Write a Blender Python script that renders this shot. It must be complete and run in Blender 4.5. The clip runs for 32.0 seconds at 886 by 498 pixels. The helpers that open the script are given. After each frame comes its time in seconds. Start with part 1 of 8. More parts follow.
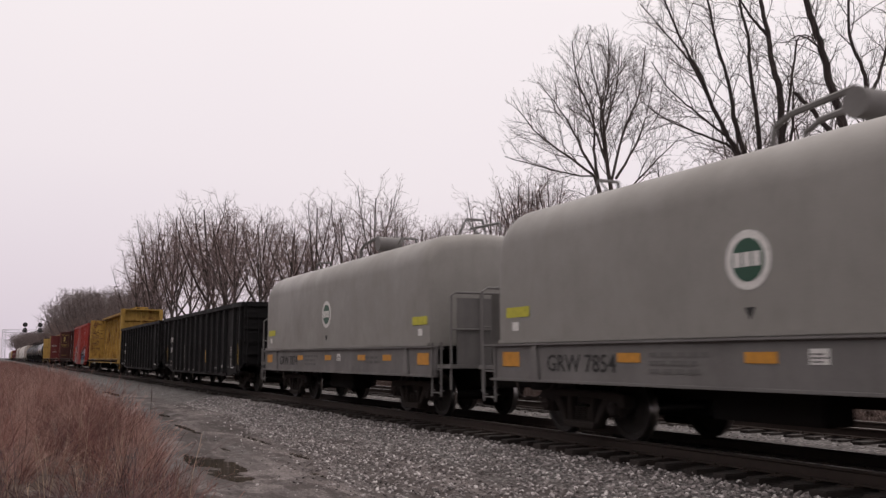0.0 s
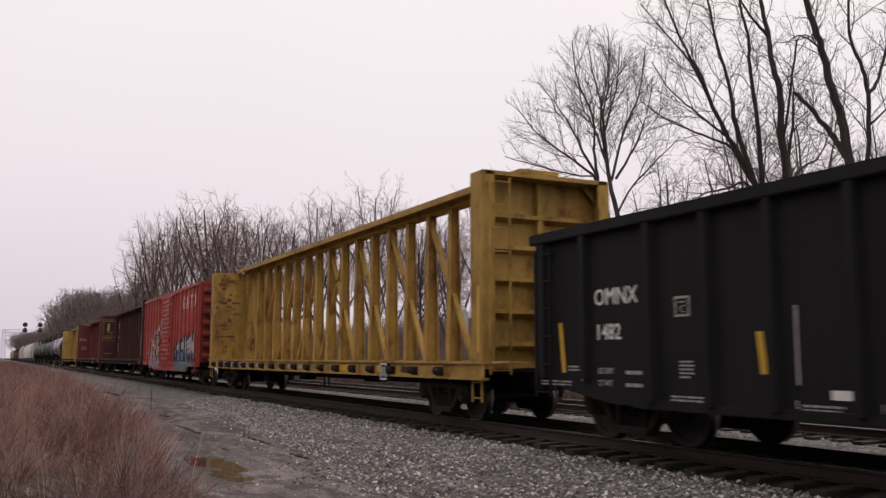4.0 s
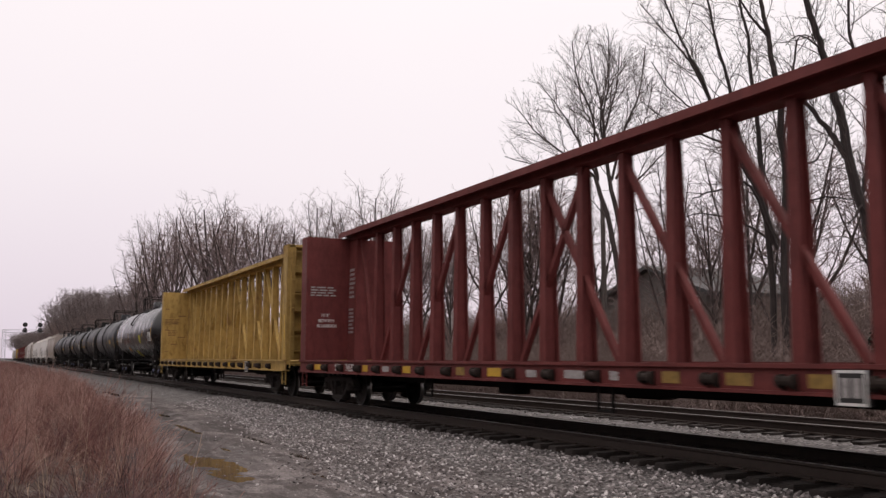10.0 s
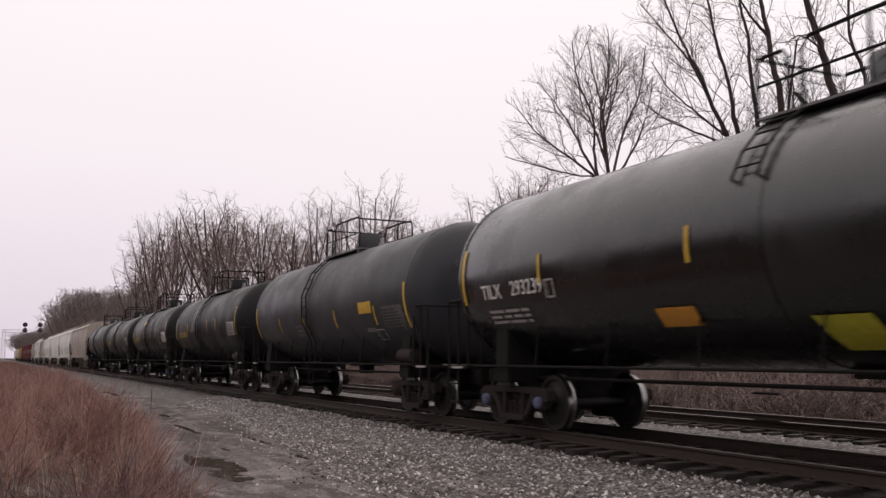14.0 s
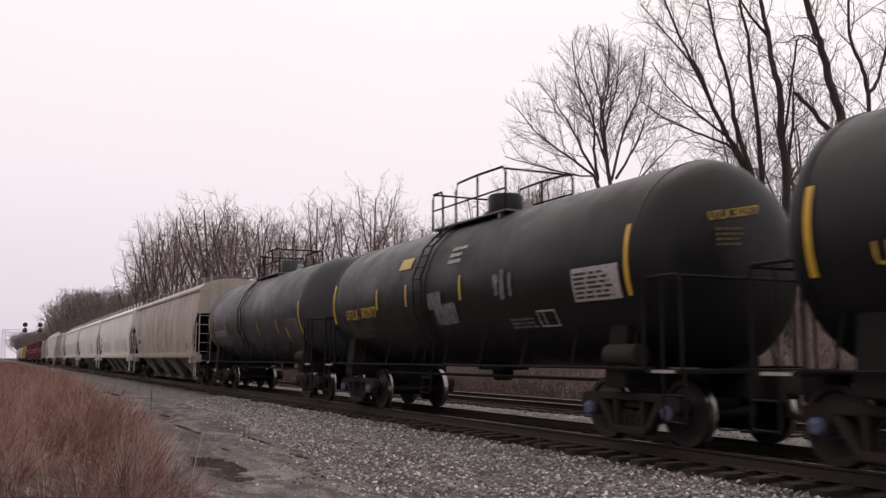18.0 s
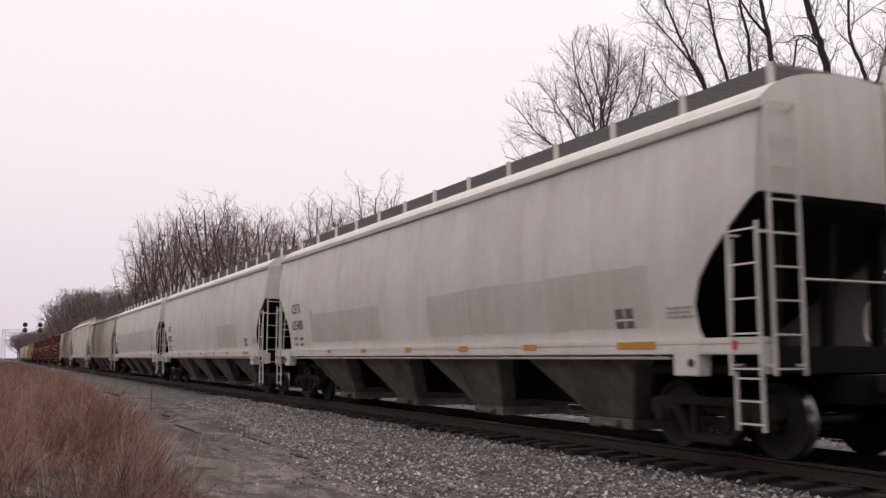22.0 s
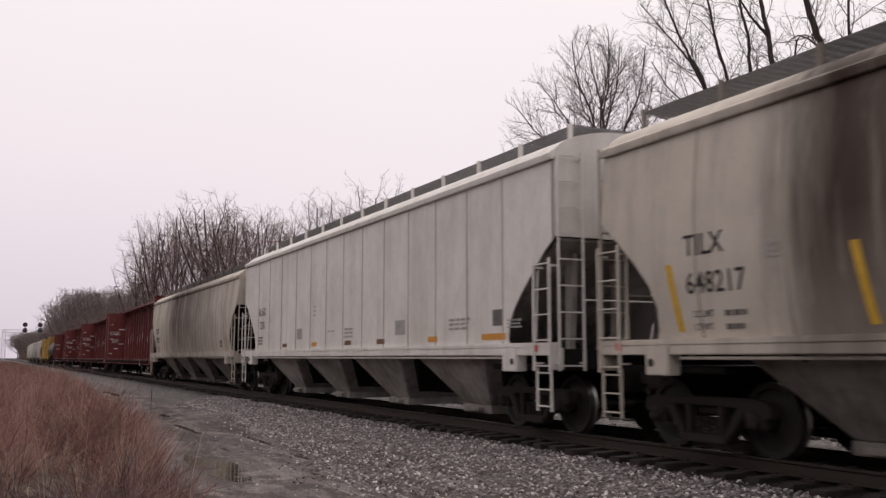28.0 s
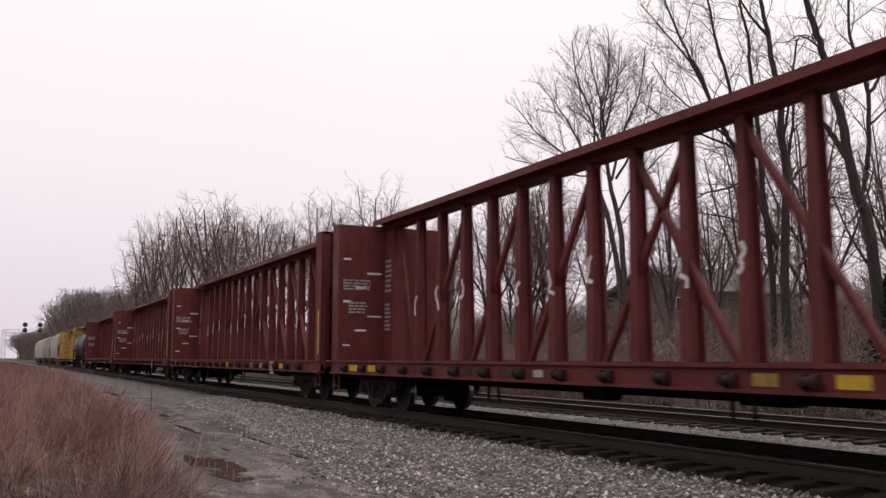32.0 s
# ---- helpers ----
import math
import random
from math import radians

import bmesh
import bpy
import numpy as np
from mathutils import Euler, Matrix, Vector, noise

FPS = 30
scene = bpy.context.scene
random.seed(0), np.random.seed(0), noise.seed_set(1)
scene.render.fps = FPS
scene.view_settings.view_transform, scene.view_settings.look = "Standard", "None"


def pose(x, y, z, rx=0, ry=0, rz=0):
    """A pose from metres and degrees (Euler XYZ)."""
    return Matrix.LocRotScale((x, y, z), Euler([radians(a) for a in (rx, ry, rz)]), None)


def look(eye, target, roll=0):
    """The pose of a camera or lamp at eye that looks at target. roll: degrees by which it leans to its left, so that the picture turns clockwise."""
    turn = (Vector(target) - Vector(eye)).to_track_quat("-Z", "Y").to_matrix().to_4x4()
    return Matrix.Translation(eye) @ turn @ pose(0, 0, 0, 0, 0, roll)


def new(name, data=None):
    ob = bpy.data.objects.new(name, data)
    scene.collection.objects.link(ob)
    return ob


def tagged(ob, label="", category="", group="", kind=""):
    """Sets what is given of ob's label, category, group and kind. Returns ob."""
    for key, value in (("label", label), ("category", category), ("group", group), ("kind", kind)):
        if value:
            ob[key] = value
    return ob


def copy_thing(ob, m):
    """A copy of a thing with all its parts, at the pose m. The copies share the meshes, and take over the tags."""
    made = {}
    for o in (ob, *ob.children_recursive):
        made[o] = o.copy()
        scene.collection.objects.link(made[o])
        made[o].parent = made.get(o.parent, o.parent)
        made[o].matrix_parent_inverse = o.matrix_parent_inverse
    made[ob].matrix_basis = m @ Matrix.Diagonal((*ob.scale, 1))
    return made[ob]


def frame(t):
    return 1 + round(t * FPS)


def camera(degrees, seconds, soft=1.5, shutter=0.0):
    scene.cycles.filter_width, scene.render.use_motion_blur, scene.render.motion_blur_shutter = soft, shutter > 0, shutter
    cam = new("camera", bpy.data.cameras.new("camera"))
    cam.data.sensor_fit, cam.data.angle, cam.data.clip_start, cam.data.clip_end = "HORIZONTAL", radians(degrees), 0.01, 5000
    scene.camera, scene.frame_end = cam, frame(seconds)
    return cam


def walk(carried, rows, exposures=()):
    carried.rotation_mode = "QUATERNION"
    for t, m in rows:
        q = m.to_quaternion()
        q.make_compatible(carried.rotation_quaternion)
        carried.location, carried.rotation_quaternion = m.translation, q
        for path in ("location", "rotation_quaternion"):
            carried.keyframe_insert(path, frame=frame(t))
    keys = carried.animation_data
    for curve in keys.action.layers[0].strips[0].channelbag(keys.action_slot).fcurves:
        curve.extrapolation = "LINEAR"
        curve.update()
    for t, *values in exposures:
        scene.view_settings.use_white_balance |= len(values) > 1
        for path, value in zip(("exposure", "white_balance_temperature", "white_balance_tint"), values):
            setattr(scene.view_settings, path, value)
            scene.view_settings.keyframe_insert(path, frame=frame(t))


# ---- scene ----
# World: x runs along the railway (the train goes towards +x), y away from the camera, z = 0 at the top of the rails.
EYE = (0.0, -9.254, 1.206)
YAW, PITCH = radians(26.125), radians(6.831)
AIM = (EYE[0] - math.cos(YAW) * math.cos(PITCH), EYE[1] + math.sin(YAW) * math.cos(PITCH), EYE[2] + math.sin(PITCH))
SPEED = 13.3          # metres a second
SECONDS = 32.0
cam = camera(52.09, SECONDS, 1.4, 0.2)
walk(cam, [(0.0, look(EYE, AIM)), (SECONDS, look(EYE, AIM))], [(0.0, -0.10, 6500, 10.8), (3.5, -0.10, 6500, 10.8), (6.0, 0.0, 6500, 10.8), (17.0, 0.04, 6500, 10.8), (20.5, 0.06, 6500, 10.8), (24.0, -0.06, 6500, 10.8), (29.5, -0.06, 6500, 10.8), (31.0, 0.05, 6500, 10.8), (SECONDS, 0.05, 6500, 10.8)])

# ---- light: an overcast winter sky ----
world = bpy.data.worlds.new("overcast_sky")
scene.world = world
world.use_nodes = True
wn, wl = world.node_tree.nodes, world.node_tree.links
wn.clear()
w_out, w_bg = wn.new("ShaderNodeOutputWorld"), wn.new("ShaderNodeBackground")
w_sky, w_mix, w_ramp = wn.new("ShaderNodeTexSky"), wn.new("ShaderNodeMixRGB"), wn.new("ShaderNodeValToRGB")
w_co, w_sep, w_noise, w_add = wn.new("ShaderNodeTexCoord"), wn.new("ShaderNodeSeparateXYZ"), wn.new("ShaderNodeTexNoise"), wn.new("ShaderNodeMath")
w_sky.sky_type, w_sky.sun_disc = "NISHITA", False
w_sky.sun_elevation, w_sky.sun_rotation = radians(72), radians(-37)
w_sky.air_density, w_sky.dust_density = 1.0, 6.0
w_noise.inputs["Scale"].default_value, w_noise.inputs["Detail"].default_value = 1.6, 3.0
w_add.operation = "MULTIPLY_ADD"
w_add.inputs[1].default_value = 0.16
w_ramp.color_ramp.elements[0].position, w_ramp.color_ramp.elements[0].color = 0.08, (0.735, 0.645, 0.725, 1)
w_ramp.color_ramp.elements[1].position, w_ramp.color_ramp.elements[1].color = 1.0, (1.50, 1.36, 1.32, 1)
high = w_ramp.color_ramp.elements.new(0.52)
high.color = (0.985, 0.908, 0.898, 1)
mid = w_ramp.color_ramp.elements.new(0.28)
mid.color = (0.895, 0.81, 0.832, 1)
w_mix.inputs[0].default_value = 0.985
w_bg.inputs["Strength"].default_value = 1.0
wl.new(w_co.outputs["Generated"], w_sep.inputs[0])
wl.new(w_co.outputs["Generated"], w_noise.inputs["Vector"])
wl.new(w_noise.outputs["Fac"], w_add.inputs[0])
wl.new(w_sep.outputs["Z"], w_add.inputs[2])
wl.new(w_add.outputs[0], w_ramp.inputs["Fac"])
wl.new(w_sky.outputs[0], w_mix.inputs[1])
wl.new(w_ramp.outputs["Color"], w_mix.inputs[2])
wl.new(w_mix.outputs[0], w_bg.inputs["Color"])
wl.new(w_bg.outputs[0], w_out.inputs["Surface"])

sun = new("sun", bpy.data.lights.new("sun", "SUN"))
sun.data.energy, sun.data.angle, sun.data.color = 0.6, radians(40), (1.0, 0.94, 0.89)
sun.matrix_world = look((-6, 8, 30), (0, 0, 0))


# ---- materials ----
def nodes_of(name, rough=0.7, metal=0.0):
    m = bpy.data.materials.new(name)
    m.use_nodes = True
    n, l = m.node_tree.nodes, m.node_tree.links
    b = n["Principled BSDF"]
    b.inputs["Roughness"].default_value, b.inputs["Metallic"].default_value = rough, metal
    return m, n, l, b


def coords(n, l, scale=(1, 1, 1), shift=True):
    """Object coordinates in metres, shifted at random from object to object."""
    co, mp = n.new("ShaderNodeTexCoord"), n.new("ShaderNodeMapping")
    mp.inputs["Scale"].default_value = scale
    l.new(co.outputs["Object"], mp.inputs["Vector"])
    if shift:
        info, mul = n.new("ShaderNodeObjectInfo"), n.new("ShaderNodeMath")
        mul.operation, mul.inputs[1].default_value = "MULTIPLY", 40.0
        l.new(info.outputs["Random"], mul.inputs[0])
        l.new(mul.outputs[0], mp.inputs["Location"])
    return mp.outputs["Vector"]


def noise_of(n, l, vec, scale, detail=4.0, rough=0.6):
    t = n.new("ShaderNodeTexNoise")
    t.inputs["Scale"].default_value, t.inputs["Detail"].default_value, t.inputs["Roughness"].default_value = scale, detail, rough
    l.new(vec, t.inputs["Vector"])
    return t.outputs["Fac"]


def ramp_of(n, l, fac, stops):
    r = n.new("ShaderNodeValToRGB")
    e = r.color_ramp.elements
    while len(e) < len(stops):
        e.new(0.5)
    for k, (pos, col) in enumerate(stops):
        e[k].position = pos
        e[k].color = (*col, 1) if hasattr(col, "__len__") else (col, col, col, 1)
    l.new(fac, r.inputs["Fac"])
    return r.outputs["Color"]


def mix_of(n, l, fac, a, b, mode="MIX"):
    x = n.new("ShaderNodeMixRGB")
    x.blend_type = mode
    for k, v in ((0, fac), (1, a), (2, b)):
        if isinstance(v, (int, float)):
            x.inputs[k].default_value = v if k == 0 else (v, v, v, 1)
        elif isinstance(v, tuple):
            x.inputs[k].default_value = (*v, 1)
        else:
            l.new(v, x.inputs[k])
    return x.outputs[0]


def bump_of(n, l, b, height, strength, dist=0.02):
    u = n.new("ShaderNodeBump")
    u.inputs["Strength"].default_value, u.inputs["Distance"].default_value = strength, dist
    l.new(height, u.inputs["Height"])
    l.new(u.outputs[0], b.inputs["Normal"])


def remap(n, l, value, lo, hi):
    r = n.new("ShaderNodeMapRange")
    r.inputs["From Min"].default_value, r.inputs["From Max"].default_value = lo, hi
    l.new(value, r.inputs["Value"])
    return r.outputs[0]


def paint(name, base, dirt=(0.07, 0.055, 0.045), amount=0.4, streaks=0.4, rust=0.0, rough=0.55, metal=0.0, gloss=0.15, bands=0.0, smears=(), mottle=0.12, smear_col=(0.045, 0.030, 0.024)):
    """Weathered car paint: blotchy dirt, rain streaks down the sides, rust spots and fine grain."""
    m, n, l, b = nodes_of(name, rough, metal)
    b.inputs["Specular IOR Level"].default_value = gloss
    v = coords(n, l)
    big = ramp_of(n, l, noise_of(n, l, v, 0.7, 6, 0.65), [(0.38, 0.0), (0.75, 1.0)])
    c = mix_of(n, l, 0.22, base, tuple(min(1, x * 0.55 + 0.01) for x in base))
    c = mix_of(n, l, mix_of(n, l, 1.0, big, amount, "MULTIPLY"), c, dirt)
    if streaks:
        sv = coords(n, l, (1.5, 1.5, 0.09))
        st = ramp_of(n, l, noise_of(n, l, sv, 1.5, 5, 0.6), [(0.46, 0.0), (0.72, 1.0)])
        c = mix_of(n, l, mix_of(n, l, 1.0, st, streaks, "MULTIPLY"), c, dirt)
    if bands:
        wide = ramp_of(n, l, noise_of(n, l, coords(n, l, (0.14, 0.14, 0.04)), 1.6, 2, 0.5), [(0.46, 0.0), (0.60, 1.0)])
        bd = ramp_of(n, l, noise_of(n, l, coords(n, l, (1.3, 1.3, 0.10)), 1.6, 6, 0.65), [(0.30, 0.15), (0.60, 1.0)])
        bd = mix_of(n, l, 1.0, wide, bd, "MULTIPLY")
        c = mix_of(n, l, mix_of(n, l, 1.0, bd, bands, "MULTIPLY"), c, tuple(x * 0.8 for x in dirt))
    for x0, x1, much in smears:
        # soot washed down from the roof over one stretch of the side
        co, sx = n.new("ShaderNodeTexCoord"), n.new("ShaderNodeSeparateXYZ")
        l.new(co.outputs["Object"], sx.inputs[0])
        wob = n.new("ShaderNodeMath")
        wob.operation = "MULTIPLY_ADD"
        wob.inputs[1].default_value = 1.6
        l.new(noise_of(n, l, coords(n, l, (1.0, 1.0, 0.12), False), 1.6, 5, 0.65), wob.inputs[0])
        l.new(sx.outputs["X"], wob.inputs[2])
        span = ramp_of(n, l, remap(n, l, wob.outputs[0], x0 + 0.8 - 1.0, x1 + 0.8 + 1.0), [(0.0, 0.0), (0.28, 1.0), (0.65, 0.8), (1.0, 0.0)])
        down = ramp_of(n, l, remap(n, l, sx.outputs["Z"], 1.3, 4.2), [(0.0, 0.6), (0.5, 1.0), (1.0, 1.0)])
        tone = ramp_of(n, l, noise_of(n, l, coords(n, l, (2.2, 2.2, 0.10), False), 1.5, 6, 0.7), [(0.30, 0.55), (0.50, 1.0)])
        fac = mix_of(n, l, 1.0, mix_of(n, l, 1.0, span, down, "MULTIPLY"), tone, "MULTIPLY")
        c = mix_of(n, l, mix_of(n, l, 1.0, fac, much, "MULTIPLY"), c, smear_col)
    if rust:
        rs = ramp_of(n, l, noise_of(n, l, coords(n, l, (1, 1, 0.55)), 1.5, 9, 0.72), [(0.66 - 0.14 * rust, 0.0), (0.78 - 0.10 * rust, 1.0)])
        c = mix_of(n, l, mix_of(n, l, 1.0, rs, min(1, rust), "MULTIPLY"), c, (0.12, 0.045, 0.02))
    c = mix_of(n, l, mottle, c, ramp_of(n, l, noise_of(n, l, coords(n, l, (1, 1, 0.5)), 5.0, 7, 0.75), [(0.36, 0.55), (0.52, 1.0), (0.66, 1.22)]), "MULTIPLY")
    fine = noise_of(n, l, v, 45, 3, 0.6)
    c = mix_of(n, l, 0.25, c, ramp_of(n, l, fine, [(0.3, 0.6), (0.7, 1.0)]), "MULTIPLY")
    l.new(c, b.inputs["Base Color"])
    l.new(ramp_of(n, l, big, [(0.0, rough - 0.08), (1.0, min(1, rough + 0.25))]), b.inputs["Roughness"])
    bump_of(n, l, b, noise_of(n, l, v, 3.0, 5), 0.10, 0.01)
    return m


def plain(name, col, rough=0.6, metal=0.0, grain=0.3, scale=12.0):
    m, n, l, b = nodes_of(name, rough, metal)
    v = coords(n, l)
    f = ramp_of(n, l, noise_of(n, l, v, scale, 6, 0.65), [(0.3, 1.0 - grain), (0.7, 1.0)])
    l.new(mix_of(n, l, 1.0, col, f, "MULTIPLY"), b.inputs["Base Color"])
    bump_of(n, l, b, noise_of(n, l, v, scale * 2, 4), 0.15, 0.005)
    return m


def islands(name, cols, rough=0.85, blot=0.0):
    """For heaps of small joined pieces: each piece takes its own shade."""
    m, n, l, b = nodes_of(name, rough)
    g = n.new("ShaderNodeNewGeometry")
    k = len(cols) - 1
    c = ramp_of(n, l, g.outputs["Random Per Island"], [(i / k, col) for i, col in enumerate(cols)])
    v = coords(n, l)
    c = mix_of(n, l, 0.5, c, ramp_of(n, l, noise_of(n, l, v, 30, 4), [(0.3, 0.55), (0.7, 1.1)]), "MULTIPLY")
    if blot:
        c = mix_of(n, l, ramp_of(n, l, noise_of(n, l, v, 1.4, 4, 0.6), [(0.40, 0.0), (0.62, blot)]), c, (0.055, 0.036, 0.032))
        c = mix_of(n, l, ramp_of(n, l, noise_of(n, l, coords(n, l, (1, 1, 1)), 2.7, 3, 0.6), [(0.60, 0.0), (0.72, 0.5)]), c, (0.34, 0.24, 0.18))
    l.new(c, b.inputs["Base Color"])
    return m


def ground_material():
    """Pale ballast along the tracks, a wet gravel lane, bare soil with dead grass beyond: told apart by where they lie."""
    m, n, l, b = nodes_of("ground_gravel_and_soil", 0.9)
    v = coords(n, l, shift=False)
    sep = n.new("ShaderNodeSeparateXYZ")
    l.new(v, sep.inputs[0])
    big = noise_of(n, l, v, 0.45, 5, 0.6)
    vor = n.new("ShaderNodeTexVoronoi")
    vor.inputs["Scale"].default_value = 17.0
    l.new(v, vor.inputs["Vector"])
    stone = mix_of(n, l, 1.0, ramp_of(n, l, vor.outputs["Color"], [(0.1, (0.085, 0.076, 0.073)), (0.5, (0.17, 0.155, 0.15)), (0.95, (0.34, 0.32, 0.315))]),
                   ramp_of(n, l, vor.outputs["Distance"], [(0.25, 1.0), (0.62, 0.30)]), "MULTIPLY")
    lane = ramp_of(n, l, noise_of(n, l, v, 1.3, 8, 0.7), [(0.30, (0.075, 0.062, 0.060)), (0.48, (0.150, 0.128, 0.124)), (0.70, (0.235, 0.208, 0.203))])
    lane = mix_of(n, l, ramp_of(n, l, noise_of(n, l, coords(n, l, (0.16, 1.1, 1), False), 1.4, 6, 0.65), [(0.44, 0.0), (0.60, 0.8)]), lane, (0.050, 0.042, 0.040))
    lane = mix_of(n, l, 0.85, lane, ramp_of(n, l, noise_of(n, l, v, 26, 5, 0.75), [(0.36, 0.30), (0.52, 0.85), (0.68, 1.6)]), "MULTIPLY")
    # wet, dark mud in streaks and blots
    lane = mix_of(n, l, ramp_of(n, l, noise_of(n, l, coords(n, l, (0.55, 1.5, 1), False), 1.1, 7, 0.7), [(0.47, 0.0), (0.56, 0.85)]), lane, (0.040, 0.032, 0.030))
    soil = ramp_of(n, l, noise_of(n, l, v, 2.2, 8, 0.7), [(0.3, (0.030, 0.021, 0.017)), (0.55, (0.065, 0.043, 0.034)), (0.75, (0.11, 0.08, 0.06))])

    def edge(at, soft, wobble):
        """0 below y = at, 1 above, with a wandering border."""
        a, s = n.new("ShaderNodeMath"), n.new("ShaderNodeMath")
        a.operation, s.operation = "MULTIPLY_ADD", "SUBTRACT"
        s.inputs[1].default_value = 0.5
        l.new(big, s.inputs[0])
        l.new(s.outputs[0], a.inputs[0])
        a.inputs[1].default_value = wobble
        l.new(sep.outputs["Y"], a.inputs[2])
        r = n.new("ShaderNodeMapRange")
        r.inputs["From Min"].default_value, r.inputs["From Max"].default_value = at - soft, at + soft
        l.new(a.outputs[0], r.inputs["Value"])
        return r.outputs[0]

    c = mix_of(n, l, edge(-6.9, 0.5, 2.0), soil, lane)
    c = mix_of(n, l, edge(-3.0, 0.35, 2.2), c, stone)
    # oil, rust and brake dust between the ties of the near track, with the train's shade painted in
    dark_bed = mix_of(n, l, 1.0, edge(-1.60, 0.42, 0.8), edge(2.75, 0.55, 0.6), "SUBTRACT")
    c = mix_of(n, l, mix_of(n, l, 1.0, dark_bed, ramp_of(n, l, noise_of(n, l, v, 5.0, 5, 0.7), [(0.25, 1.0), (0.8, 0.85)]), "MULTIPLY"), c, (0.013, 0.010, 0.009))
    c = mix_of(n, l, edge(8.2, 0.5, 2.0), c, soil)
    l.new(c, b.inputs["Base Color"])
    l.new(ramp_of(n, l, noise_of(n, l, v, 1.3, 8, 0.7), [(0.34, 0.5), (0.46, 0.95)]), b.inputs["Roughness"])
    b.inputs["Specular IOR Level"].default_value = 0.25
    h = mix_of(n, l, 0.35, vor.outputs["Distance"], noise_of(n, l, v, 24, 6, 0.7))
    bump_of(n, l, b, h, 0.7, 0.04)
    return m


def tie_material():
    m, n, l, b = nodes_of("creosoted_wood", 0.9)
    v = coords(n, l, (14, 1.2, 14))
    info = n.new("ShaderNodeObjectInfo")
    c = ramp_of(n, l, noise_of(n, l, v, 2.0, 6, 0.7), [(0.3, (0.010, 0.007, 0.006)), (0.55, (0.026, 0.019, 0.016)), (0.75, (0.060, 0.045, 0.038))])
    l.new(mix_of(n, l, 0.5, c, ramp_of(n, l, info.outputs["Random"], [(0.0, 0.5), (1.0, 1.3)]), "MULTIPLY"), b.inputs["Base Color"])
    bump_of(n, l, b, noise_of(n, l, v, 4.0, 5), 0.5, 0.02)
    return m


def water_material():
    m, n, l, b = nodes_of("muddy_water", 0.06)
    v = coords(n, l)
    l.new(ramp_of(n, l, noise_of(n, l, v, 1.5, 3), [(0.3, (0.035, 0.028, 0.022)), (0.7, (0.07, 0.055, 0.042))]), b.inputs["Base Color"])
    b.inputs["IOR"].default_value = 1.33
    bump_of(n, l, b, noise_of(n, l, v, 6.0, 2), 0.04, 0.005)
    return m


def bark_material(name, dark, light):
    m, n, l, b = nodes_of(name, 0.9)
    v = coords(n, l, (5, 5, 0.9))
    l.new(ramp_of(n, l, noise_of(n, l, v, 2.5, 6, 0.7), [(0.3, dark), (0.7, light)]), b.inputs["Base Color"])
    bump_of(n, l, b, noise_of(n, l, v, 6.0, 5), 0.6, 0.03)
    return m


M_GROUND, M_TIE, M_WATER = ground_material(), tie_material(), water_material()
M_RAIL = plain("rusty_rail_side", (0.040, 0.027, 0.022), 0.75, 0.3)
M_RAILTOP = plain("worn_rail_head", (0.20, 0.18, 0.17), 0.32, 0.9)
M_STONES = islands("ballast_stones", [(0.07, 0.061, 0.060), (0.17, 0.150, 0.148), (0.27, 0.245, 0.24), (0.12, 0.103, 0.10), (0.34, 0.31, 0.305), (0.56, 0.53, 0.52)])
M_BARK = bark_material("grey_bark", (0.030, 0.023, 0.021), (0.085, 0.066, 0.060))
M_BARKDARK = bark_material("dark_wet_bark", (0.014, 0.010, 0.010), (0.045, 0.033, 0.030))
M_TWIG = islands("bare_twigs", [(0.040, 0.027, 0.024), (0.075, 0.052, 0.046), (0.055, 0.038, 0.033), (0.10, 0.072, 0.064)])
M_THICKET = islands("bare_brush", [(0.105, 0.071, 0.063), (0.205, 0.148, 0.132), (0.155, 0.112, 0.098), (0.28, 0.212, 0.19)])
M_WEED = islands("dry_plumed_grass", rough=0.9, blot=0.55, cols=[(0.20, 0.078, 0.066), (0.35, 0.175, 0.145), (0.26, 0.115, 0.096), (0.43, 0.245, 0.21), (0.22, 0.096, 0.082), (0.50, 0.33, 0.285)])
M_WEEDTAN = islands("tan_plumed_grass", rough=0.9, blot=0.3, cols=[(0.30, 0.15, 0.125), (0.46, 0.29, 0.245), (0.36, 0.20, 0.165), (0.55, 0.38, 0.32)])
M_WEEDDARK = islands("dark_russet_grass", rough=0.9, blot=0.5, cols=[(0.13, 0.050, 0.048), (0.23, 0.105, 0.096), (0.17, 0.070, 0.066), (0.30, 0.16, 0.145)])
M_CANE = islands("dark_dead_canes", rough=0.85, cols=[(0.060, 0.030, 0.031), (0.13, 0.075, 0.075), (0.042, 0.021, 0.022), (0.22, 0.145, 0.14)])
M_STRAWSTEM = islands("pale_straw", rough=0.85, cols=[(0.36, 0.24, 0.17), (0.50, 0.37, 0.28), (0.28, 0.17, 0.12)])
# trees of the wood: twigs lightened, some distance haze in their colour
M_TWIGMID = islands("haze_greyed_twigs", [(0.115, 0.080, 0.078), (0.20, 0.145, 0.138), (0.15, 0.108, 0.102), (0.26, 0.192, 0.182)])
# farthest trees: distance haze is put into the paler twig colour
M_TWIGHAZE = islands("haze_pale_twigs", [(0.10, 0.078, 0.074), (0.155, 0.122, 0.117), (0.125, 0.10, 0.095)])
M_CEDAR = islands("evergreen_leaves", [(0.008, 0.015, 0.009), (0.018, 0.030, 0.016), (0.012, 0.022, 0.012)])

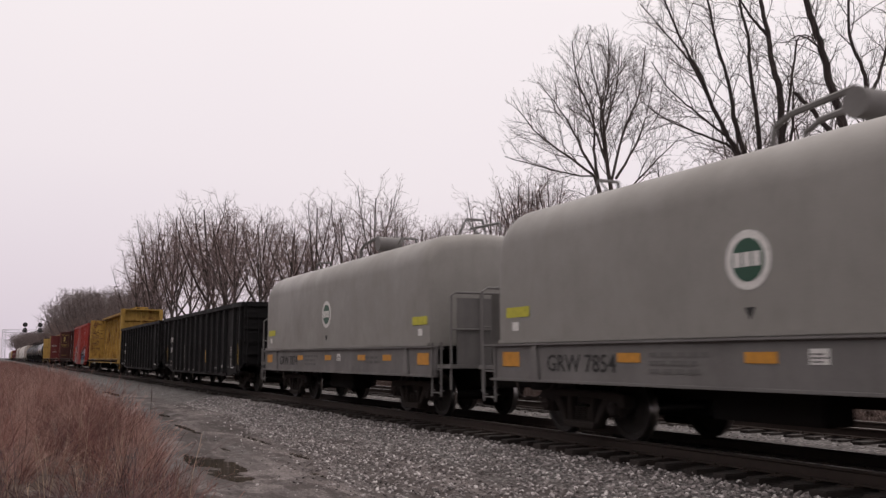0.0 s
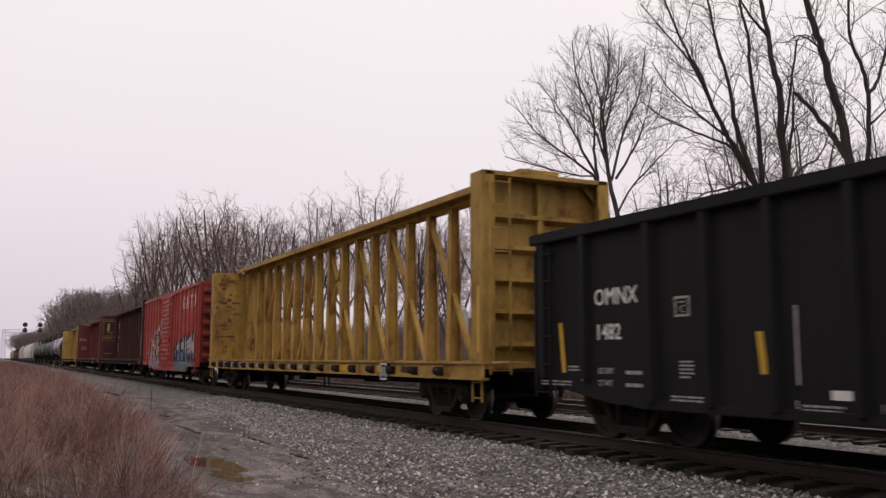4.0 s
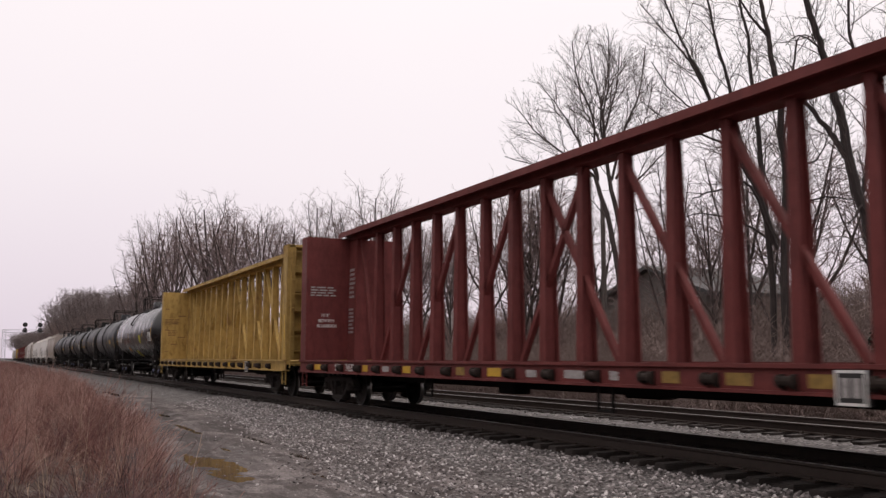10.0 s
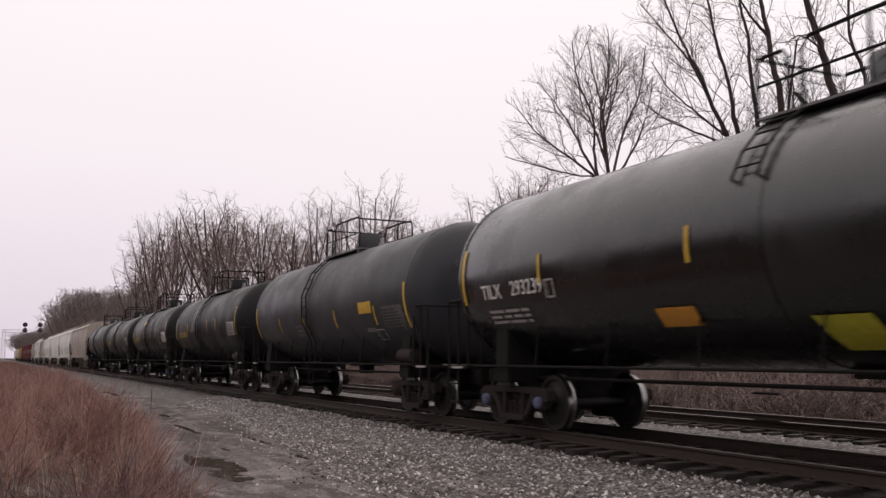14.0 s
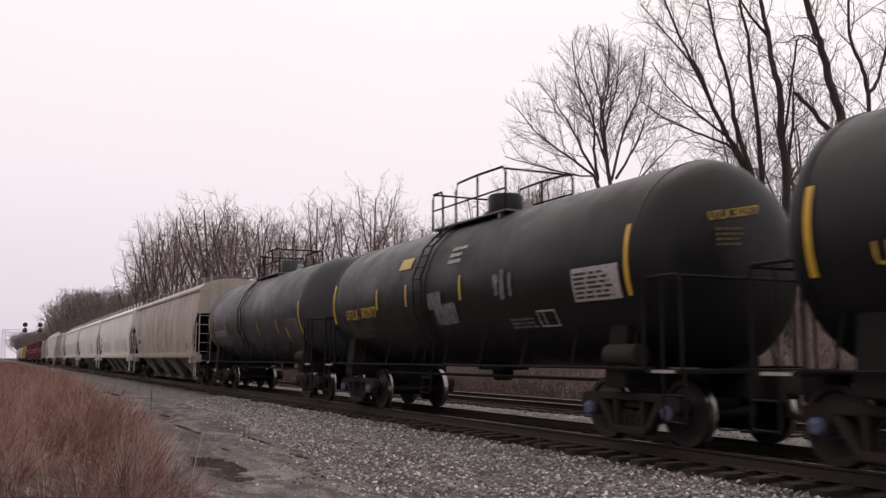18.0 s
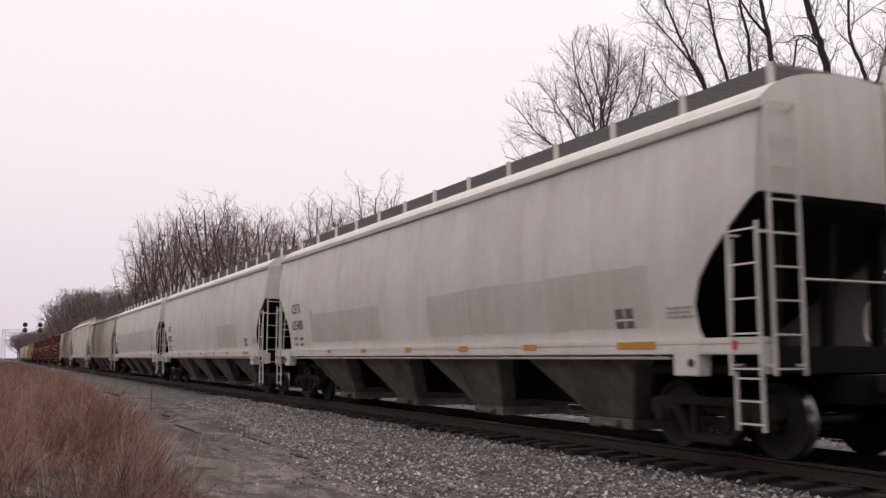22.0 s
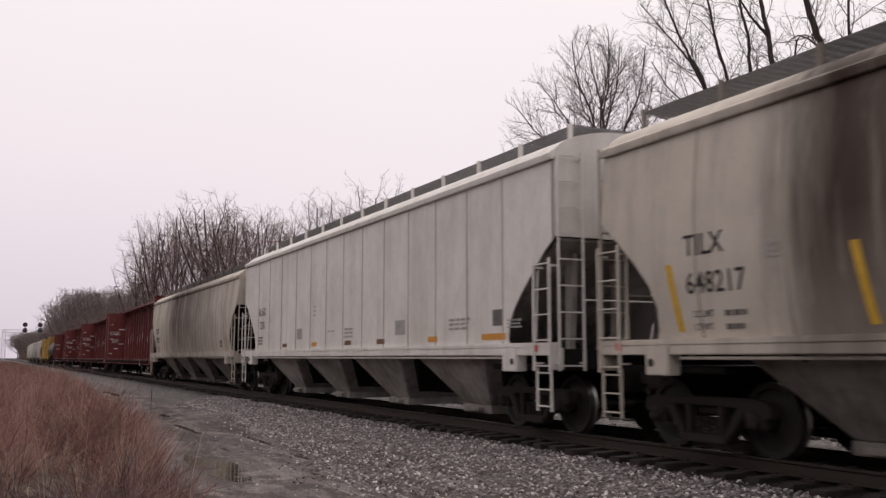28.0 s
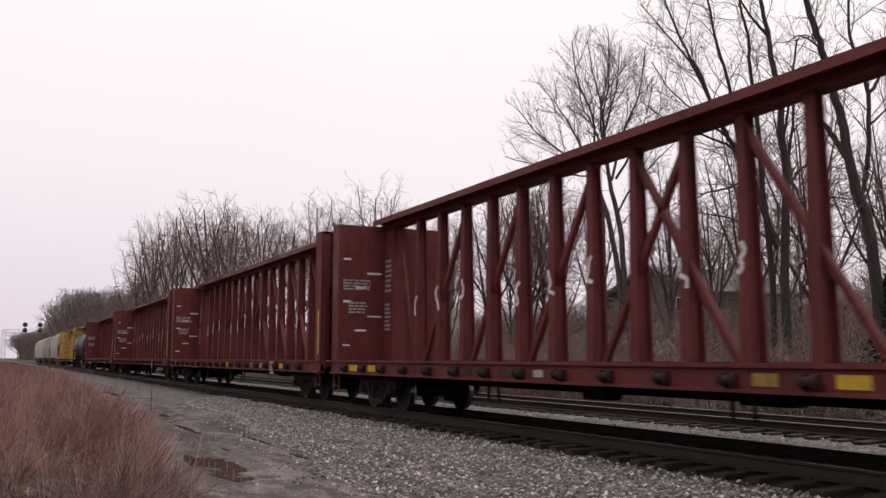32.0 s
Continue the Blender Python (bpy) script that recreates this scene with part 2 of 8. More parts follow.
M_COIL = paint("grey_coil_car_paint", (0.285, 0.272, 0.255), (0.16, 0.15, 0.14), 0.3, 0.12, rough=0.5, gloss=0.3)
M_COILSILL = paint("grey_sill_paint", (0.20, 0.192, 0.188), (0.09, 0.083, 0.08), 0.5, 0.3, rough=0.5)
M_GON = paint("black_gondola_paint", (0.010, 0.010, 0.011), (0.026, 0.023, 0.022), 0.4, 0.35, rough=0.6, gloss=0.1)
M_YELLOW = paint("ochre_yellow_paint", (0.47, 0.30, 0.075), (0.18, 0.095, 0.035), 0.5, 0.4, 1.0, rough=0.6, mottle=0.5)
M_YELLOW2 = paint("weathered_yellow_paint", (0.50, 0.335, 0.105), (0.24, 0.15, 0.05), 0.45, 0.5, 0.75, rough=0.6, mottle=0.6)
M_REDBOX = paint("red_boxcar_paint", (0.40, 0.056, 0.045), (0.17, 0.040, 0.034), 0.35, 0.3, rough=0.5)
M_REDEND = paint("sooty_red_end_paint", (0.27, 0.038, 0.034), (0.045, 0.022, 0.020), 0.8, 0.6, rough=0.6, mottle=0.4)
M_BROWN = paint("dark_brown_paint", (0.080, 0.031, 0.028), (0.040, 0.022, 0.02), 0.45, 0.35, 0.2, rough=0.6, mottle=0.5)
M_OXIDE = paint("oxide_red_paint", (0.175, 0.043, 0.040), (0.085, 0.028, 0.026), 0.45, 0.35, 0.15, rough=0.6, mottle=0.5)
M_OXIDE2 = paint("faded_red_paint", (0.155, 0.036, 0.035), (0.065, 0.022, 0.02), 0.5, 0.4, 0.2, rough=0.55, mottle=0.5)
M_TANKBLACK = paint("black_tank_paint", (0.006, 0.006, 0.0065), (0.022, 0.020, 0.019), 0.4, 0.2, rough=0.42, gloss=0.18)
M_TANKGLOSS = paint("glossy_black_tank_paint", (0.004, 0.004, 0.0045), (0.007, 0.0065, 0.0065), 0.3, 0.1, rough=0.24, gloss=0.75)
M_TANKGREY = paint("slate_grey_tank_paint", (0.033, 0.035, 0.041), (0.060, 0.056, 0.056), 0.5, 0.3, rough=0.45, gloss=0.25)
M_HOPTAN = paint("tan_hopper_paint", (0.47, 0.415, 0.375), (0.19, 0.145, 0.115), 0.45, 0.6, rough=0.55)
M_HOPWHITE = paint("pale_grey_hopper_paint", (0.76, 0.735, 0.705), (0.42, 0.38, 0.335), 0.35, 0.3, rough=0.55)
M_HOPSTAIN = paint("sooty_hopper_paint", (0.58, 0.53, 0.465), (0.10, 0.072, 0.057), 0.2, 0.30, rough=0.6, bands=0.35)
M_HOPSOOT = paint("soot_smeared_hopper_paint", (0.58, 0.53, 0.465), (0.10, 0.072, 0.057), 0.2, 0.35, rough=0.6, smears=((-6.0, -3.9, 1.0), (-3.0, 4.2, 0.75)))
M_HOPBROWN = paint("brown_smeared_hopper_paint", (0.56, 0.51, 0.445), (0.13, 0.09, 0.065), 0.3, 0.45, rough=0.6, smears=((-5.2, 4.6, 1.0), (2.0, 7.5, 0.4)), smear_col=(0.052, 0.032, 0.025))
M_HOPGREY = paint("dull_grey_hopper_paint", (0.36, 0.34, 0.32), (0.13, 0.11, 0.10), 0.45, 0.6, rough=0.6)
M_HOPMUDDY = paint("mud_stained_white_hopper_paint", (0.76, 0.735, 0.705), (0.36, 0.31, 0.265), 0.30, 0.34, rough=0.55, mottle=0.18)
M_CHUTEPALE = paint("stained_pale_chute_paint", (0.46, 0.43, 0.40), (0.07, 0.055, 0.045), 0.75, 0.5, rough=0.75, mottle=0.4)
M_SEAMPALE = paint("grimy_pale_seam_paint", (0.45, 0.41, 0.37), (0.20, 0.16, 0.13), 0.5, 0.6, rough=0.6)
M_BROWNTAPE = plain("weathered_brown_tape", (0.16, 0.075, 0.035), 0.6, 0, 0.3, 6)
M_SEAM = paint("stained_seam_paint", (0.34, 0.29, 0.245), (0.12, 0.09, 0.07), 0.5, 0.7, rough=0.6)
M_CHUTE = paint("grimy_chute_paint", (0.27, 0.245, 0.225), (0.055, 0.045, 0.038), 0.7, 0.6, rough=0.75, mottle=0.5)
M_TRUCK = paint("grimy_cast_steel", (0.024, 0.019, 0.018), (0.048, 0.038, 0.032), 0.6, 0.2, 0.1, rough=0.85)
M_UNDER = paint("black_underframe_and_recess_shade", (0.008, 0.007, 0.007), (0.022, 0.018, 0.016), 0.5, 0.2, rough=0.85)
M_WHEEL = plain("dark_wheel_steel", (0.026, 0.022, 0.021), 0.6, 0.3)
M_TREAD = plain("polished_wheel_tread", (0.30, 0.29, 0.28), 0.3, 1.0, 0.15)
M_GRATE = plain("galvanised_grating", (0.16, 0.155, 0.155), 0.6, 0.4)
M_BLUECAP = plain("blue_bearing_cap", (0.10, 0.11, 0.19), 0.6)
M_WHITE = plain("white_stencil_paint", (0.74, 0.72, 0.70), 0.7, 0, 0.3, 25)
M_OFFWHITE = plain("faded_white_paint", (0.42, 0.39, 0.38), 0.7, 0, 0.5, 18)
M_BLACK = plain("black_stencil_paint", (0.020, 0.019, 0.019), 0.7, 0, 0.35, 25)
M_YSTRIPE = plain("yellow_reflective_strip", (0.62, 0.37, 0.03), 0.5, 0, 0.3, 10)
M_ORANGE = plain("amber_reflective_strip", (0.60, 0.27, 0.03), 0.5, 0, 0.3, 10)
M_LIME = plain("lime_yellow_sticker", (0.52, 0.48, 0.04), 0.6)
M_GREEN = plain("dark_green_emblem_paint", (0.015, 0.075, 0.045), 0.5)
M_GREYTXT = plain("faded_grey_stencil", (0.13, 0.125, 0.12), 0.7, 0, 0.4, 25)
M_YTXT = plain("yellow_stencil_paint", (0.50, 0.32, 0.05), 0.6, 0, 0.45, 25)
M_REDLAMP = plain("red_marker", (0.55, 0.08, 0.08), 0.5)
M_GREYPATCH = paint("grey_painted_patch", (0.62, 0.60, 0.565), (0.40, 0.37, 0.33), 0.4, 0.5, rough=0.65)
M_GREYPATCH2 = plain("grey_stencil_square", (0.34, 0.325, 0.31), 0.7, 0, 0.3, 6)
M_STRAW = plain("pale_yellow_sticker", (0.52, 0.38, 0.12), 0.6, 0, 0.4, 14)
M_RUSTY = paint("rusty_winch_steel", (0.075, 0.045, 0.032), (0.03, 0.024, 0.02), 0.6, 0.2, 0.5, rough=0.85)
M_WINCH = paint("greasy_winch_steel", (0.034, 0.024, 0.020), (0.02, 0.016, 0.014), 0.5, 0.2, 0.3, rough=0.8)
M_SLOPESHADE = paint("grimy_shaded_slope_steel", (0.011, 0.010, 0.009), (0.026, 0.022, 0.019), 0.5, 0.5, rough=0.9)
M_SPRAYBLUE = plain("blue_spray_paint", (0.10, 0.19, 0.36), 0.6, 0, 0.4, 5)
M_SPRAYBLACK = plain("black_spray_paint", (0.02, 0.02, 0.025), 0.6, 0, 0.3, 5)
M_SPRAYPALE = plain("pale_spray_paint", (0.50, 0.51, 0.54), 0.6, 0, 0.35, 4)
M_SPRAYORANGE = plain("orange_spray_paint", (0.48, 0.15, 0.06), 0.6, 0, 0.35, 5)
M_SPRAYTEAL = plain("teal_spray_paint", (0.09, 0.16, 0.17), 0.6, 0, 0.35, 5)
M_YWORN = plain("worn_yellow_paint", (0.33, 0.20, 0.045), 0.7, 0, 0.55, 9)
M_GREYPLATE = plain("faded_data_panel", (0.11, 0.105, 0.10), 0.8, 0, 0.5, 12)
M_SCUFF = plain("scuffed_pale_paint", (0.17, 0.168, 0.17), 0.8, 0, 0.75, 7)
M_SCRAPE = plain("brown_rust_scrape", (0.17, 0.085, 0.035), 0.85, 0, 0.6, 9)
M_BROWNTXT = plain("faded_brown_stencil", (0.27, 0.15, 0.05), 0.7, 0, 0.5, 22)
M_SPRAYGLOW = plain("pale_blue_spray_haze", (0.30, 0.31, 0.33), 0.7, 0, 0.6, 6)
M_YDIM = plain("dim_yellow_stencil_paint", (0.085, 0.058, 0.02), 0.6, 0, 0.5, 25)
M_SPRAYTEALPALE = plain("pale_teal_spray_paint", (0.27, 0.40, 0.40), 0.6, 0, 0.4, 4)
M_SPRAYPURPLE = plain("dusky_purple_spray_paint", (0.20, 0.11, 0.20), 0.6, 0, 0.4, 4)
M_SPRAYHAZE = plain("pale_grey_blue_spray_haze", (0.36, 0.38, 0.40), 0.7, 0, 0.6, 6)
M_SPRAYROSE = plain("pale_rose_spray_paint", (0.62, 0.46, 0.46), 0.6, 0, 0.3, 5)
M_SPRAYPEACH = plain("peach_spray_paint", (0.60, 0.37, 0.17), 0.6, 0, 0.35, 4)
M_SPRAYPINK = plain("pink_spray_paint", (0.46, 0.22, 0.18), 0.6, 0, 0.35, 5)
M_WOODPOLE = bark_material("weathered_pole_wood", (0.06, 0.05, 0.045), (0.13, 0.11, 0.10))
M_PALESTEEL = plain("dull_white_steel", (0.48, 0.46, 0.45), 0.6, 0, 0.35, 5)
M_GALV = plain("galvanised_steel", (0.34, 0.33, 0.34), 0.55, 0.6)
M_ROOF = plain("grey_shingle_roof", (0.13, 0.125, 0.125), 0.9, 0, 0.4, 6)
M_SIDING = plain("pale_house_siding", (0.20, 0.18, 0.165), 0.8, 0, 0.2, 4)
M_GLASS = plain("dark_window_glass", (0.02, 0.022, 0.026), 0.1)


# ---- building blocks ----
class Shape:
    """A heap of vertices and faces that becomes one mesh."""

    def __init__(self):
        self.v, self.f, self.m = [], [], []

    def add(self, verts, faces, m=0):
        k = len(self.v)
        self.v += [tuple(p) for p in verts]
        self.f += [tuple(i + k for i in f) for f in faces]
        self.m += [m] * len(faces)
        return self

    def box(self, x0, x1, y0, y1, z0, z1, m=0):
        return self.add([(x, y, z) for x in (x0, x1) for y in (y0, y1) for z in (z0, z1)],
                        [(0, 1, 3, 2), (4, 6, 7, 5), (0, 4, 5, 1), (2, 3, 7, 6), (0, 2, 6, 4), (1, 5, 7, 3)], m)

    def prism(self, poly, a, b, axis="y", m=0):
        """A polygon in the other two axes, pushed from a to b along the axis."""
        def put(u, w, d):
            return {"y": (u, d, w), "x": (d, u, w), "z": (u, w, d)}[axis]
        n = len(poly)
        vs = [put(u, w, a) for u, w in poly] + [put(u, w, b) for u, w in poly]
        return self.add(vs, [tuple(range(n))[::-1], tuple(range(n, 2 * n))] + [(i, (i + 1) % n, n + (i + 1) % n, n + i) for i in range(n)], m)

    def bar(self, p, q, w, h, m=0):
        """A rectangular bar from p to q, w wide (level) and h high."""
        p, q = Vector(p), Vector(q)
        d = (q - p).normalized()
        s = d.cross(Vector((0, 0, 1))) if abs(d.z) < 0.95 else Vector((0, 1, 0))
        s.normalize()
        u = s.cross(d)
        vs = [e + s * (a * w / 2) + u * (c * h / 2) for e in (p, q) for a, c in ((-1, -1), (1, -1), (1, 1), (-1, 1))]
        return self.add(vs, [(3, 2, 1, 0), (4, 5, 6, 7)] + [(i, (i + 1) % 4, 4 + (i + 1) % 4, 4 + i) for i in range(4)], m)

    def tube(self, pts, r, n=6, m=0, r2=None, caps=True):
        pts = [Vector(p) for p in pts]
        k0, vs, fs = 0, [], []
        for i, p in enumerate(pts):
            d = (pts[min(i + 1, len(pts) - 1)] - pts[max(i - 1, 0)]).normalized()
            s = d.cross(Vector((0.31, 0.2, 0.93))).normalized()
            u = s.cross(d)
            rr = r if r2 is None else r + (r2 - r) * i / (len(pts) - 1)
            vs += [p + s * (rr * math.cos(6.2832 * j / n)) + u * (rr * math.sin(6.2832 * j / n)) for j in range(n)]
        for i in range(len(pts) - 1):
            fs += [(i * n + j, i * n + (j + 1) % n, (i + 1) * n + (j + 1) % n, (i + 1) * n + j) for j in range(n)]
        if caps:
            fs += [tuple(range(n))[::-1], tuple(range((len(pts) - 1) * n, len(pts) * n))]
        return self.add(vs, fs, m)

    def lathe(self, prof, axis="x", n=32, centre=(0, 0, 0), m=0, mats=None):
        """A profile of (along, radius) turned about an axis."""
        vs, fs = [], []
        for a, r in prof:
            for j in range(n):
                c, s = r * math.cos(6.28319 * j / n), r * math.sin(6.28319 * j / n)
                o = {"x": (a, c, s), "y": (c, a, s), "z": (c, s, a)}[axis]
                vs.append((o[0] + centre[0], o[1] + centre[1], o[2] + centre[2]))
        for i in range(len(prof) - 1):
            fs = [(i * n + j, i * n + (j + 1) % n, (i + 1) * n + (j + 1) % n, (i + 1) * n + j) for j in range(n)]
            if i == 0:
                self.add(vs, [], m)
            k = len(self.v) - len(vs)
            self.f += [tuple(q + k for q in f) for f in fs]
            self.m += [mats[i] if mats else m] * n
        k = len(self.v) - len(vs)
        self.f += [tuple(k + j for j in range(n))[::-1], tuple(k + (len(prof) - 1) * n + j for j in range(n))]
        self.m += [m, m]
        return self

    def mesh(self, name, mats, bevel=0.0, smooth=False, fix=True):
        me = bpy.data.meshes.new(name)
        me.from_pydata(self.v, [], self.f)
        for x in (mats if isinstance(mats, (list, tuple)) else [mats]):
            me.materials.append(x)
        me.polygons.foreach_set("material_index", self.m)
        if fix or bevel:
            bm = bmesh.new()
            bm.from_mesh(me)
            bmesh.ops.recalc_face_normals(bm, faces=bm.faces[:])
            if bevel:
                sharp = [e for e in bm.edges if len(e.link_faces) == 2 and e.calc_face_angle() > 0.6]
                bmesh.ops.bevel(bm, geom=sharp, offset=bevel, segments=2, affect="EDGES", clamp_overlap=True)
            bm.to_mesh(me)
            bm.free()
        if smooth:
            me.polygons.foreach_set("use_smooth", [True] * len(me.polygons))
            me.set_sharp_from_angle(angle=radians(38))
        me.update()
        return me


def piece(name, mesh, parent=None, at=None, label=""):
    """One object on a mesh, under its thing."""
    ob = new(name, mesh)
    if parent is not None:
        ob.parent = parent
    if at is not None:
        ob.matrix_basis = at if isinstance(at, Matrix) else Matrix.Translation(at)
    return tagged(ob, label)


def part(name, shape, mats, parent, label="", bevel=0.0, smooth=False, at=None):
    return piece(name, shape.mesh(name, mats, bevel, smooth), parent, at, label)


WORDS = {}


def word_mesh(text, height, material, squeeze=1.0, thick=0.004):
    """Lettering in the x-z plane that faces -y, its lower left corner at the origin."""
    key = (text, height, material.name, squeeze)
    if key not in WORDS:
        cu = bpy.data.curves.new("letters", "FONT")
        cu.body, cu.size, cu.extrude, cu.resolution_u = text, height / 0.72, thick / 2, 2
        cu.offset = 0.012 * height
        ob = bpy.data.objects.new("letters", cu)
        scene.collection.objects.link(ob)
        me = bpy.data.meshes.new_from_object(ob.evaluated_get(bpy.context.evaluated_depsgraph_get()))
        bpy.data.objects.remove(ob)
        for q in me.vertices:
            x, y, z = q.co
            q.co = (x * squeeze, -z, y)
        me.materials.clear()
        me.materials.append(material)
        WORDS[key] = me
    return WORDS[key]


def lettering(text, height, material, parent, x, y, z, squeeze=1.0, label=""):
    return piece("lettering", word_mesh(text, height, material, squeeze), parent, (x, y, z), label)


def wrapped(me, x, z, radius, zc, lift=0.006):
    """A flat marking laid on to a tank's round side, with its lower left corner at x and height z."""
    out = me.copy()
    a0 = math.asin(max(-1, min(1, (z - zc) / radius)))
    for q in out.vertices:
        a, r = a0 + q.co.z / radius, radius + lift - q.co.y
        q.co = (x + q.co.x, -r * math.cos(a), zc + r * math.sin(a))
    return out


def plate_mesh(w, h, material, rows=1, thick=0.004, lean=0.0, cols=1):
    """A thin marking in the x-z plane, cut into rows so that it can be wrapped."""
    s = Shape()
    for i in range(rows):
        z0, z1 = h * i / rows, h * (i + 1) / rows
        s.add([(lean * z0, -thick, z0), (w + lean * z0, -thick, z0), (w + lean * z1, -thick, z1), (lean * z1, -thick, z1)], [(0, 1, 2, 3)])
    return s.mesh("marking", material, fix=False)


def bars_mesh(w, h, material, rows, seed=0, thick=0.004, rough_len=0.25):
    """Lines of small print, as plain bars."""
    rnd, s = random.Random(seed), Shape()
    step = h / rows
    for i in range(rows):
        x = 0.0
        end = w * (1 - rnd.random() * rough_len)
        z = h - (i + 1) * step
        while x < end - 0.02:
            n = min(end - x, w * rnd.uniform(0.12, 0.34))
            s.add([(x, -thick, z), (x + n, -thick, z), (x + n, -thick, z + step * 0.55), (x, -thick, z + step * 0.55)], [(0, 1, 2, 3)])
            x += n + w * 0.05
    return s.mesh("small_print", material, fix=False)


def thing(name, label, category, group="", at=(0, 0, 0)):
    ob = new(name)
    ob.empty_display_size = 0.3
    ob.location = at
    return tagged(ob, label, category, group)


# ---- ground and tracks ----
TRACK2 = 5.0


PUDDLES = ((-15.0, -5.75, 1.9, 0.42, "shallow muddy puddle on the gravel lane"), (-15.9, -4.28, 1.2, 0.16, "thin dark puddle in a wheel rut"),
           (-23.6, -4.85, 2.9, 0.17, "thin dark puddle in a wheel rut"), (-19.2, -4.2, 1.4, 0.14, "thin dark puddle in a wheel rut"),
           (-13.4, -4.75, 0.7, 0.09, "thin dark puddle in a wheel rut"), (-17.8, -5.2, 0.7, 0.10, "thin dark puddle in a wheel rut"), (-29.0, -4.5, 1.8, 0.14, "thin dark puddle in a wheel rut"),
           (-47.0, -4.1, 5.0, 0.3, "long dark puddle on the gravel lane"), (-74.0, -3.9, 7.0, 0.3, "long dark puddle on the gravel lane"))


def lane_edge(x):
    """Where the ballast's foot meets the lane."""
    return -2.7 - 2.0 * max(0.0, min(1.0, (x + 28) / 18.0)) + 0.25 * noise.noise((x * 0.35, 3.1, 0))


def ground_z(x, y):
    n = noise.noise((x * 0.5, y * 0.7, 0.0)) * 0.5 + noise.noise((x * 1.7, y * 1.9, 2.0)) * 0.25
    foot = lane_edge(x)
    if y <= foot:
        rut = -0.035 * math.exp(-((y + 4.9) / 0.35) ** 2) - 0.03 * math.exp(-((y + 6.3) / 0.35) ** 2)
        z = -0.5 + rut + 0.035 * n + 0.012 * noise.noise((x * 4.3, y * 4.9, 5.0)) + 0.006 * noise.noise((x * 9, y * 9, 1.0))
        for cx, cy, rx, ry, _ in PUDDLES:
            q = ((x - cx) / rx) ** 2 + ((y - cy) / ry) ** 2
            if q < 6:
                z -= 0.05 * math.exp(-q * 1.1)
        if y < -7:
            z += min(0.25, (-7 - y) * 0.06)
        return z
    if y < -1.45:
        t = (y - foot) / (-1.45 - foot)
        return -0.5 + (0.235) * (t * t * (3 - 2 * t)) ** 0.8 + 0.03 * n
    if y < -0.85:
        return -0.262 + 0.03 * max(0.0, (y + 1.2) / 0.35) + 0.06 * n
    if y < 6.6:
        mid_dip = 0.06 * math.exp(-((y - 2.5) / 0.7) ** 2)
        return -0.225 - mid_dip + 0.018 * n
    t = min(1.0, (y - 6.6) / 2.4)
    return -0.23 - 0.42 * t + (0.08 * n + 0.1 * min(1, (y - 9) / 10) if y > 9 else 0.02 * n)


def spread(near, far, step, growth):
    out, d = [near], step
    while out[-1] < far:
        out.append(out[-1] + d)
        d *= growth
    return out


def build_ground():
    xs = sorted({-round(4 + 0.12 * i, 3) for i in range(230)} | {-round(x, 3) for x in spread(31.6, 2500, 0.16, 1.03)} | {round(x, 3) for x in spread(-4, 1200, 1.0, 1.25)})
    ys = sorted({round(-8 + 0.085 * i, 3) for i in range(78)} | {round(y, 3) for y in spread(-1.37, 1500, 0.13, 1.05)} | {-round(y, 3) for y in spread(8, 900, 0.14, 1.07)})
    vs = [(x, y, ground_z(x, y) if abs(x) < 450 else -0.5 + 0.27 * (-1.5 < y < 6.6)) for x in xs for y in ys]
    ny = len(ys)
    fs = [(i * ny + j, (i + 1) * ny + j, (i + 1) * ny + j + 1, i * ny + j + 1) for i in range(len(xs) - 1) for j in range(ny - 1)]
    me = bpy.data.meshes.new("ground")
    me.from_pydata(vs, [], fs)
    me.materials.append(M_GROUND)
    me.polygons.foreach_set("use_smooth", [True] * len(me.polygons))
    ob = tagged(new("ground", me), "pale ballast, wet gravel lane and bare winter soil", "ground", kind="structure")
    return ob


build_ground()


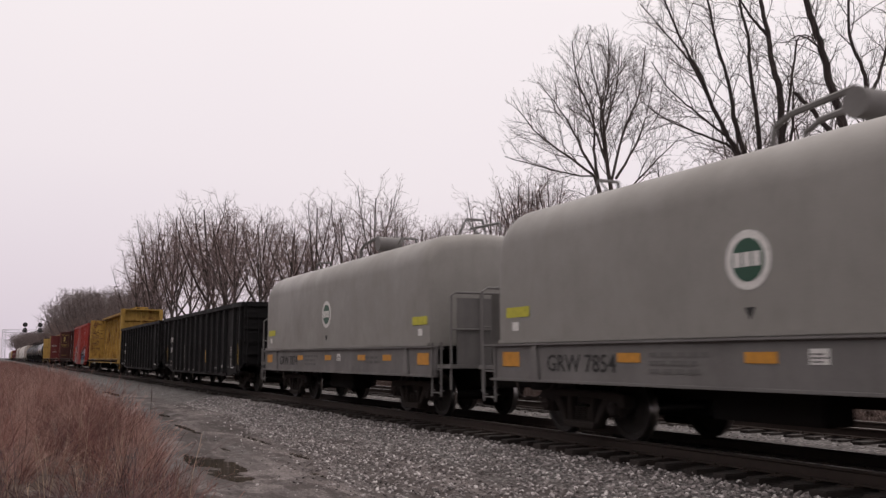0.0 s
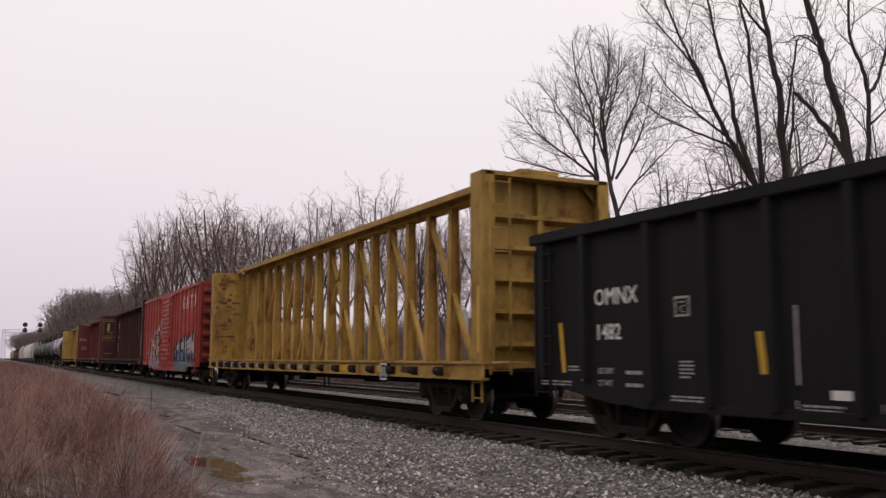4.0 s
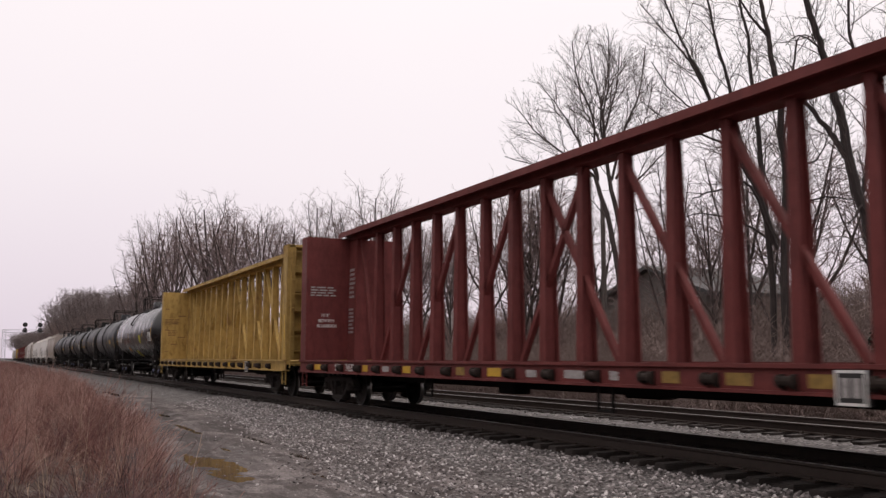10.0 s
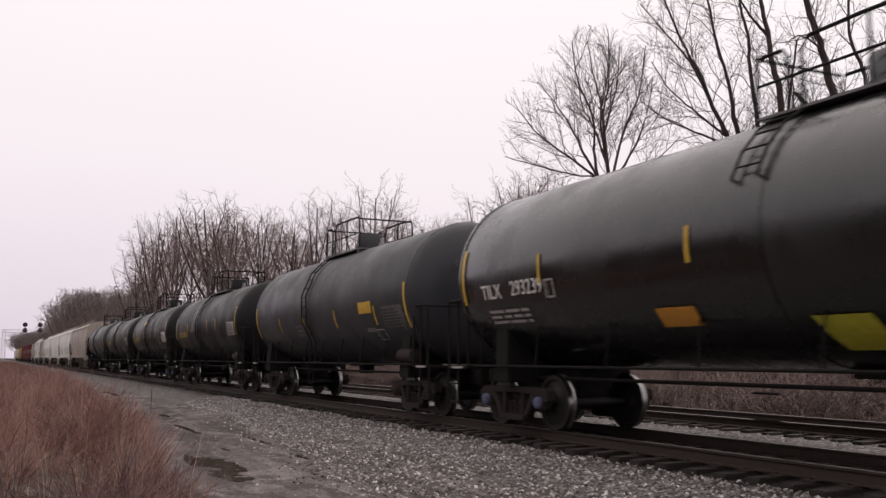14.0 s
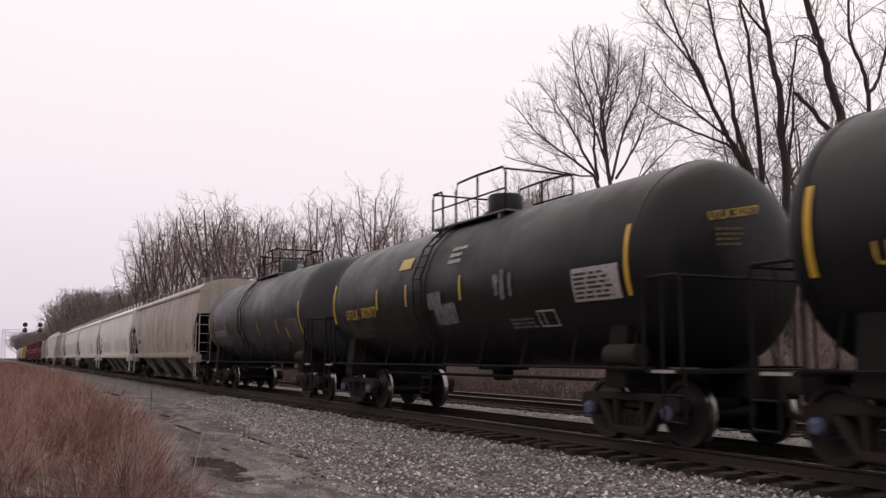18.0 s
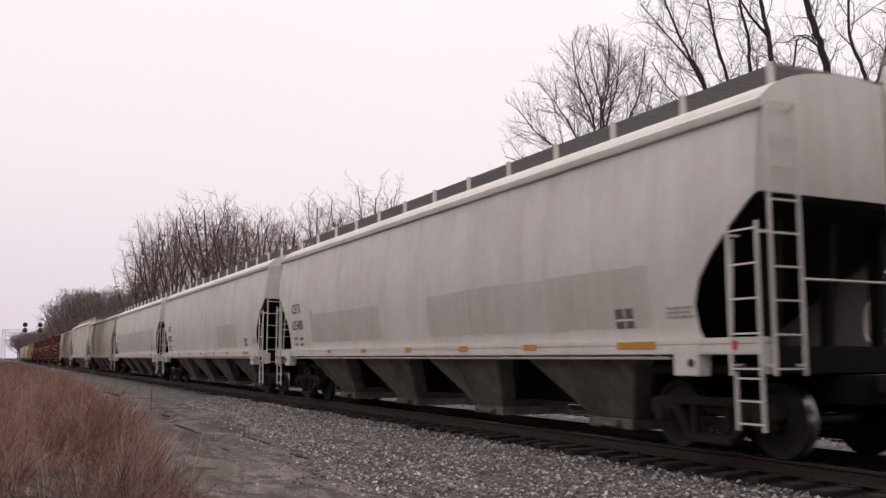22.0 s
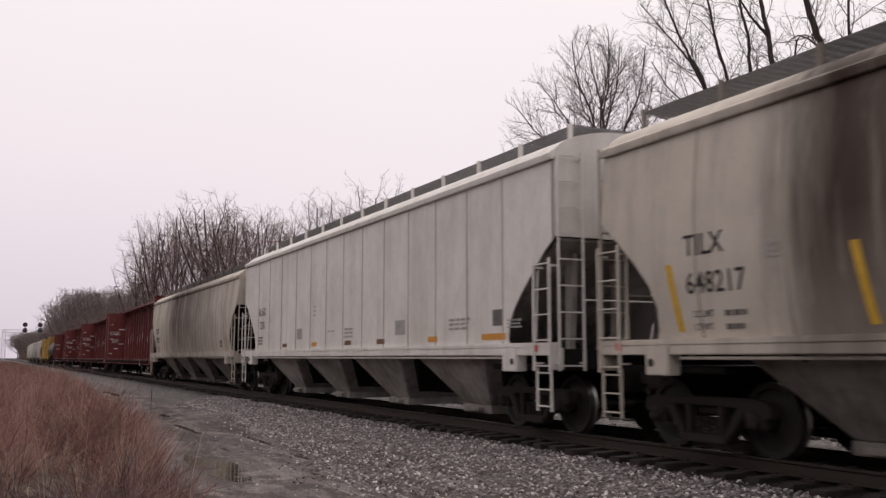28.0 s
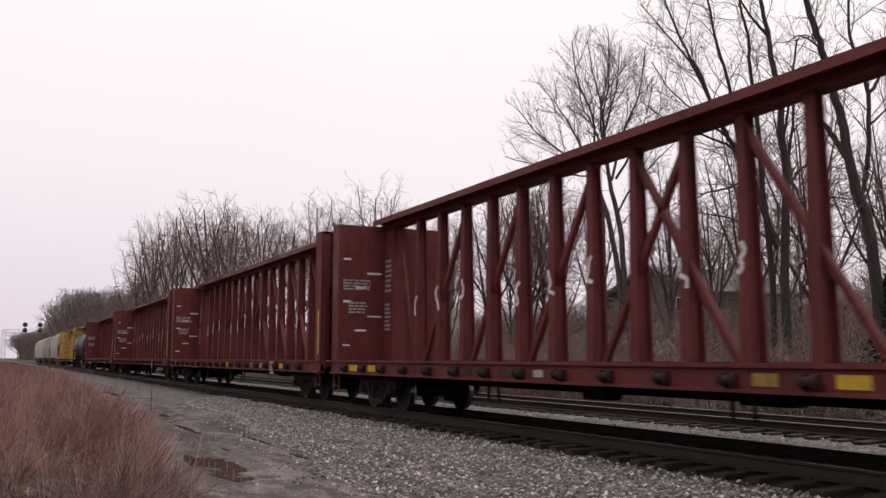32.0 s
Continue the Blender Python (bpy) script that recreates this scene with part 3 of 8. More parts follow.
def build_stones():
    """Loose ballast on the shoulder and beside the ties; one heap of stones that nobody could count."""
    rnd = random.Random(5)
    bm = bmesh.new()
    bmesh.ops.create_icosphere(bm, subdivisions=1, radius=1.0)
    base = np.array([q.co[:] for q in bm.verts])
    tri = np.array([[q.index for q in f.verts] for f in bm.faces])
    bm.free()
    rng = np.random.RandomState(3)
    shapes = [base * (1 + rng.uniform(-0.28, 0.18, (len(base), 1))) * np.array([1.15, 0.85, 0.65]) for _ in range(24)]
    vs, fs, k = [], [], 0

    def lay(x, y, size):
        nonlocal k
        z = ground_z(x, y)
        a, c = rnd.random() * 6.28, shapes[rnd.randrange(24)] * size
        ca, sa = math.cos(a), math.sin(a)
        t = rnd.uniform(-0.6, 0.6)
        p = np.stack([c[:, 0] * ca - c[:, 1] * sa, c[:, 0] * sa + c[:, 1] * ca, c[:, 2] + t * c[:, 0]], 1) + (x, y, z + size * 0.25)
        vs.append(p)
        fs.append(tri + k)
        k += len(base)

    # the near shoulder, thinning with distance
    for _ in range(14000):
        x = -5.5 - 30 * rnd.random() ** 1.6
        foot = lane_edge(x)
        y = rnd.uniform(foot - 0.25, -1.22) if rnd.random() < 0.93 else foot - abs(rnd.gauss(0, 0.5))
        lay(x, y, rnd.uniform(0.016, 0.034))
    for _ in range(1500):
        x = -6 - 22 * rnd.random() ** 1.5
        lay(x, rnd.choice([rnd.uniform(1.2, 4.0), rnd.uniform(6.0, 7.4), rnd.uniform(1.2, 2.6)]), rnd.uniform(0.022, 0.04))
    for _ in range(700):
        x = -5.5 - 16 * rnd.random() ** 1.4
        lay(x, rnd.uniform(-7.2, lane_edge(x)), rnd.uniform(0.006, 0.015))
    me = bpy.data.meshes.new("loose_ballast")
    me.from_pydata(np.concatenate(vs).tolist(), [], np.concatenate(fs).tolist())
    me.materials.append(M_STONES)
    tagged(new("loose_ballast", me), "angular pale grey crushed-stone ballast beside the rails", "gravel", kind="stuff")


build_stones()


def rail_shape(x0, x1, y):
    prof = [(-0.07, -0.172), (0.07, -0.172), (0.07, -0.158), (0.012, -0.142), (0.010, -0.045), (0.036, -0.032), (0.036, -0.006), (0.028, 0.0),
            (-0.028, 0.0), (-0.036, -0.006), (-0.036, -0.032), (-0.010, -0.045), (-0.012, -0.142), (-0.07, -0.158)]
    s = Shape().prism([(y + u, w) for u, w in prof], x0, x1, "x")
    for i in range(len(s.f)):
        zs = [s.v[q][2] for q in s.f[i]]
        if min(zs) > -0.008:
            s.m[i] = 1
    return s


def build_track(yc, label, near_ties, seed):
    rnd = random.Random(seed)
    track = thing("railway_track", label, "railway track")
    for dy in (-0.7525, 0.7525):
        part("rail", rail_shape(-1600, 300, yc + dy), [M_RAIL, M_RAILTOP], track, "rusty steel rail with a worn head")
    tie = Shape().box(-0.115, 0.115, -1.3, 1.3, -0.18, 0.0).mesh("tie", M_TIE, 0.012)
    plate = Shape().box(-0.10, 0.10, -0.18, 0.18, 0.0, 0.016).box(-0.05, -0.02, -0.115, -0.085, 0.016, 0.04).box(0.02, 0.05, 0.085, 0.115, 0.016, 0.04).mesh("tie_plate", M_RAIL)
    rest = Shape()
    for i in range(420):
        x = 8.0 - 0.52 * i
        dx, dy, dz = rnd.gauss(0, 0.015), rnd.gauss(0, 0.04), rnd.uniform(-0.012, 0.006)
        if i < near_ties:
            piece("tie", tie, track, pose(x + dx, yc + dy, -0.176 + dz - 0.006, 0, 0, rnd.gauss(0, 0.7)))
        else:
            rest.box(x - 0.115, x + 0.115, yc + dy - 1.3, yc + dy + 1.3, -0.35, -0.182)
        if i < near_ties * 0.6:
            for side in (-0.7525, 0.7525):
                piece("tie_plate", plate, track, (x + dx, yc + side, -0.186))
    tagged(part("tie_stretch", rest, M_TIE, track), kind="stuff")


build_track(0.0, "main railway track on dark wooden ties", 130, 4)
build_track(TRACK2, "second railway track on weathered wooden ties", 100, 9)


def build_puddles():
    """Level sheets of water in the lane's hollows: the uneven ground draws their shores."""
    for cx, cy, rx, ry, label in PUDDLES:
        level = sorted(ground_z(cx + rx * u * 0.5, cy + ry * w * 0.5) for u in (-1, -0.6, -0.2, 0.2, 0.6, 1) for w in (-1, -0.5, 0, 0.5, 1))[17] + 0.004
        pts = [(cx + 1.35 * rx * math.cos(6.28319 * k / 40), cy + 1.35 * ry * math.sin(6.28319 * k / 40)) for k in range(40)]
        me = Shape().prism(pts, level - 0.12, level, "z").mesh("puddle", M_WATER)
        tagged(new("puddle", me), label, "puddle", "puddles on the lane")


build_puddles()

# ---- the running gear that all the cars share ----
WHEEL_R, AXLE = 0.457, 0.889


def truck_meshes():
    wheel = Shape()
    for sy in (-1, 1):
        prof = [(0.03, 0.09), (0.08, 0.16), (0.045, 0.20), (0.03, 0.36), (0.065, 0.385), (0.065, 0.455), (-0.03, WHEEL_R), (-0.045, 0.475), (-0.06, 0.482), (-0.07, 0.40), (-0.02, 0.36), (0.0, 0.20), (-0.09, 0.15), (-0.09, 0.09)]
        wheel.lathe([(sy * (0.735 + a), r) for a, r in prof], "y", 40, mats=[0, 0, 0, 0, 0, 1, 1, 1, 0, 0, 0, 0, 0])
    wheel.lathe([(-1.06, 0.07), (1.06, 0.07)], "y", 14)
    # chalk-like bolts on the axle ends, so that the turning shows
    wheelset = wheel.mesh("wheelset", [M_WHEEL, M_TREAD], smooth=True)
    frame_side = Shape()
    # cast frame: arched top, sloping struts, spring seat
    top = [(-1.16, 0.50), (-1.13, 0.66), (-0.95, 0.70), (-0.45, 0.71), (0.45, 0.71), (0.95, 0.70), (1.13, 0.66), (1.16, 0.50), (1.04, 0.46), (0.74, 0.47), (0.68, 0.58), (0.3, 0.60), (-0.3, 0.60), (-0.68, 0.58), (-0.74, 0.47), (-1.04, 0.46)]
    frame_side.prism(top, -0.09, 0.09)
    for sx in (-1, 1):
        frame_side.prism([(sx * 0.78, 0.60), (sx * 0.58, 0.60), (sx * 0.30, 0.16), (sx * 0.42, 0.16)], -0.085, 0.085)
        frame_side.prism([(sx * 0.36, 0.62), (sx * 0.25, 0.62), (sx * 0.25, 0.2), (sx * 0.33, 0.2)], -0.08, 0.08)
        frame_side.box(sx * 0.889 - 0.15, sx * 0.889 + 0.15, -0.10, 0.06, 0.35, 0.52)
    frame_side.prism([(-0.44, 0.24), (-0.40, 0.13), (0.40, 0.13), (0.44, 0.24)], -0.12, 0.12)
    side = frame_side.mesh("side_frame", M_TRUCK, 0.018, True)
    spring = Shape()
    coil = []
    for k in range(7):
        coil += [(0.24 + k * 0.033, 0.046), (0.249 + k * 0.033, 0.064), (0.258 + k * 0.033, 0.046)]
    springs = spring.lathe(coil, "z", 10).mesh("coil_spring", M_TRUCK)
    bolster = Shape().prism([(-0.98, 0.50), (-0.98, 0.60), (-0.3, 0.66), (0.3, 0.66), (0.98, 0.60), (0.98, 0.50), (0.3, 0.40), (-0.3, 0.40)], -0.22, 0.22, "x").mesh("truck", M_TRUCK, 0.02)
    cap = Shape().lathe([(-0.04, 0.10), (0.0, 0.105), (0.035, 0.095), (0.05, 0.06), (0.055, 0.02)], "y", 16)
    for j in range(3):
        a = 2.094 * j + 0.5
        cap.lathe([(0.03, 0.016), (0.07, 0.014)], "y", 6, (0.062 * math.cos(a), 0, 0.062 * math.sin(a)))
    rigging = Shape().box(-0.05, 0.05, -0.85, 0.85, 0.28, 0.36)
    for sx in (-1, 1):
        rigging.box(sx * 0.40 - 0.04, sx * 0.40 + 0.04, -0.86, 0.86, 0.30, 0.38)
    return dict(wheelset=wheelset, side=side, springs=springs, bolster=bolster, cap=cap.mesh("bearing_cap", M_TRUCK, smooth=True), bluecap=cap.mesh("bearing_cap", M_BLUECAP, smooth=True),
                rigging=rigging.mesh("brake_beam", M_TRUCK, 0.01))


TM = truck_meshes()
WHEELSETS = []


def add_truck(car, x, cap="cap"):
    t = piece("truck", TM["bolster"], car, (x, 0, 0))
    for sy in (-1, 1):
        piece("side_frame", TM["side"], t, pose(0, sy * 1.0, 0, 0, 0, 0 if sy < 0 else 180))
        for dx in (-0.15, 0.0, 0.15):
            piece("coil_spring", TM["springs"], t, (dx, sy * 1.0, 0))
        for sx in (-1, 1):
            piece("bearing_cap", TM[cap], t, pose(sx * AXLE, sy * 1.115, WHEEL_R, 0, 0, 180 if sy < 0 else 0))
    for sx in (-1, 1):
        WHEELSETS.append((piece("wheelset", TM["wheelset"], t, (sx * AXLE, 0, WHEEL_R)), sx))
    piece("brake_beam", TM["rigging"], t)
    return t


def coupler_mesh():
    s = Shape().box(-0.75, 0.0, -0.09, 0.09, 0.80, 0.98).prism([(-0.12, -0.15), (0.16, -0.16), (0.26, -0.04), (0.16, 0.02), (0.22, 0.12), (0.05, 0.17), (-0.12, 0.12)], 0.74, 1.04, "z")
    s.tube([(-0.1, -0.2, 0.75), (0.1, -0.28, 0.52), (0.3, -0.22, 0.42), (0.45, -0.1, 0.45)], 0.028, 6)
    return s.mesh("coupler", M_TRUCK, 0.015)


COUPLER = coupler_mesh()


def add_couplers(car, half_body, half_pitch):
    """Couplers reach from the frame to the joint with the next car."""
    for sx in (-1, 1):
        piece("coupler", COUPLER, car, pose(sx * (half_pitch - 0.12), 0, 0, 0, 0, 0 if sx > 0 else 180))


def ladder(car, x, y, z0, z1, width, material, axis="x", rungs=0, name="ladder", wall=None, label=""):
    """Two stiles and rungs, standing in the x-z plane (axis x) or the y-z plane (axis y), with feet that reach to the wall."""
    s = Shape()
    n = rungs or max(2, round((z1 - z0) / 0.4))
    for k in (0, 1):
        a = k * width
        p = (x + a, y) if axis == "x" else (x, y + a)
        s.box(p[0] - 0.016, p[0] + 0.016, p[1] - 0.016, p[1] + 0.016, z0, z1)
        if wall is not None:
            for z in (z0 + 0.12, z1 - 0.12):
                if axis == "x":
                    s.box(p[0] - 0.015, p[0] + 0.015, min(y, wall), max(y, wall), z - 0.015, z + 0.015)
                else:
                    s.box(min(x, wall), max(x, wall), p[1] - 0.015, p[1] + 0.015, z - 0.015, z + 0.015)
    for i in range(n):
        z = z0 + 0.08 + (z1 - z0 - 0.16) * i / (n - 1)
        if axis == "x":
            s.box(x, x + width, y - 0.011, y + 0.011, z - 0.011, z + 0.011)
        else:
            s.box(x - 0.011, x + 0.011, y, y + width, z - 0.011, z + 0.011)
    return part(name, s, material, car, label)


TRAIN = []       # every car with the place of its middle at the start


def add_car(car, s):
    TRAIN.append((car, s))
    return car


def print_on(car, w, h, material, rows, x, y, z, seed):
    return piece("small_print", bars_mesh(w, h, material, rows, seed), car, (x, y, z))


def patch(car, w, h, material, x, y, z, name="reflective_strip", label="", lean=0.0):
    return piece(name, plate_mesh(w, h, material, lean=lean), car, (x, y, z), label)


# ---- coil cars ----
def coil_car(s, number, group):
    car = thing("coil_car", "grey covered coil steel car with a round green emblem", "railway car", group)
    half = 6.06
    # hood: rounded roof and ends
    s_hood, prof = Shape(), []
    for k in range(9):
        a = radians(90 * k / 8)
        prof.append((-1.5 + 0.62 - 0.62 * math.cos(a), 3.12 + 0.62 * math.sin(a)))
    sect = [(-1.5, 1.50), (-1.5, 2.3)] + prof + [(-0.45, 3.80), (0.0, 3.82)]
    sect = sect + [(-y, z) for y, z in sect[::-1][1:]]
    xs = [-half, -half + 0.04, -half + 0.12, -half + 0.24, -half + 0.42] + [half - 0.42, half - 0.24, half - 0.12, half - 0.04, half]
    drop = [0.34, 0.19, 0.075, 0.02, 0.0]
    drop = drop + drop[::-1]
    n = len(sect)
    vs = []
    for x, d in zip(xs, drop):
        for y, z in sect:
            k = max(0.0, (z - 1.5) / 2.3)
            vs.append((x, y * (1 - 0.03 * d), z - d * k))
    fs = [(i * n + j, i * n + j + 1, (i + 1) * n + j + 1, (i + 1) * n + j) for i in range(len(xs) - 1) for j in range(n - 1)]
    fs += [tuple(range(n)), tuple(range((len(xs) - 1) * n, len(xs) * n))[::-1]]
    s_hood.add(vs, fs)
    part("hood", s_hood, M_COIL, car, smooth=True)
    part("hood_rim", Shape().box(-half, half, -1.535, -1.47, 1.44, 1.50).box(-half, half, 1.47, 1.535, 1.44, 1.50).box(-half, -half + 0.05, -1.47, 1.47, 1.44, 1.50).box(half - 0.05, half, -1.47, 1.47, 1.44, 1.50), M_COIL, car, bevel=0.01)
    deep = Shape()
    for sy in (-1, 1):
        deep.prism([(1.42, 0.82), (1.55, 0.82), (1.55, 0.86), (1.48, 0.86), (1.48, 1.40), (1.54, 1.40), (1.54, 1.435), (1.42, 1.435)] if sy > 0 else [(-1.42, 0.82), (-1.55, 0.82), (-1.55, 0.86), (-1.48, 0.86), (-1.48, 1.40), (-1.54, 1.40), (-1.54, 1.435), (-1.42, 1.435)], -half - 0.25, half + 0.25, "x")
    part("side_sill", deep, M_COILSILL, car, bevel=0.006)
    for x in (-4.92, 4.92):
        part("sill_rib", Shape().prism([(x - 0.14, 0.86), (x + 0.14, 0.86), (x + 0.07, 1.40), (x - 0.07, 1.40)], -1.53, -1.48), M_COILSILL, car, bevel=0.01)
    part("underframe", Shape().box(-half - 0.9, half + 0.9, -0.35, 0.35, 0.62, 1.0).box(-half - 0.6, half + 0.6, -1.4, 1.4, 0.98, 1.06).box(-1.6, 0.2, -0.9, -0.4, 0.42, 0.8), M_UNDER, car, bevel=0.02)
    for sx in (-1, 1):
        plat = Shape().box(*sorted((sx * (half + 0.05), sx * (half + 0.85))), -1.45, 1.45, 1.0, 1.07)
        part("end_platform", plat, M_COILSILL, car)
        rail = Shape()
        xe = sx * (half + 0.78)
        rail.tube([(xe, -1.4, 0.6), (xe, -1.4, 2.40), (xe, -1.3, 2.46), (xe, 1.3, 2.46), (xe, 1.4, 2.40), (xe, 1.4, 0.6)], 0.024, 6)
        for y in (-0.75, 0.75):
            rail.tube([(xe, y, 1.05), (xe, y, 2.46)], 0.02, 6)
        rail.tube([(xe, -1.4, 1.75), (xe, 1.4, 1.75)], 0.02, 6)
        part("handrail", rail, M_COILSILL, car)
        part("end_bulkhead", Shape().box(*sorted((xe - sx * 0.04, xe - sx * 0.06)), -1.25, 1.25, 1.07, 2.36), M_COILSILL, car, bevel=0.006)
        ladder(car, sx * (half + 0.35) - 0.2, -1.5, 0.45, 1.5, 0.4, M_COILSILL, rungs=3, wall=-1.44)
        patch(car, 0.74, 0.17, M_LIME, -5.80 if sx < 0 else 5.25, -1.506, 1.87, "sticker", "lime yellow warning sticker")
        patch(car, 0.2, 0.14, M_WHITE, -5.60 if sx < 0 else 5.55, -1.506, 1.65, "sticker", "small white sticker")
        patch(car, 0.55, 0.24, M_ORANGE, sx * 5.72 - 0.25, -1.486, 1.06)
        end = Shape().box(*sorted((sx * (half - 0.02), sx * (half + 0.012))), -0.55, 0.05, 1.86, 2.05)
        part("sticker", end, M_LIME, car, "lime yellow warning sticker")
    for x in (-2.78, -0.38, 2.04, 3.6):
        patch(car, 0.5, 0.13, M_ORANGE, x, -1.486, 1.14)
    lettering(number, 0.26, M_BLACK, car, -4.60, -1.486, 1.0, 1.06)
    print_on(car, 1.2, 0.32, M_GREYTXT, 3, -2.1, -1.486, 1.0, 4)
    patch(car, 0.26, 0.17, M_WHITE, 0.56, -1.486, 1.13, "sticker", "white data sticker")
    print_on(car, 0.22, 0.12, M_GREYTXT, 3, 0.58, -1.489, 1.15, 9)
    print_on(car, 1.0, 0.2, M_GREYTXT, 2, 2.5, -1.486, 1.08, 6)
    cx = -0.25
    emblem = part("emblem", Shape().lathe([(-1.502, 0.35), (-1.508, 0.35), (-1.508, 0.255)], "y", 40, (cx, 0, 2.33)), M_WHITE, car, "white ring of the round emblem")
    part("emblem_disc", Shape().lathe([(-1.503, 0.255), (-1.512, 0.255)], "y", 40, (cx, 0, 2.33)), M_GREEN, emblem, "dark green disc")
    for k in range(3):
        part("emblem_bar", Shape().box(cx - 0.22 + 0.15 * k, cx - 0.10 + 0.15 * k, -1.517, -1.511, 2.25, 2.42), M_WHITE, emblem, "pale block across the emblem")
    part("arrow_mark", Shape().prism([(cx - 0.08, 1.78), (cx + 0.08, 1.78), (cx, 1.64)], -1.506, -1.5), M_BLACK, car)
    # lifting gear on the roof
    for x in (-4.9, 1.65, 5.2):
        g = Shape()
        g.tube([(x - 0.15, -0.4, 3.72), (x, -0.2, 4.2), (x + 0.25, 0.0, 3.8)], 0.03, 6).tube([(x - 0.15, 0.4, 3.72), (x, 0.2, 4.2)], 0.03, 6).tube([(x, -0.2, 4.2), (x, 0.2, 4.2)], 0.03, 6)
        g.tube([(x - 0.2, 0, 4.02), (x + 1.1, 0, 3.98), (x + 1.15, 0, 3.8)], 0.028, 6)
        part("lifting_bracket", g, M_COILSILL, car)
    g = Shape()
    for y in (-0.28, 0.28):
        g.tube([(-1.0, y, 3.78), (-0.92, y, 4.18), (-0.65, y, 4.30), (0.35, y, 4.38)], 0.045, 6)
    g.lathe([(-0.32, 0.19), (0.32, 0.19)], "y", 18, (0.35, 0, 4.20))
    part("lifting_bracket", g, M_COILSILL, car, smooth=True)
    for x in (-4.3, 4.3):
        add_truck(car, x)
    add_couplers(car, half, 7.5)
    return add_car(car, s)


# ---- open gondolas ----
def ring_mark(w, h, t, material):
    """A flat rectangular outline."""
    f = Shape().add([(a, -0.003, b) for a, b in ((0, 0), (w, 0), (w, h), (0, h), (t, t), (w - t, t), (w - t, h - t), (t, h - t))], [(0, 1, 5, 4), (1, 2, 6, 5), (2, 3, 7, 6), (3, 0, 4, 7)])
    return f.mesh("frame_mark", material, fix=False)


def gondola(s, mark, number, group):
    car = thing("gondola_car", "black ribbed steel gondola with yellow reflective strips", "railway car", group)
    half, w, top, bot = 8.15, 1.5, 3.05, 0.56
    for sy in (-1, 1):
        part("side_wall", Shape().prism([(-half, 1.0), (-half, top), (half, top), (half, 1.0), (half - 0.7, 0.74), (half - 2.0, bot), (-half + 2.0, bot), (-half + 0.7, 0.74)], sy * (w - 0.05), sy * w), M_GON, car)
    for sx in (-1, 1):
        part("end_wall", Shape().box(*sorted((sx * (half - 0.06), sx * half)), -w + 0.05, w - 0.05, 1.0, top), M_GON, car)
    part("floor", Shape().box(-half + 2.6, half - 2.6, -w + 0.05, w - 0.05, bot, bot + 0.05).box(-half + 0.06, half - 0.06, -w + 0.05, w - 0.05, 1.02, 1.08), M_GON, car)
    chord = Shape()
    for sy in (-1, 1):
        chord.box(-half - 0.02, half + 0.02, *sorted((sy * (w - 0.04), sy * (w + 0.13))), top - 0.06, top + 0.10)
    for sx in (-1, 1):
        chord.box(*sorted((sx * (half - 0.04), sx * (half + 0.12))), -w + 0.04, w - 0.04, top - 0.06, top + 0.10)
    part("top_chord", chord, M_GON, car, bevel=0.015)
    rib = Shape().prism([(-0.10, 0.0), (-0.055, -0.11), (0.055, -0.11), (0.10, 0.0)], 0.0, 1.0, "z")
    for x in (-7.85, -6.76, -5.28, -4.20, -3.17, -2.07, -1.03, 0.06, 1.21, 2.33, 3.37, 4.39, 5.42, 6.87, 7.85):
        z0 = 0.62 if abs(x) < 6 else 0.9
        r = Shape().add([(a, b, z0 + c * (top - 0.06 - z0)) for a, b, c in rib.v], rib.f)
        me = r.mesh("rib", M_GON)
        piece("rib", me, car, (x, -w, 0))
        piece("rib", me, car, pose(x, w, 0, 0, 0, 180))
    sill = Shape()
    for sy in (-1, 1):
        sill.box(-half + 2.5, half - 2.5, *sorted((sy * w, sy * (w + 0.05))), bot - 0.03, bot + 0.09)
    part("side_sill", sill, M_GON, car, bevel=0.01)
    for sx in (-1, 1):
        e = Shape()
        for z in (1.35, 1.8, 2.25, 2.65):
            e.box(*sorted((sx * half, sx * (half + 0.10))), -w, w, z - 0.06, z + 0.06)
        part("end_ribs", e, M_GON, car, bevel=0.02)
        ladder(car, sx * (half - 0.35) - 0.2, -w - 0.1, 0.6, 2.9, 0.4, M_GON, rungs=6, wall=-w)
        ladder(car, sx * (half + 0.16), -w + 0.08, 0.9, 2.9, 0.4, M_GON, axis="y", rungs=6, wall=sx * half)
    part("underframe", Shape().box(-half - 0.3, half + 0.3, -0.35, 0.35, 0.66, 1.02).box(-half + 0.3, half - 0.3, -1.3, 1.3, 0.9, 1.0), M_UNDER, car, bevel=0.02)
    for x, z, h in ((-7.42, 0.98, 0.75), (-3.41, 1.02, 0.48), (-1.40, 1.02, 0.48), (1.74, 1.0, 0.5), (4.13, 1.0, 0.5), (7.3, 0.98, 0.8)):
        patch(car, 0.10, h, M_YSTRIPE, x, -w - 0.006, z, lean=-0.12)
    patch(car, 0.035, 0.86, M_OFFWHITE, -2.90, -w - 0.006, 0.91, "stencil", "thin faded white line")
    lettering(mark, 0.245, M_WHITE, car, -6.58, -w - 0.006, 1.95, 0.95)
    lettering(number, 0.23, M_WHITE, car, -6.56, -w - 0.006, 1.46, 0.95)
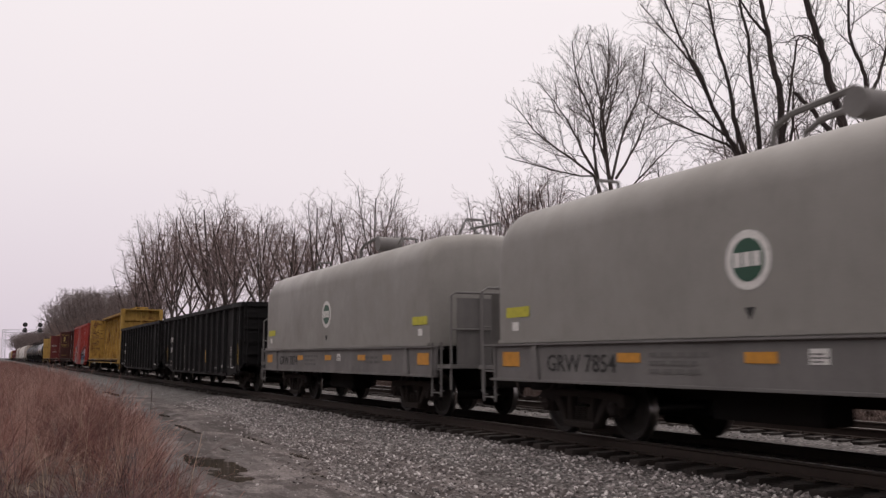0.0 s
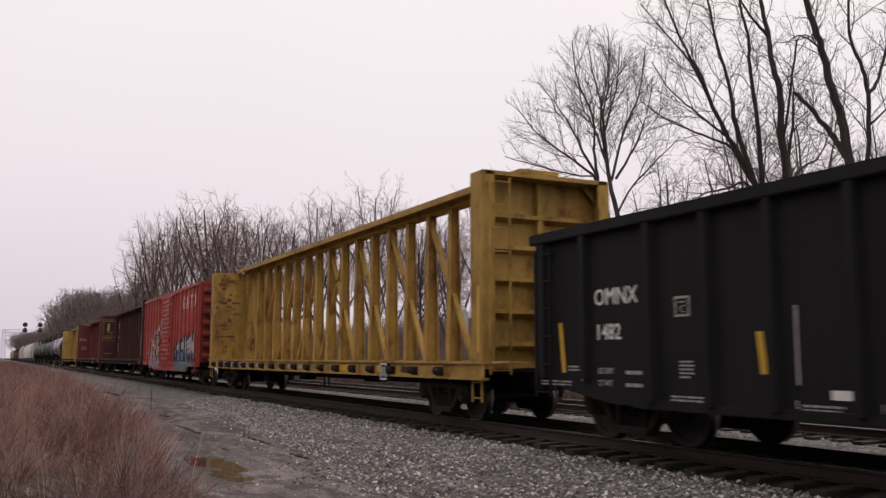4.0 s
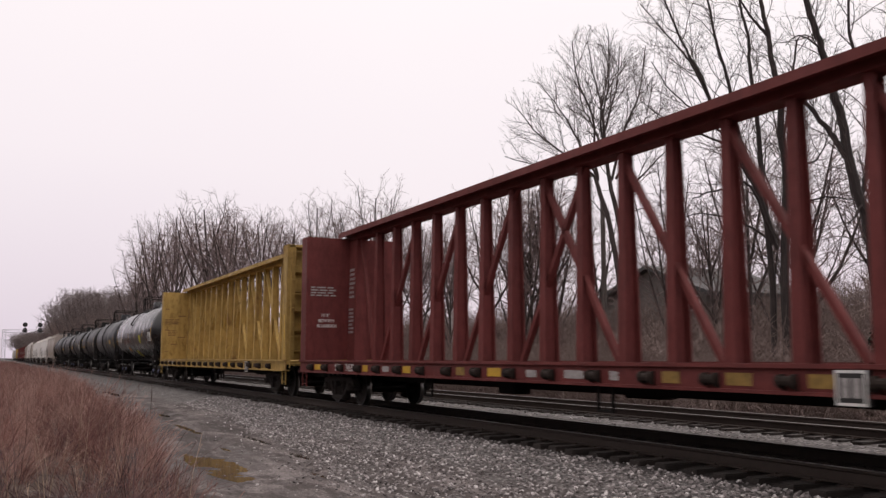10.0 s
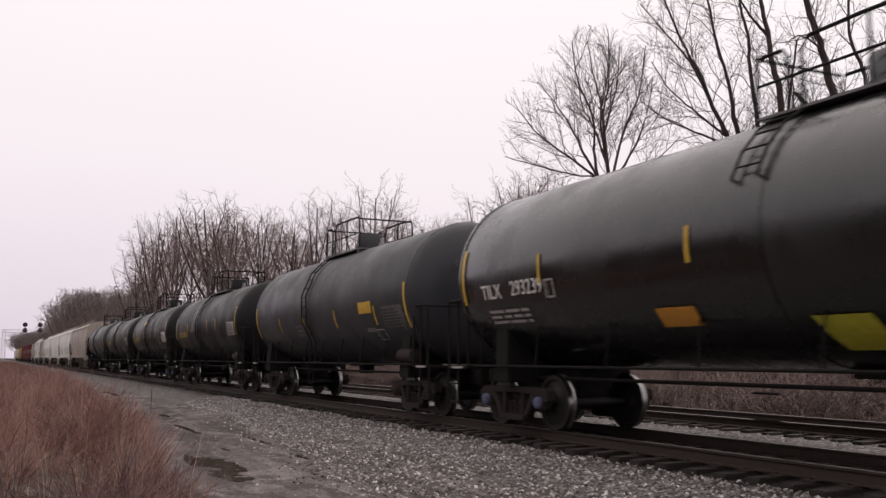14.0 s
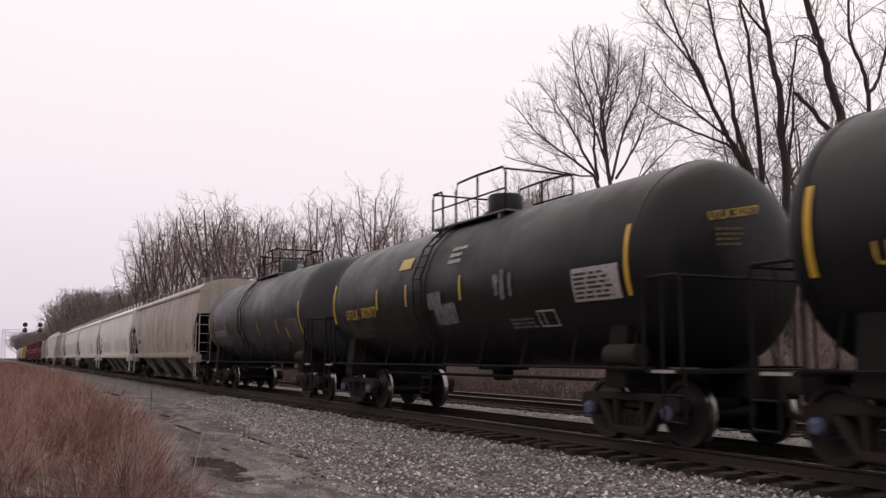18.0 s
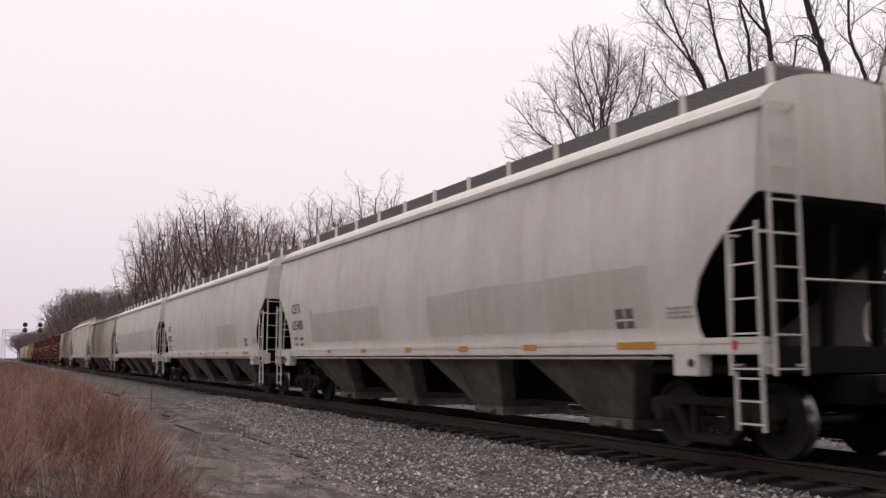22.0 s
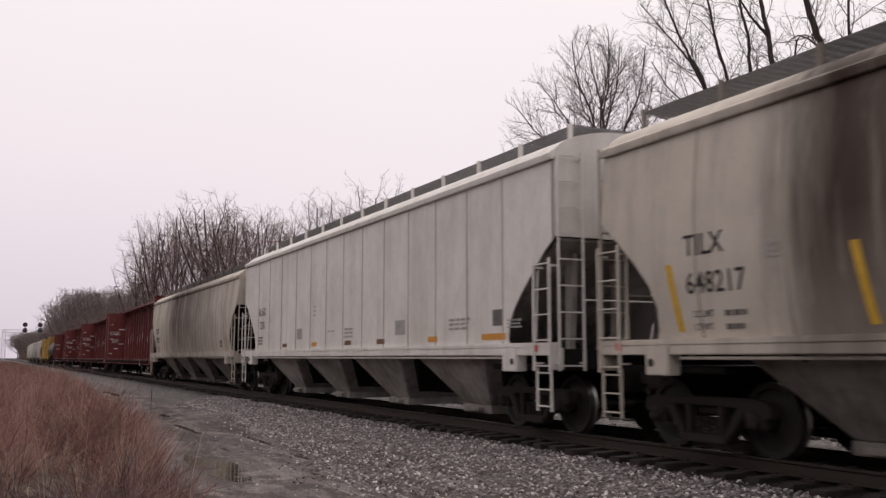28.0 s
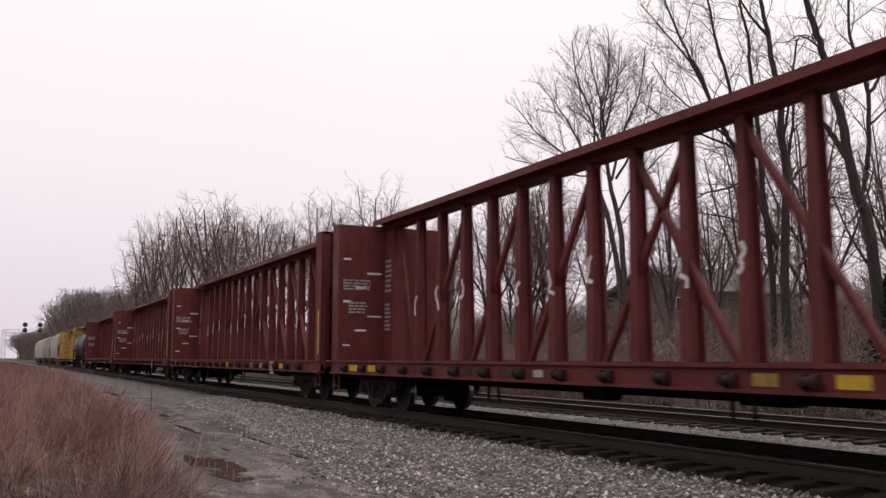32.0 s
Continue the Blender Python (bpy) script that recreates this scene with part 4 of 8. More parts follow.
    for k in range(2):
        lettering(("LD LMT", "LT WT")[k], 0.085, M_OFFWHITE, car, -6.50, -w - 0.006, 0.98 - 0.17 * k, 0.9)
        if number == "528":
            lettering(("217200", "68800")[k], 0.085, M_OFFWHITE, car, -5.89 + 0.06 * k, -w - 0.006, 0.98 - 0.17 * k, 0.95)
        else:
            print_on(car, 0.4, 0.09, M_OFFWHITE, 1, -5.87, -w - 0.006, 0.98 - 0.17 * k, 8 + k)
    load_box = piece("stencil_box", ring_mark(0.28, 0.26, 0.03, M_OFFWHITE), car, (-4.84, -w - 0.006, 1.72))
    piece("small_print", bars_mesh(0.13, 0.04, M_OFFWHITE, 1, 31), load_box, (0.08, -0.001, 0.175))
    piece("lettering", word_mesh("C", 0.09, M_OFFWHITE, 0.95), load_box, (0.10, -0.001, 0.055))
    print_on(car, 0.28, 0.24, M_OFFWHITE, 5, -4.77, -w - 0.006, 0.95, 21)
    patch(car, 0.27, 0.10, M_WHITE, -2.46, -w - 0.006, 0.77, "stencil", "white stencil block")
    print_on(car, 0.30, 0.10, M_OFFWHITE, 2, -7.25, -w - 0.006, 1.01, 24)
    for x in (-6.92, -2.92, -1.86, -0.76):
        patch(car, 0.02, 0.09, M_OFFWHITE, x, -w - 0.006, 0.66 if x > -5 else 0.86, "stencil")
    for k in range(2):
        print_on(car, 0.22, 0.36, M_OFFWHITE, 4, 6.16 + 0.32 * k, -w - 0.006, 1.28, 3 + k)
    box_at = piece("stencil_box", ring_mark(0.48, 0.34, 0.03, M_WHITE), car, (6.24, -w - 0.006, 0.83), "white framed stencil box")
    piece("small_print", plate_mesh(0.02, 0.20, M_WHITE), box_at, (0.26, -0.001, 0.11))
    piece("small_print", plate_mesh(0.42, 0.02, M_WHITE), box_at, (0.03, -0.001, 0.10))
    piece("small_print", bars_mesh(0.13, 0.07, M_OFFWHITE, 2, 4), box_at, (0.07, -0.001, 0.2))
    patch(car, 0.28, 0.10, M_WHITE, 4.82, -w - 0.006, 0.83, "stencil", "white stencil block")
    patch(car, 0.22, 0.07, M_GREYTXT, 5.78, -w - 0.006, 0.83, "stencil")
    for x, z, long in ((-2.84, 0.64, 0.55), (-1.78, 0.64, 0.62), (-0.68, 0.64, 0.36), (3.61, 0.76, 0.5), (-8.02, 0.79, 0.9), (-4.95, 0.66, 0.64)):
        print_on(car, long, 0.09, M_OFFWHITE, 2, x, -w - 0.006, z, int(x * 10))
    for x in (-6.35, 6.35):
        add_truck(car, x)
    add_couplers(car, half, 8.85)
    return add_car(car, s)


# ---- centre-beam lumber cars ----
def blot_mesh(w, h, material, seed, thick=0.004, wave=1.0):
    """A patch with an uneven outline, cut into columns."""
    n, s = max(6, int(w / 0.12)), Shape()
    def lo(i): return h * (0.06 + 0.07 * wave * noise.noise((i * 0.45, seed, 0.5))) + (0.05 * h if i in (0, n) else 0)
    def hi(i): return h * (0.92 + 0.10 * wave * noise.noise((i * 0.12, seed, 7.5)) + 0.03 * wave * noise.noise((i * 2.1, seed, 3.0))) - (0.05 * h if i in (0, n) else 0)
    rows = 6
    vs = [(w * i / n + 0.04 * noise.noise((i, k, seed)), -thick, lo(i) + (hi(i) - lo(i)) * k / rows) for i in range(n + 1) for k in range(rows + 1)]
    s.add(vs, [(i * (rows + 1) + k, (i + 1) * (rows + 1) + k, (i + 1) * (rows + 1) + k + 1, i * (rows + 1) + k + 1) for i in range(n) for k in range(rows)])
    return s.mesh("blot", material, fix=False)


def centerbeam(s, look_of, material, words=(), warning=False, tags=False, group="", black_sill=False, strips=9, upright=""):
    car = thing("centerbeam_car", look_of, "railway car", group)
    half, w = 11.62, 1.42
    for sy in (-1, 1):
        part("deck", Shape().prism([(sy * 0.20, 1.02), (sy * 0.20, 1.13), (sy * (w - 0.03), 1.09), (sy * (w - 0.03), 1.0)], -half, half, "x"), material, car)
        lip = [(w - 0.03, 0.84), (w - 0.12, 0.84), (w - 0.12, 0.80), (w + 0.05, 0.80), (w + 0.05, 0.84), (w, 0.84), (w, 1.09), (w + 0.05, 1.09), (w + 0.05, 1.14), (w - 0.12, 1.14), (w - 0.12, 1.10), (w - 0.03, 1.10)]
        part("side_sill", Shape().prism([(sy * a, b) for a, b in lip], -half, half, "x"), material, car)
    part("center_sill", Shape().box(-half - 0.25, half + 0.25, -0.3, 0.3, 0.62, 1.02).box(-half, half, -1.2, 1.2, 0.93, 1.0).box(-1.2, -0.6, -0.85, -0.5, 0.55, 0.8).box(0.8, 1.8, 0.5, 0.85, 0.52, 0.85), M_UNDER, car, bevel=0.02)
    for x in (-3.4, 2.6):
        hang = Shape().prism([(x - 0.02, 0.82), (x - 0.02, 0.42), (x + 0.37, 0.42), (x + 0.37, 0.82), (x + 0.33, 0.82), (x + 0.33, 0.46), (x + 0.02, 0.46), (x + 0.02, 0.82)], -1.34, -1.30)
        part("step", hang, M_UNDER, car)
    lip = [(0.12, 4.58), (0.17, 4.58), (0.17, 4.72), (0.40, 4.72), (0.40, 4.66), (0.43, 4.66), (0.43, 4.80)]
    part("top_chord", Shape().prism(lip + [(-a, b) for a, b in lip[::-1]], -half + 0.3, half - 0.3, "x"), material, car)
    # tapered I-shaped posts
    sect = [(-0.08, -1), (0.08, -1), (0.08, -0.84), (0.012, -0.84), (0.012, 0.84), (0.08, 0.84), (0.08, 1), (-0.08, 1), (-0.08, 0.84), (-0.012, 0.84), (-0.012, -0.84), (-0.08, -0.84)]
    ps = Shape().add([(a * 1.25, b * 0.16, 1.10) for a, b in sect] + [(a, b * 0.10, 4.60) for a, b in sect], [tuple(range(12)), tuple(range(12, 24))[::-1]] + [(i, 12 + i, 12 + (i + 1) % 12, (i + 1) % 12) for i in range(12)])
    post = ps.mesh("post", material)
    for i in range(-8, 8):
        piece("post", post, car, (0.45 + 1.2 * i, 0, 0))
    for sx in (-1, 1):
        for k in range(4):
            b = Shape().bar((sx * (8.75 - 2.4 * k) - 0.15, 0, 1.12), (sx * (6.5 - 2.4 * k) - 0.15, 0, 4.58), 0.11, 0.10)
            part("brace", b, material, car)
        part("brace", Shape().bar((sx * 10.5, 0, 4.58), (sx * 9.35 - 0.15, 0, 1.12), 0.09, 0.09), material, car)
        xi, xo = sx * (half - 0.48), sx * half
        bulkhead = part("bulkhead", Shape().box(*sorted((xi, xi + sx * 0.03)), -w, w, 1.14, 4.64), material, car, bevel=0.006)
        for sy in (-1, 1):
            lip = [(xi + sx * 0.03, w - 0.06), (xo - sx * 0.05, w - 0.06), (xo - sx * 0.05, w - 0.26), (xo, w - 0.26), (xo, w), (xi + sx * 0.03, w)]
            part("edge_post", Shape().prism([(a, sy * b) for a, b in lip], 1.14, 4.64, "z"), material, bulkhead, bevel=0.008)
        part("top_rail", Shape().box(*sorted((xi + sx * 0.03, xo)), -w + 0.06, w - 0.06, 4.56, 4.64), material, bulkhead)
        for z in (1.45, 2.05, 2.65, 3.25, 3.85):
            part("bulkhead_rib", Shape().prism([(xi + sx * 0.03, z - 0.10), (xi + sx * 0.22, z - 0.03), (xi + sx * 0.22, z + 0.05), (xi + sx * 0.03, z + 0.05)], -w + 0.06, w - 0.06, "y"), material, bulkhead)
        part("bulkhead_rib", Shape().box(*sorted((xi + sx * 0.03, xi + sx * 0.2)), -0.06, 0.06, 1.14, 4.56), material, bulkhead)
        for sy in (-1, 1):
            gus = Shape()
            gus.add([(xi + sx * 0.18, sy * (w - 0.06), 4.56), (xi + sx * 0.18, sy * (w - 0.45), 4.56), (xi + sx * 0.18, sy * (w - 0.06), 4.15),
                      (xi + sx * 0.20, sy * (w - 0.06), 4.56), (xi + sx * 0.20, sy * (w - 0.45), 4.56), (xi + sx * 0.20, sy * (w - 0.06), 4.15)], [(0, 1, 2), (5, 4, 3), (0, 3, 4, 1), (1, 4, 5, 2), (2, 5, 3, 0)])
            part("gusset", gus, material, bulkhead)
        panel = Shape().prism([(-0.19, 1.10), (0.19, 1.10), (0.13, 4.60), (-0.13, 4.60)], xi, xi - sx * 0.6, "x")
        part("end_panel", panel, material, car, bevel=0.008)
        ladder(car, sx * (half - 0.3) - 0.2, -w + 0.05, 0.40, 0.84, 0.36, material, rungs=2, name="step")
        ladder(car, xo + sx * 0.09, -w + 0.1, 0.9, 4.5, 0.42, material, axis="y", rungs=9, wall=xo - sx * 0.03)
    winch = Shape().lathe([(-0.10, 0.03), (-0.09, 0.055), (-0.065, 0.06), (-0.06, 0.04), (0.05, 0.04), (0.055, 0.06), (0.09, 0.055), (0.10, 0.03)], "x", 10, (0, 0.07, 0)).prism([(0.0, 0.06), (0.0, -0.08), (0.10, -0.05), (0.12, 0.0), (0.08, 0.05)], -0.075, -0.06, "x").prism([(0.0, 0.06), (0.0, -0.08), (0.10, -0.05), (0.12, 0.0), (0.08, 0.05)], 0.06, 0.075, "x")
    winch = Shape().add([(x * 1.25, y * 1.15, z * 1.35) for x, y, z in winch.v], winch.f).mesh("winch", M_WINCH)
    for i in range(18):
        x = -10.5 + 1.2 * i
        piece("winch", winch, car, pose(x, -w - 0.002, 0.95, 0, 0, 180))
        piece("winch", winch, car, (x, w + 0.002, 0.94))
    rnd = random.Random(int(-s))
    for i in range(17):
        x = -10.35 + 1.2 * i
        if any(abs(x + 0.3 - q) < 0.9 for _, q in words):
            continue
        if rnd.random() < strips / 17:
            patch(car, rnd.uniform(0.30, 0.62), 0.15, rnd.choice((M_YSTRIPE, M_YWORN, M_YWORN)), x + rnd.uniform(0.05, 0.2), -w - 0.004, 0.88)
        elif rnd.random() < 0.5:
            piece("stencil", blot_mesh(rnd.uniform(0.2, 0.55), 0.15, rnd.choice((M_OFFWHITE, M_OFFWHITE, M_RUSTY)), x * 1.7), car, (x + rnd.uniform(0.05, 0.3), -w - 0.004, 0.88), "scuffed block of worn paint")
    if black_sill:
        patch(car, 3.4, 0.24, M_BLACK, -9.75, -w - 0.003, 0.845, "painted_patch", "black painted stretch of the sill")
    patch(car, 0.1, 1.2, M_YSTRIPE, half - 0.22, -w - 0.004, 1.3)
    for i, ch in enumerate(upright):
        patch(car, 0.13, 0.19, M_OFFWHITE, half - 0.26, -w - 0.005, 4.25 - 0.24 * i, "stencil", "white stencil block")
    m_txt = M_WHITE if material is not M_BROWN else M_YTXT
    for text, x in words:
        lettering(text, 0.18, m_txt, car, x, -w - 0.006, 0.875, 0.95)
    plate = part("data_plate", Shape().box(6.95, 7.33, -w - 0.075, -w, 0.72, 1.08), M_BLACK, car, "small framed black data plate")
    piece("plate_frame", ring_mark(0.38, 0.36, 0.03, M_WHITE), plate, (6.95, -w - 0.078, 0.72), "white frame")
    for k in range(2):
        piece("plate_mark", plate_mesh(0.10, 0.20, M_OFFWHITE), plate, (7.02 + 0.14 * k, -w - 0.078, 0.80))
    m_print = M_BROWNTXT if material in (M_YELLOW, M_YELLOW2) else M_OFFWHITE
    # markings on the inner face of the rear bulkhead
    xi = -(half - 0.48) + 0.004

    def on_bulkhead(me, y, z, name, label=""):
        return piece(name, me, car, pose(xi, y, z, 0, 0, 90), label)

    if warning:
        f = Shape()
        for a, b, c, d in ((0, 0.92, 0, 0.025), (0, 0.92, 1.75, 1.775), (0, 0.025, 0.025, 1.75), (0.895, 0.92, 0.025, 1.75)):
            f.box(a, b, -0.003, 0, c, d)
        on_bulkhead(f.mesh("sign_border", M_YWORN), -1.36, 2.58, "sign_border")
        on_bulkhead(word_mesh("WARNING", 0.13, M_YWORN, 1.0), -1.28, 4.14, "lettering", "yellow stencilled warning")
        sign = Shape()
        for k in range(4):
            sign.add([(0.30 + 0.012 * k + a * 0.95, -0.003, 3.42 + 0.155 * k + b) for a, b in ((0.06, 0), (0.26, -0.03), (0.245, 0.105), (0.035, 0.125))], [(0, 1, 2, 3)])
        sign.box(0.38, 0.76, -0.003, 0, 3.28, 3.31).box(0.46, 0.80, -0.003, 0, 3.20, 3.225)
        on_bulkhead(sign.mesh("pictogram", M_STRAW), -1.42, 0.0, "pictogram", "yellow pictogram of a tipping load")
        on_bulkhead(bars_mesh(0.78, 0.34, M_YWORN, 3, 3), -1.30, 2.72, "small_print")
        on_bulkhead(bars_mesh(0.7, 0.12, M_YWORN, 1, 5), -1.28, 1.5, "small_print")
    else:
        if material is M_OXIDE:
            for k, text in enumerate(("73'-0\"", "BETWEEN", "BULKHEADS")):
                on_bulkhead(word_mesh(text, 0.09, M_WHITE, 0.85), (-0.98, -1.06, -1.10)[k], 2.36 - 0.15 * k, "lettering", "small white stencilled words")
        else:
            on_bulkhead(bars_mesh(0.55, 0.32, m_print, 4, int(-s)), -1.15, 2.35, "small_print")
        on_bulkhead(bars_mesh(0.85, 0.3, m_print, 4, int(-s) + 1), -1.3, 2.95, "small_print")
        if tags or material is M_YELLOW2:
            for k in range(7):
                on_bulkhead(blot_mesh(0.2 + 0.1 * (k % 3), 0.05 + 0.02 * (k % 2), M_WHITE if tags else M_BROWNTXT, k + 0.3), -1.3 + 0.33 * (k % 3), 1.5 + 0.37 * k, "paint_scuff", "scratched paint")
    if material is M_YELLOW:
        scrape = random.Random(12)
        for k in range(34):
            on_bulkhead(blot_mesh(scrape.uniform(0.06, 0.3), scrape.uniform(0.03, 0.16), scrape.choice((M_BROWNTXT, M_SCRAPE, M_SCRAPE)), k * 1.3), scrape.uniform(-1.36, -0.5), scrape.uniform(1.3, 4.3), "rust_scrape", "brown rusty scrape")
    x_end = -(half - 0.48)
    for k, (z, h) in enumerate(((1.75, 0.5), (2.75, 0.26), (3.6, 0.55)) if warning else ((1.9, 0.75), (2.9, 0.9))):
        slope = (0.19 - (z - 1.1) * 0.018) + 0.008
        me = plate_mesh(0.26, h, M_WHITE) if warning else bars_mesh(0.42, h, m_print, 7, k)
        piece("placard" if warning else "small_print", me, car, pose(x_end + (0.28 if warning else 0.1), -slope, z, -1.02, 0, 0), "white paper placard" if warning else "")
    if tags:
        for i in (0, 1, 2, 4, 5, 6, 8, 9, 11, 12, 13, 15):
            k, g = random.Random(i * 7 + int(-s)), Shape()
            z = 2.2 + 0.13 * (i % 4)
            pts = [(k.uniform(-0.11, 0.11), z + 0.12 * j + k.uniform(-0.04, 0.04)) for j in range(5)]
            for (x0, z0), (x1, z1) in zip(pts, pts[1:]):
                g.bar((x0, 0, z0), (x1, 0, z1), 0.003, 0.07)
            yy = 0.16 - (z - 1.1) * 0.018 + 0.006
            piece("graffiti", g.mesh("graffiti", M_WHITE), car, (-9.15 + 1.2 * i, -yy, 0), "white sprayed tag")
    for x in (-9.3, 9.3):
        add_truck(car, x)
    add_couplers(car, half, 12.27)
    return add_car(car, s)


# ---- the boxcar ----
def boxcar(s, group=""):
    car = thing("boxcar", "red ribbed boxcar with sliding door and spray-painted graffiti", "railway car", group)
    half, rear, w, z0, z1 = 7.75, 8.25, 1.46, 0.80, 4.40
    RIBS = (-8.12, -7.64, -6.72, -5.77, -4.8, -3.85, -2.9, 1.9, 2.55, 3.55, 4.5, 5.5, 6.4, 7.1, 7.64)
    for sy in (-1, 1):
        part("side_wall", Shape().box(-rear, half, *sorted((sy * (w - 0.04), sy * w)), z0, z1), M_REDBOX, car)
    for sx, xe in ((-1, rear), (1, half)):
        part("end_wall", Shape().box(*sorted((sx * (xe - 0.04), sx * xe)), -w + 0.04, w - 0.04, z0 + 0.2, z1), M_REDEND, car)
    part("floor", Shape().box(-rear + 0.04, half - 0.04, -w + 0.04, w - 0.04, 0.98, 1.06), M_UNDER, car)
    roof = Shape().prism([(-w - 0.03, z1), (-w - 0.03, z1 + 0.07), (0, z1 + 0.17), (w + 0.03, z1 + 0.07), (w + 0.03, z1)], -rear - 0.02, half + 0.02, "x")
    for i in range(16):
        x = -rear + 0.4 + i * 1.0
        for sy in (-1, 1):
            roof.bar((x, sy * (w - 0.05), z1 + 0.075), (x, 0, z1 + 0.175), 0.07, 0.03)
    part("roof", roof, M_REDBOX, car)
    eave = Shape()
    for sy in (-1, 1):
        eave.box(-rear, half, *sorted((sy * w, sy * (w + 0.07))), z1 - 0.09, z1)
        eave.box(-rear, half, *sorted((sy * w, sy * (w + 0.05))), z0, z0 + 0.16)
    eave.prism([(-4.6, z0), (-4.3, z0 - 0.24), (5.2, z0 - 0.24), (5.5, z0)], -w - 0.05, -w)
    part("side_sill", eave, M_REDBOX, car, bevel=0.01)
    rib = Shape().prism([(-0.05, 0), (-0.035, -0.06), (0.035, -0.06), (0.05, 0)], z0 + 0.16, z1 - 0.09, "z").mesh("rib", M_REDBOX)
    for x in RIBS:
        piece("rib", rib, car, (x, -w, 0))
        piece("rib", rib, car, pose(x, w, 0, 0, 0, 180))
    door = part("door", Shape().box(-2.05, 1.05, -w - 0.07, -w - 0.03, z0 + 0.12, z1 - 0.10), M_REDBOX, car, "red corrugated sliding door")
    corrugation = Shape().prism([(-0.07, -0.06), (-0.105, -0.035), (-0.105, 0.035), (-0.07, 0.06)], -1.92, 0.92, "x").mesh("corrugation", M_REDBOX)
    for k in range(15):
        piece("corrugation", corrugation, door, (0, -w, z0 + 0.32 + 0.22 * k))
    track = Shape().box(-2.0, 2.0, -w - 0.10, -w, z1 - 0.16, z1 - 0.09).box(-2.4, 2.4, -w - 0.11, -w, z0 + 0.06, z0 + 0.12)
    for x in (-2.3, 1.1):
        track.box(x, x + 0.09, -w - 0.06, -w, z0 + 0.14, z1 - 0.16)
    part("door_track", track, M_REDBOX, car)
    bars = Shape()
    for x in (-1.9, 0.8):
        bars.tube([(x, -w - 0.13, z0 + 0.2), (x, -w - 0.13, z1 - 0.25)], 0.018, 6)
        for z in (z0 + 0.3, 2.1, 3.4, z1 - 0.35):
            bars.box(x - 0.05, x + 0.05, -w - 0.14, -w - 0.06, z - 0.04, z + 0.04)
    bars.box(-2.0, -1.75, -w - 0.17, -w - 0.13, 2.0, 2.05)
    part("lock_rod", bars, M_REDBOX, door)
    for sx, xe in ((-1, rear), (1, half)):
        for k in range(7):
            z = 1.25 + 0.47 * k
            e = Shape().prism([(sx * xe, z - 0.17), (sx * (xe + 0.10), z - 0.06), (sx * (xe + 0.10), z + 0.06), (sx * xe, z + 0.17)], -w + 0.14, w - 0.14, "y")
            part("end_corrugation", e, M_REDEND, car, bevel=0.02, smooth=True)
    ladder(car, half - 0.48, -w - 0.11, 0.55, 2.1, 0.4, M_REDBOX, rungs=5, wall=-w)
    part("underframe", Shape().box(-rear - 0.3, half + 0.6, -0.35, 0.35, 0.62, 0.84).box(-rear + 0.1, half - 0.1, -1.3, 1.3, 0.84, 0.98).box(-1.0, 0.6, -1.1, -0.5, 0.4, 0.84), M_UNDER, car, bevel=0.02)
    y = -w - 0.008
    for t, x in (("G", 3.72), ("A", 4.6), ("T", 5.62), ("X", 6.5)):
        lettering(t, 0.56, M_WHITE, car, x - 0.02, y, 3.47, 1.0)
    for t, x, z in (("WR", -7.32, 2.33), ("WK", -6.5, 2.38), ("14", -7.2, 1.84), ("35", -6.42, 1.89)):
        lettering(t, 0.26, M_OFFWHITE, car, x, y, z, 0.9)
    print_on(car, 1.1, 0.35, M_OFFWHITE, 2, -7.3, y, 1.2, 3)
    print_on(car, 0.7, 0.5, M_OFFWHITE, 4, 2.3, y, 1.5, 5)
    patch(car, 0.08, 0.9, M_YSTRIPE, -7.42, y, 1.25)
    patch(car, 0.22, 0.12, M_WHITE, -1.72, -w - 0.112, 2.78, "stencil")
    print_on(car, 0.9, 0.3, M_OFFWHITE, 3, -1.80, -w - 0.112, 2.95, 4)
    print_on(car, 0.5, 0.3, M_OFFWHITE, 3, -1.80, -w - 0.112, 2.35, 6)
    for x, z, wd, h in ((0.45, 1.24, 0.45, 0.07), (-1.7, 0.97, 0.9, 0.05), (-0.5, 0.98, 0.6, 0.04), (-1.4, 1.42, 0.5, 0.1), (-0.6, 1.30, 0.35, 0.14), (-1.75, 1.9, 0.2, 0.2), (0.2, 1.7, 0.3, 0.06)):
        piece("paint_scuff", blot_mesh(wd, h, M_BROWN, x * 3), car, (x, -w - 0.108, z), "dark rusty scuff")

    def surface(x, z):
        """How far the side stands out at this place: sheet, ribs and sill."""
        d = min(abs(x - r) for r in RIBS)
        out = 0.0 if z < z0 + 0.16 else max(0.0, min(0.06, (0.05 - d) / 0.015 * 0.06))
        return max(out, 0.05 if z < z0 + 0.17 else 0.0)

    def spray(corners, m, lift, label="sprayed graffiti"):
        """Four corners (x, z) from the lower left round, laid on to the side's relief."""
        a, b, c, d = corners
        nx, nz, g = max(2, int(abs(b[0] - a[0]) / 0.04) + 1), max(2, int(abs(d[1] - a[1]) / 0.12) + 1), Shape()
        pts = []
        for i in range(nz + 1):
            for j in range(nx + 1):
                u, t = j / nx, i / nz
                x = (a[0] * (1 - u) + b[0] * u) * (1 - t) + (d[0] * (1 - u) + c[0] * u) * t
                z = (a[1] * (1 - u) + b[1] * u) * (1 - t) + (d[1] * (1 - u) + c[1] * u) * t
                pts.append((x, -w - surface(x, z) - lift, z))
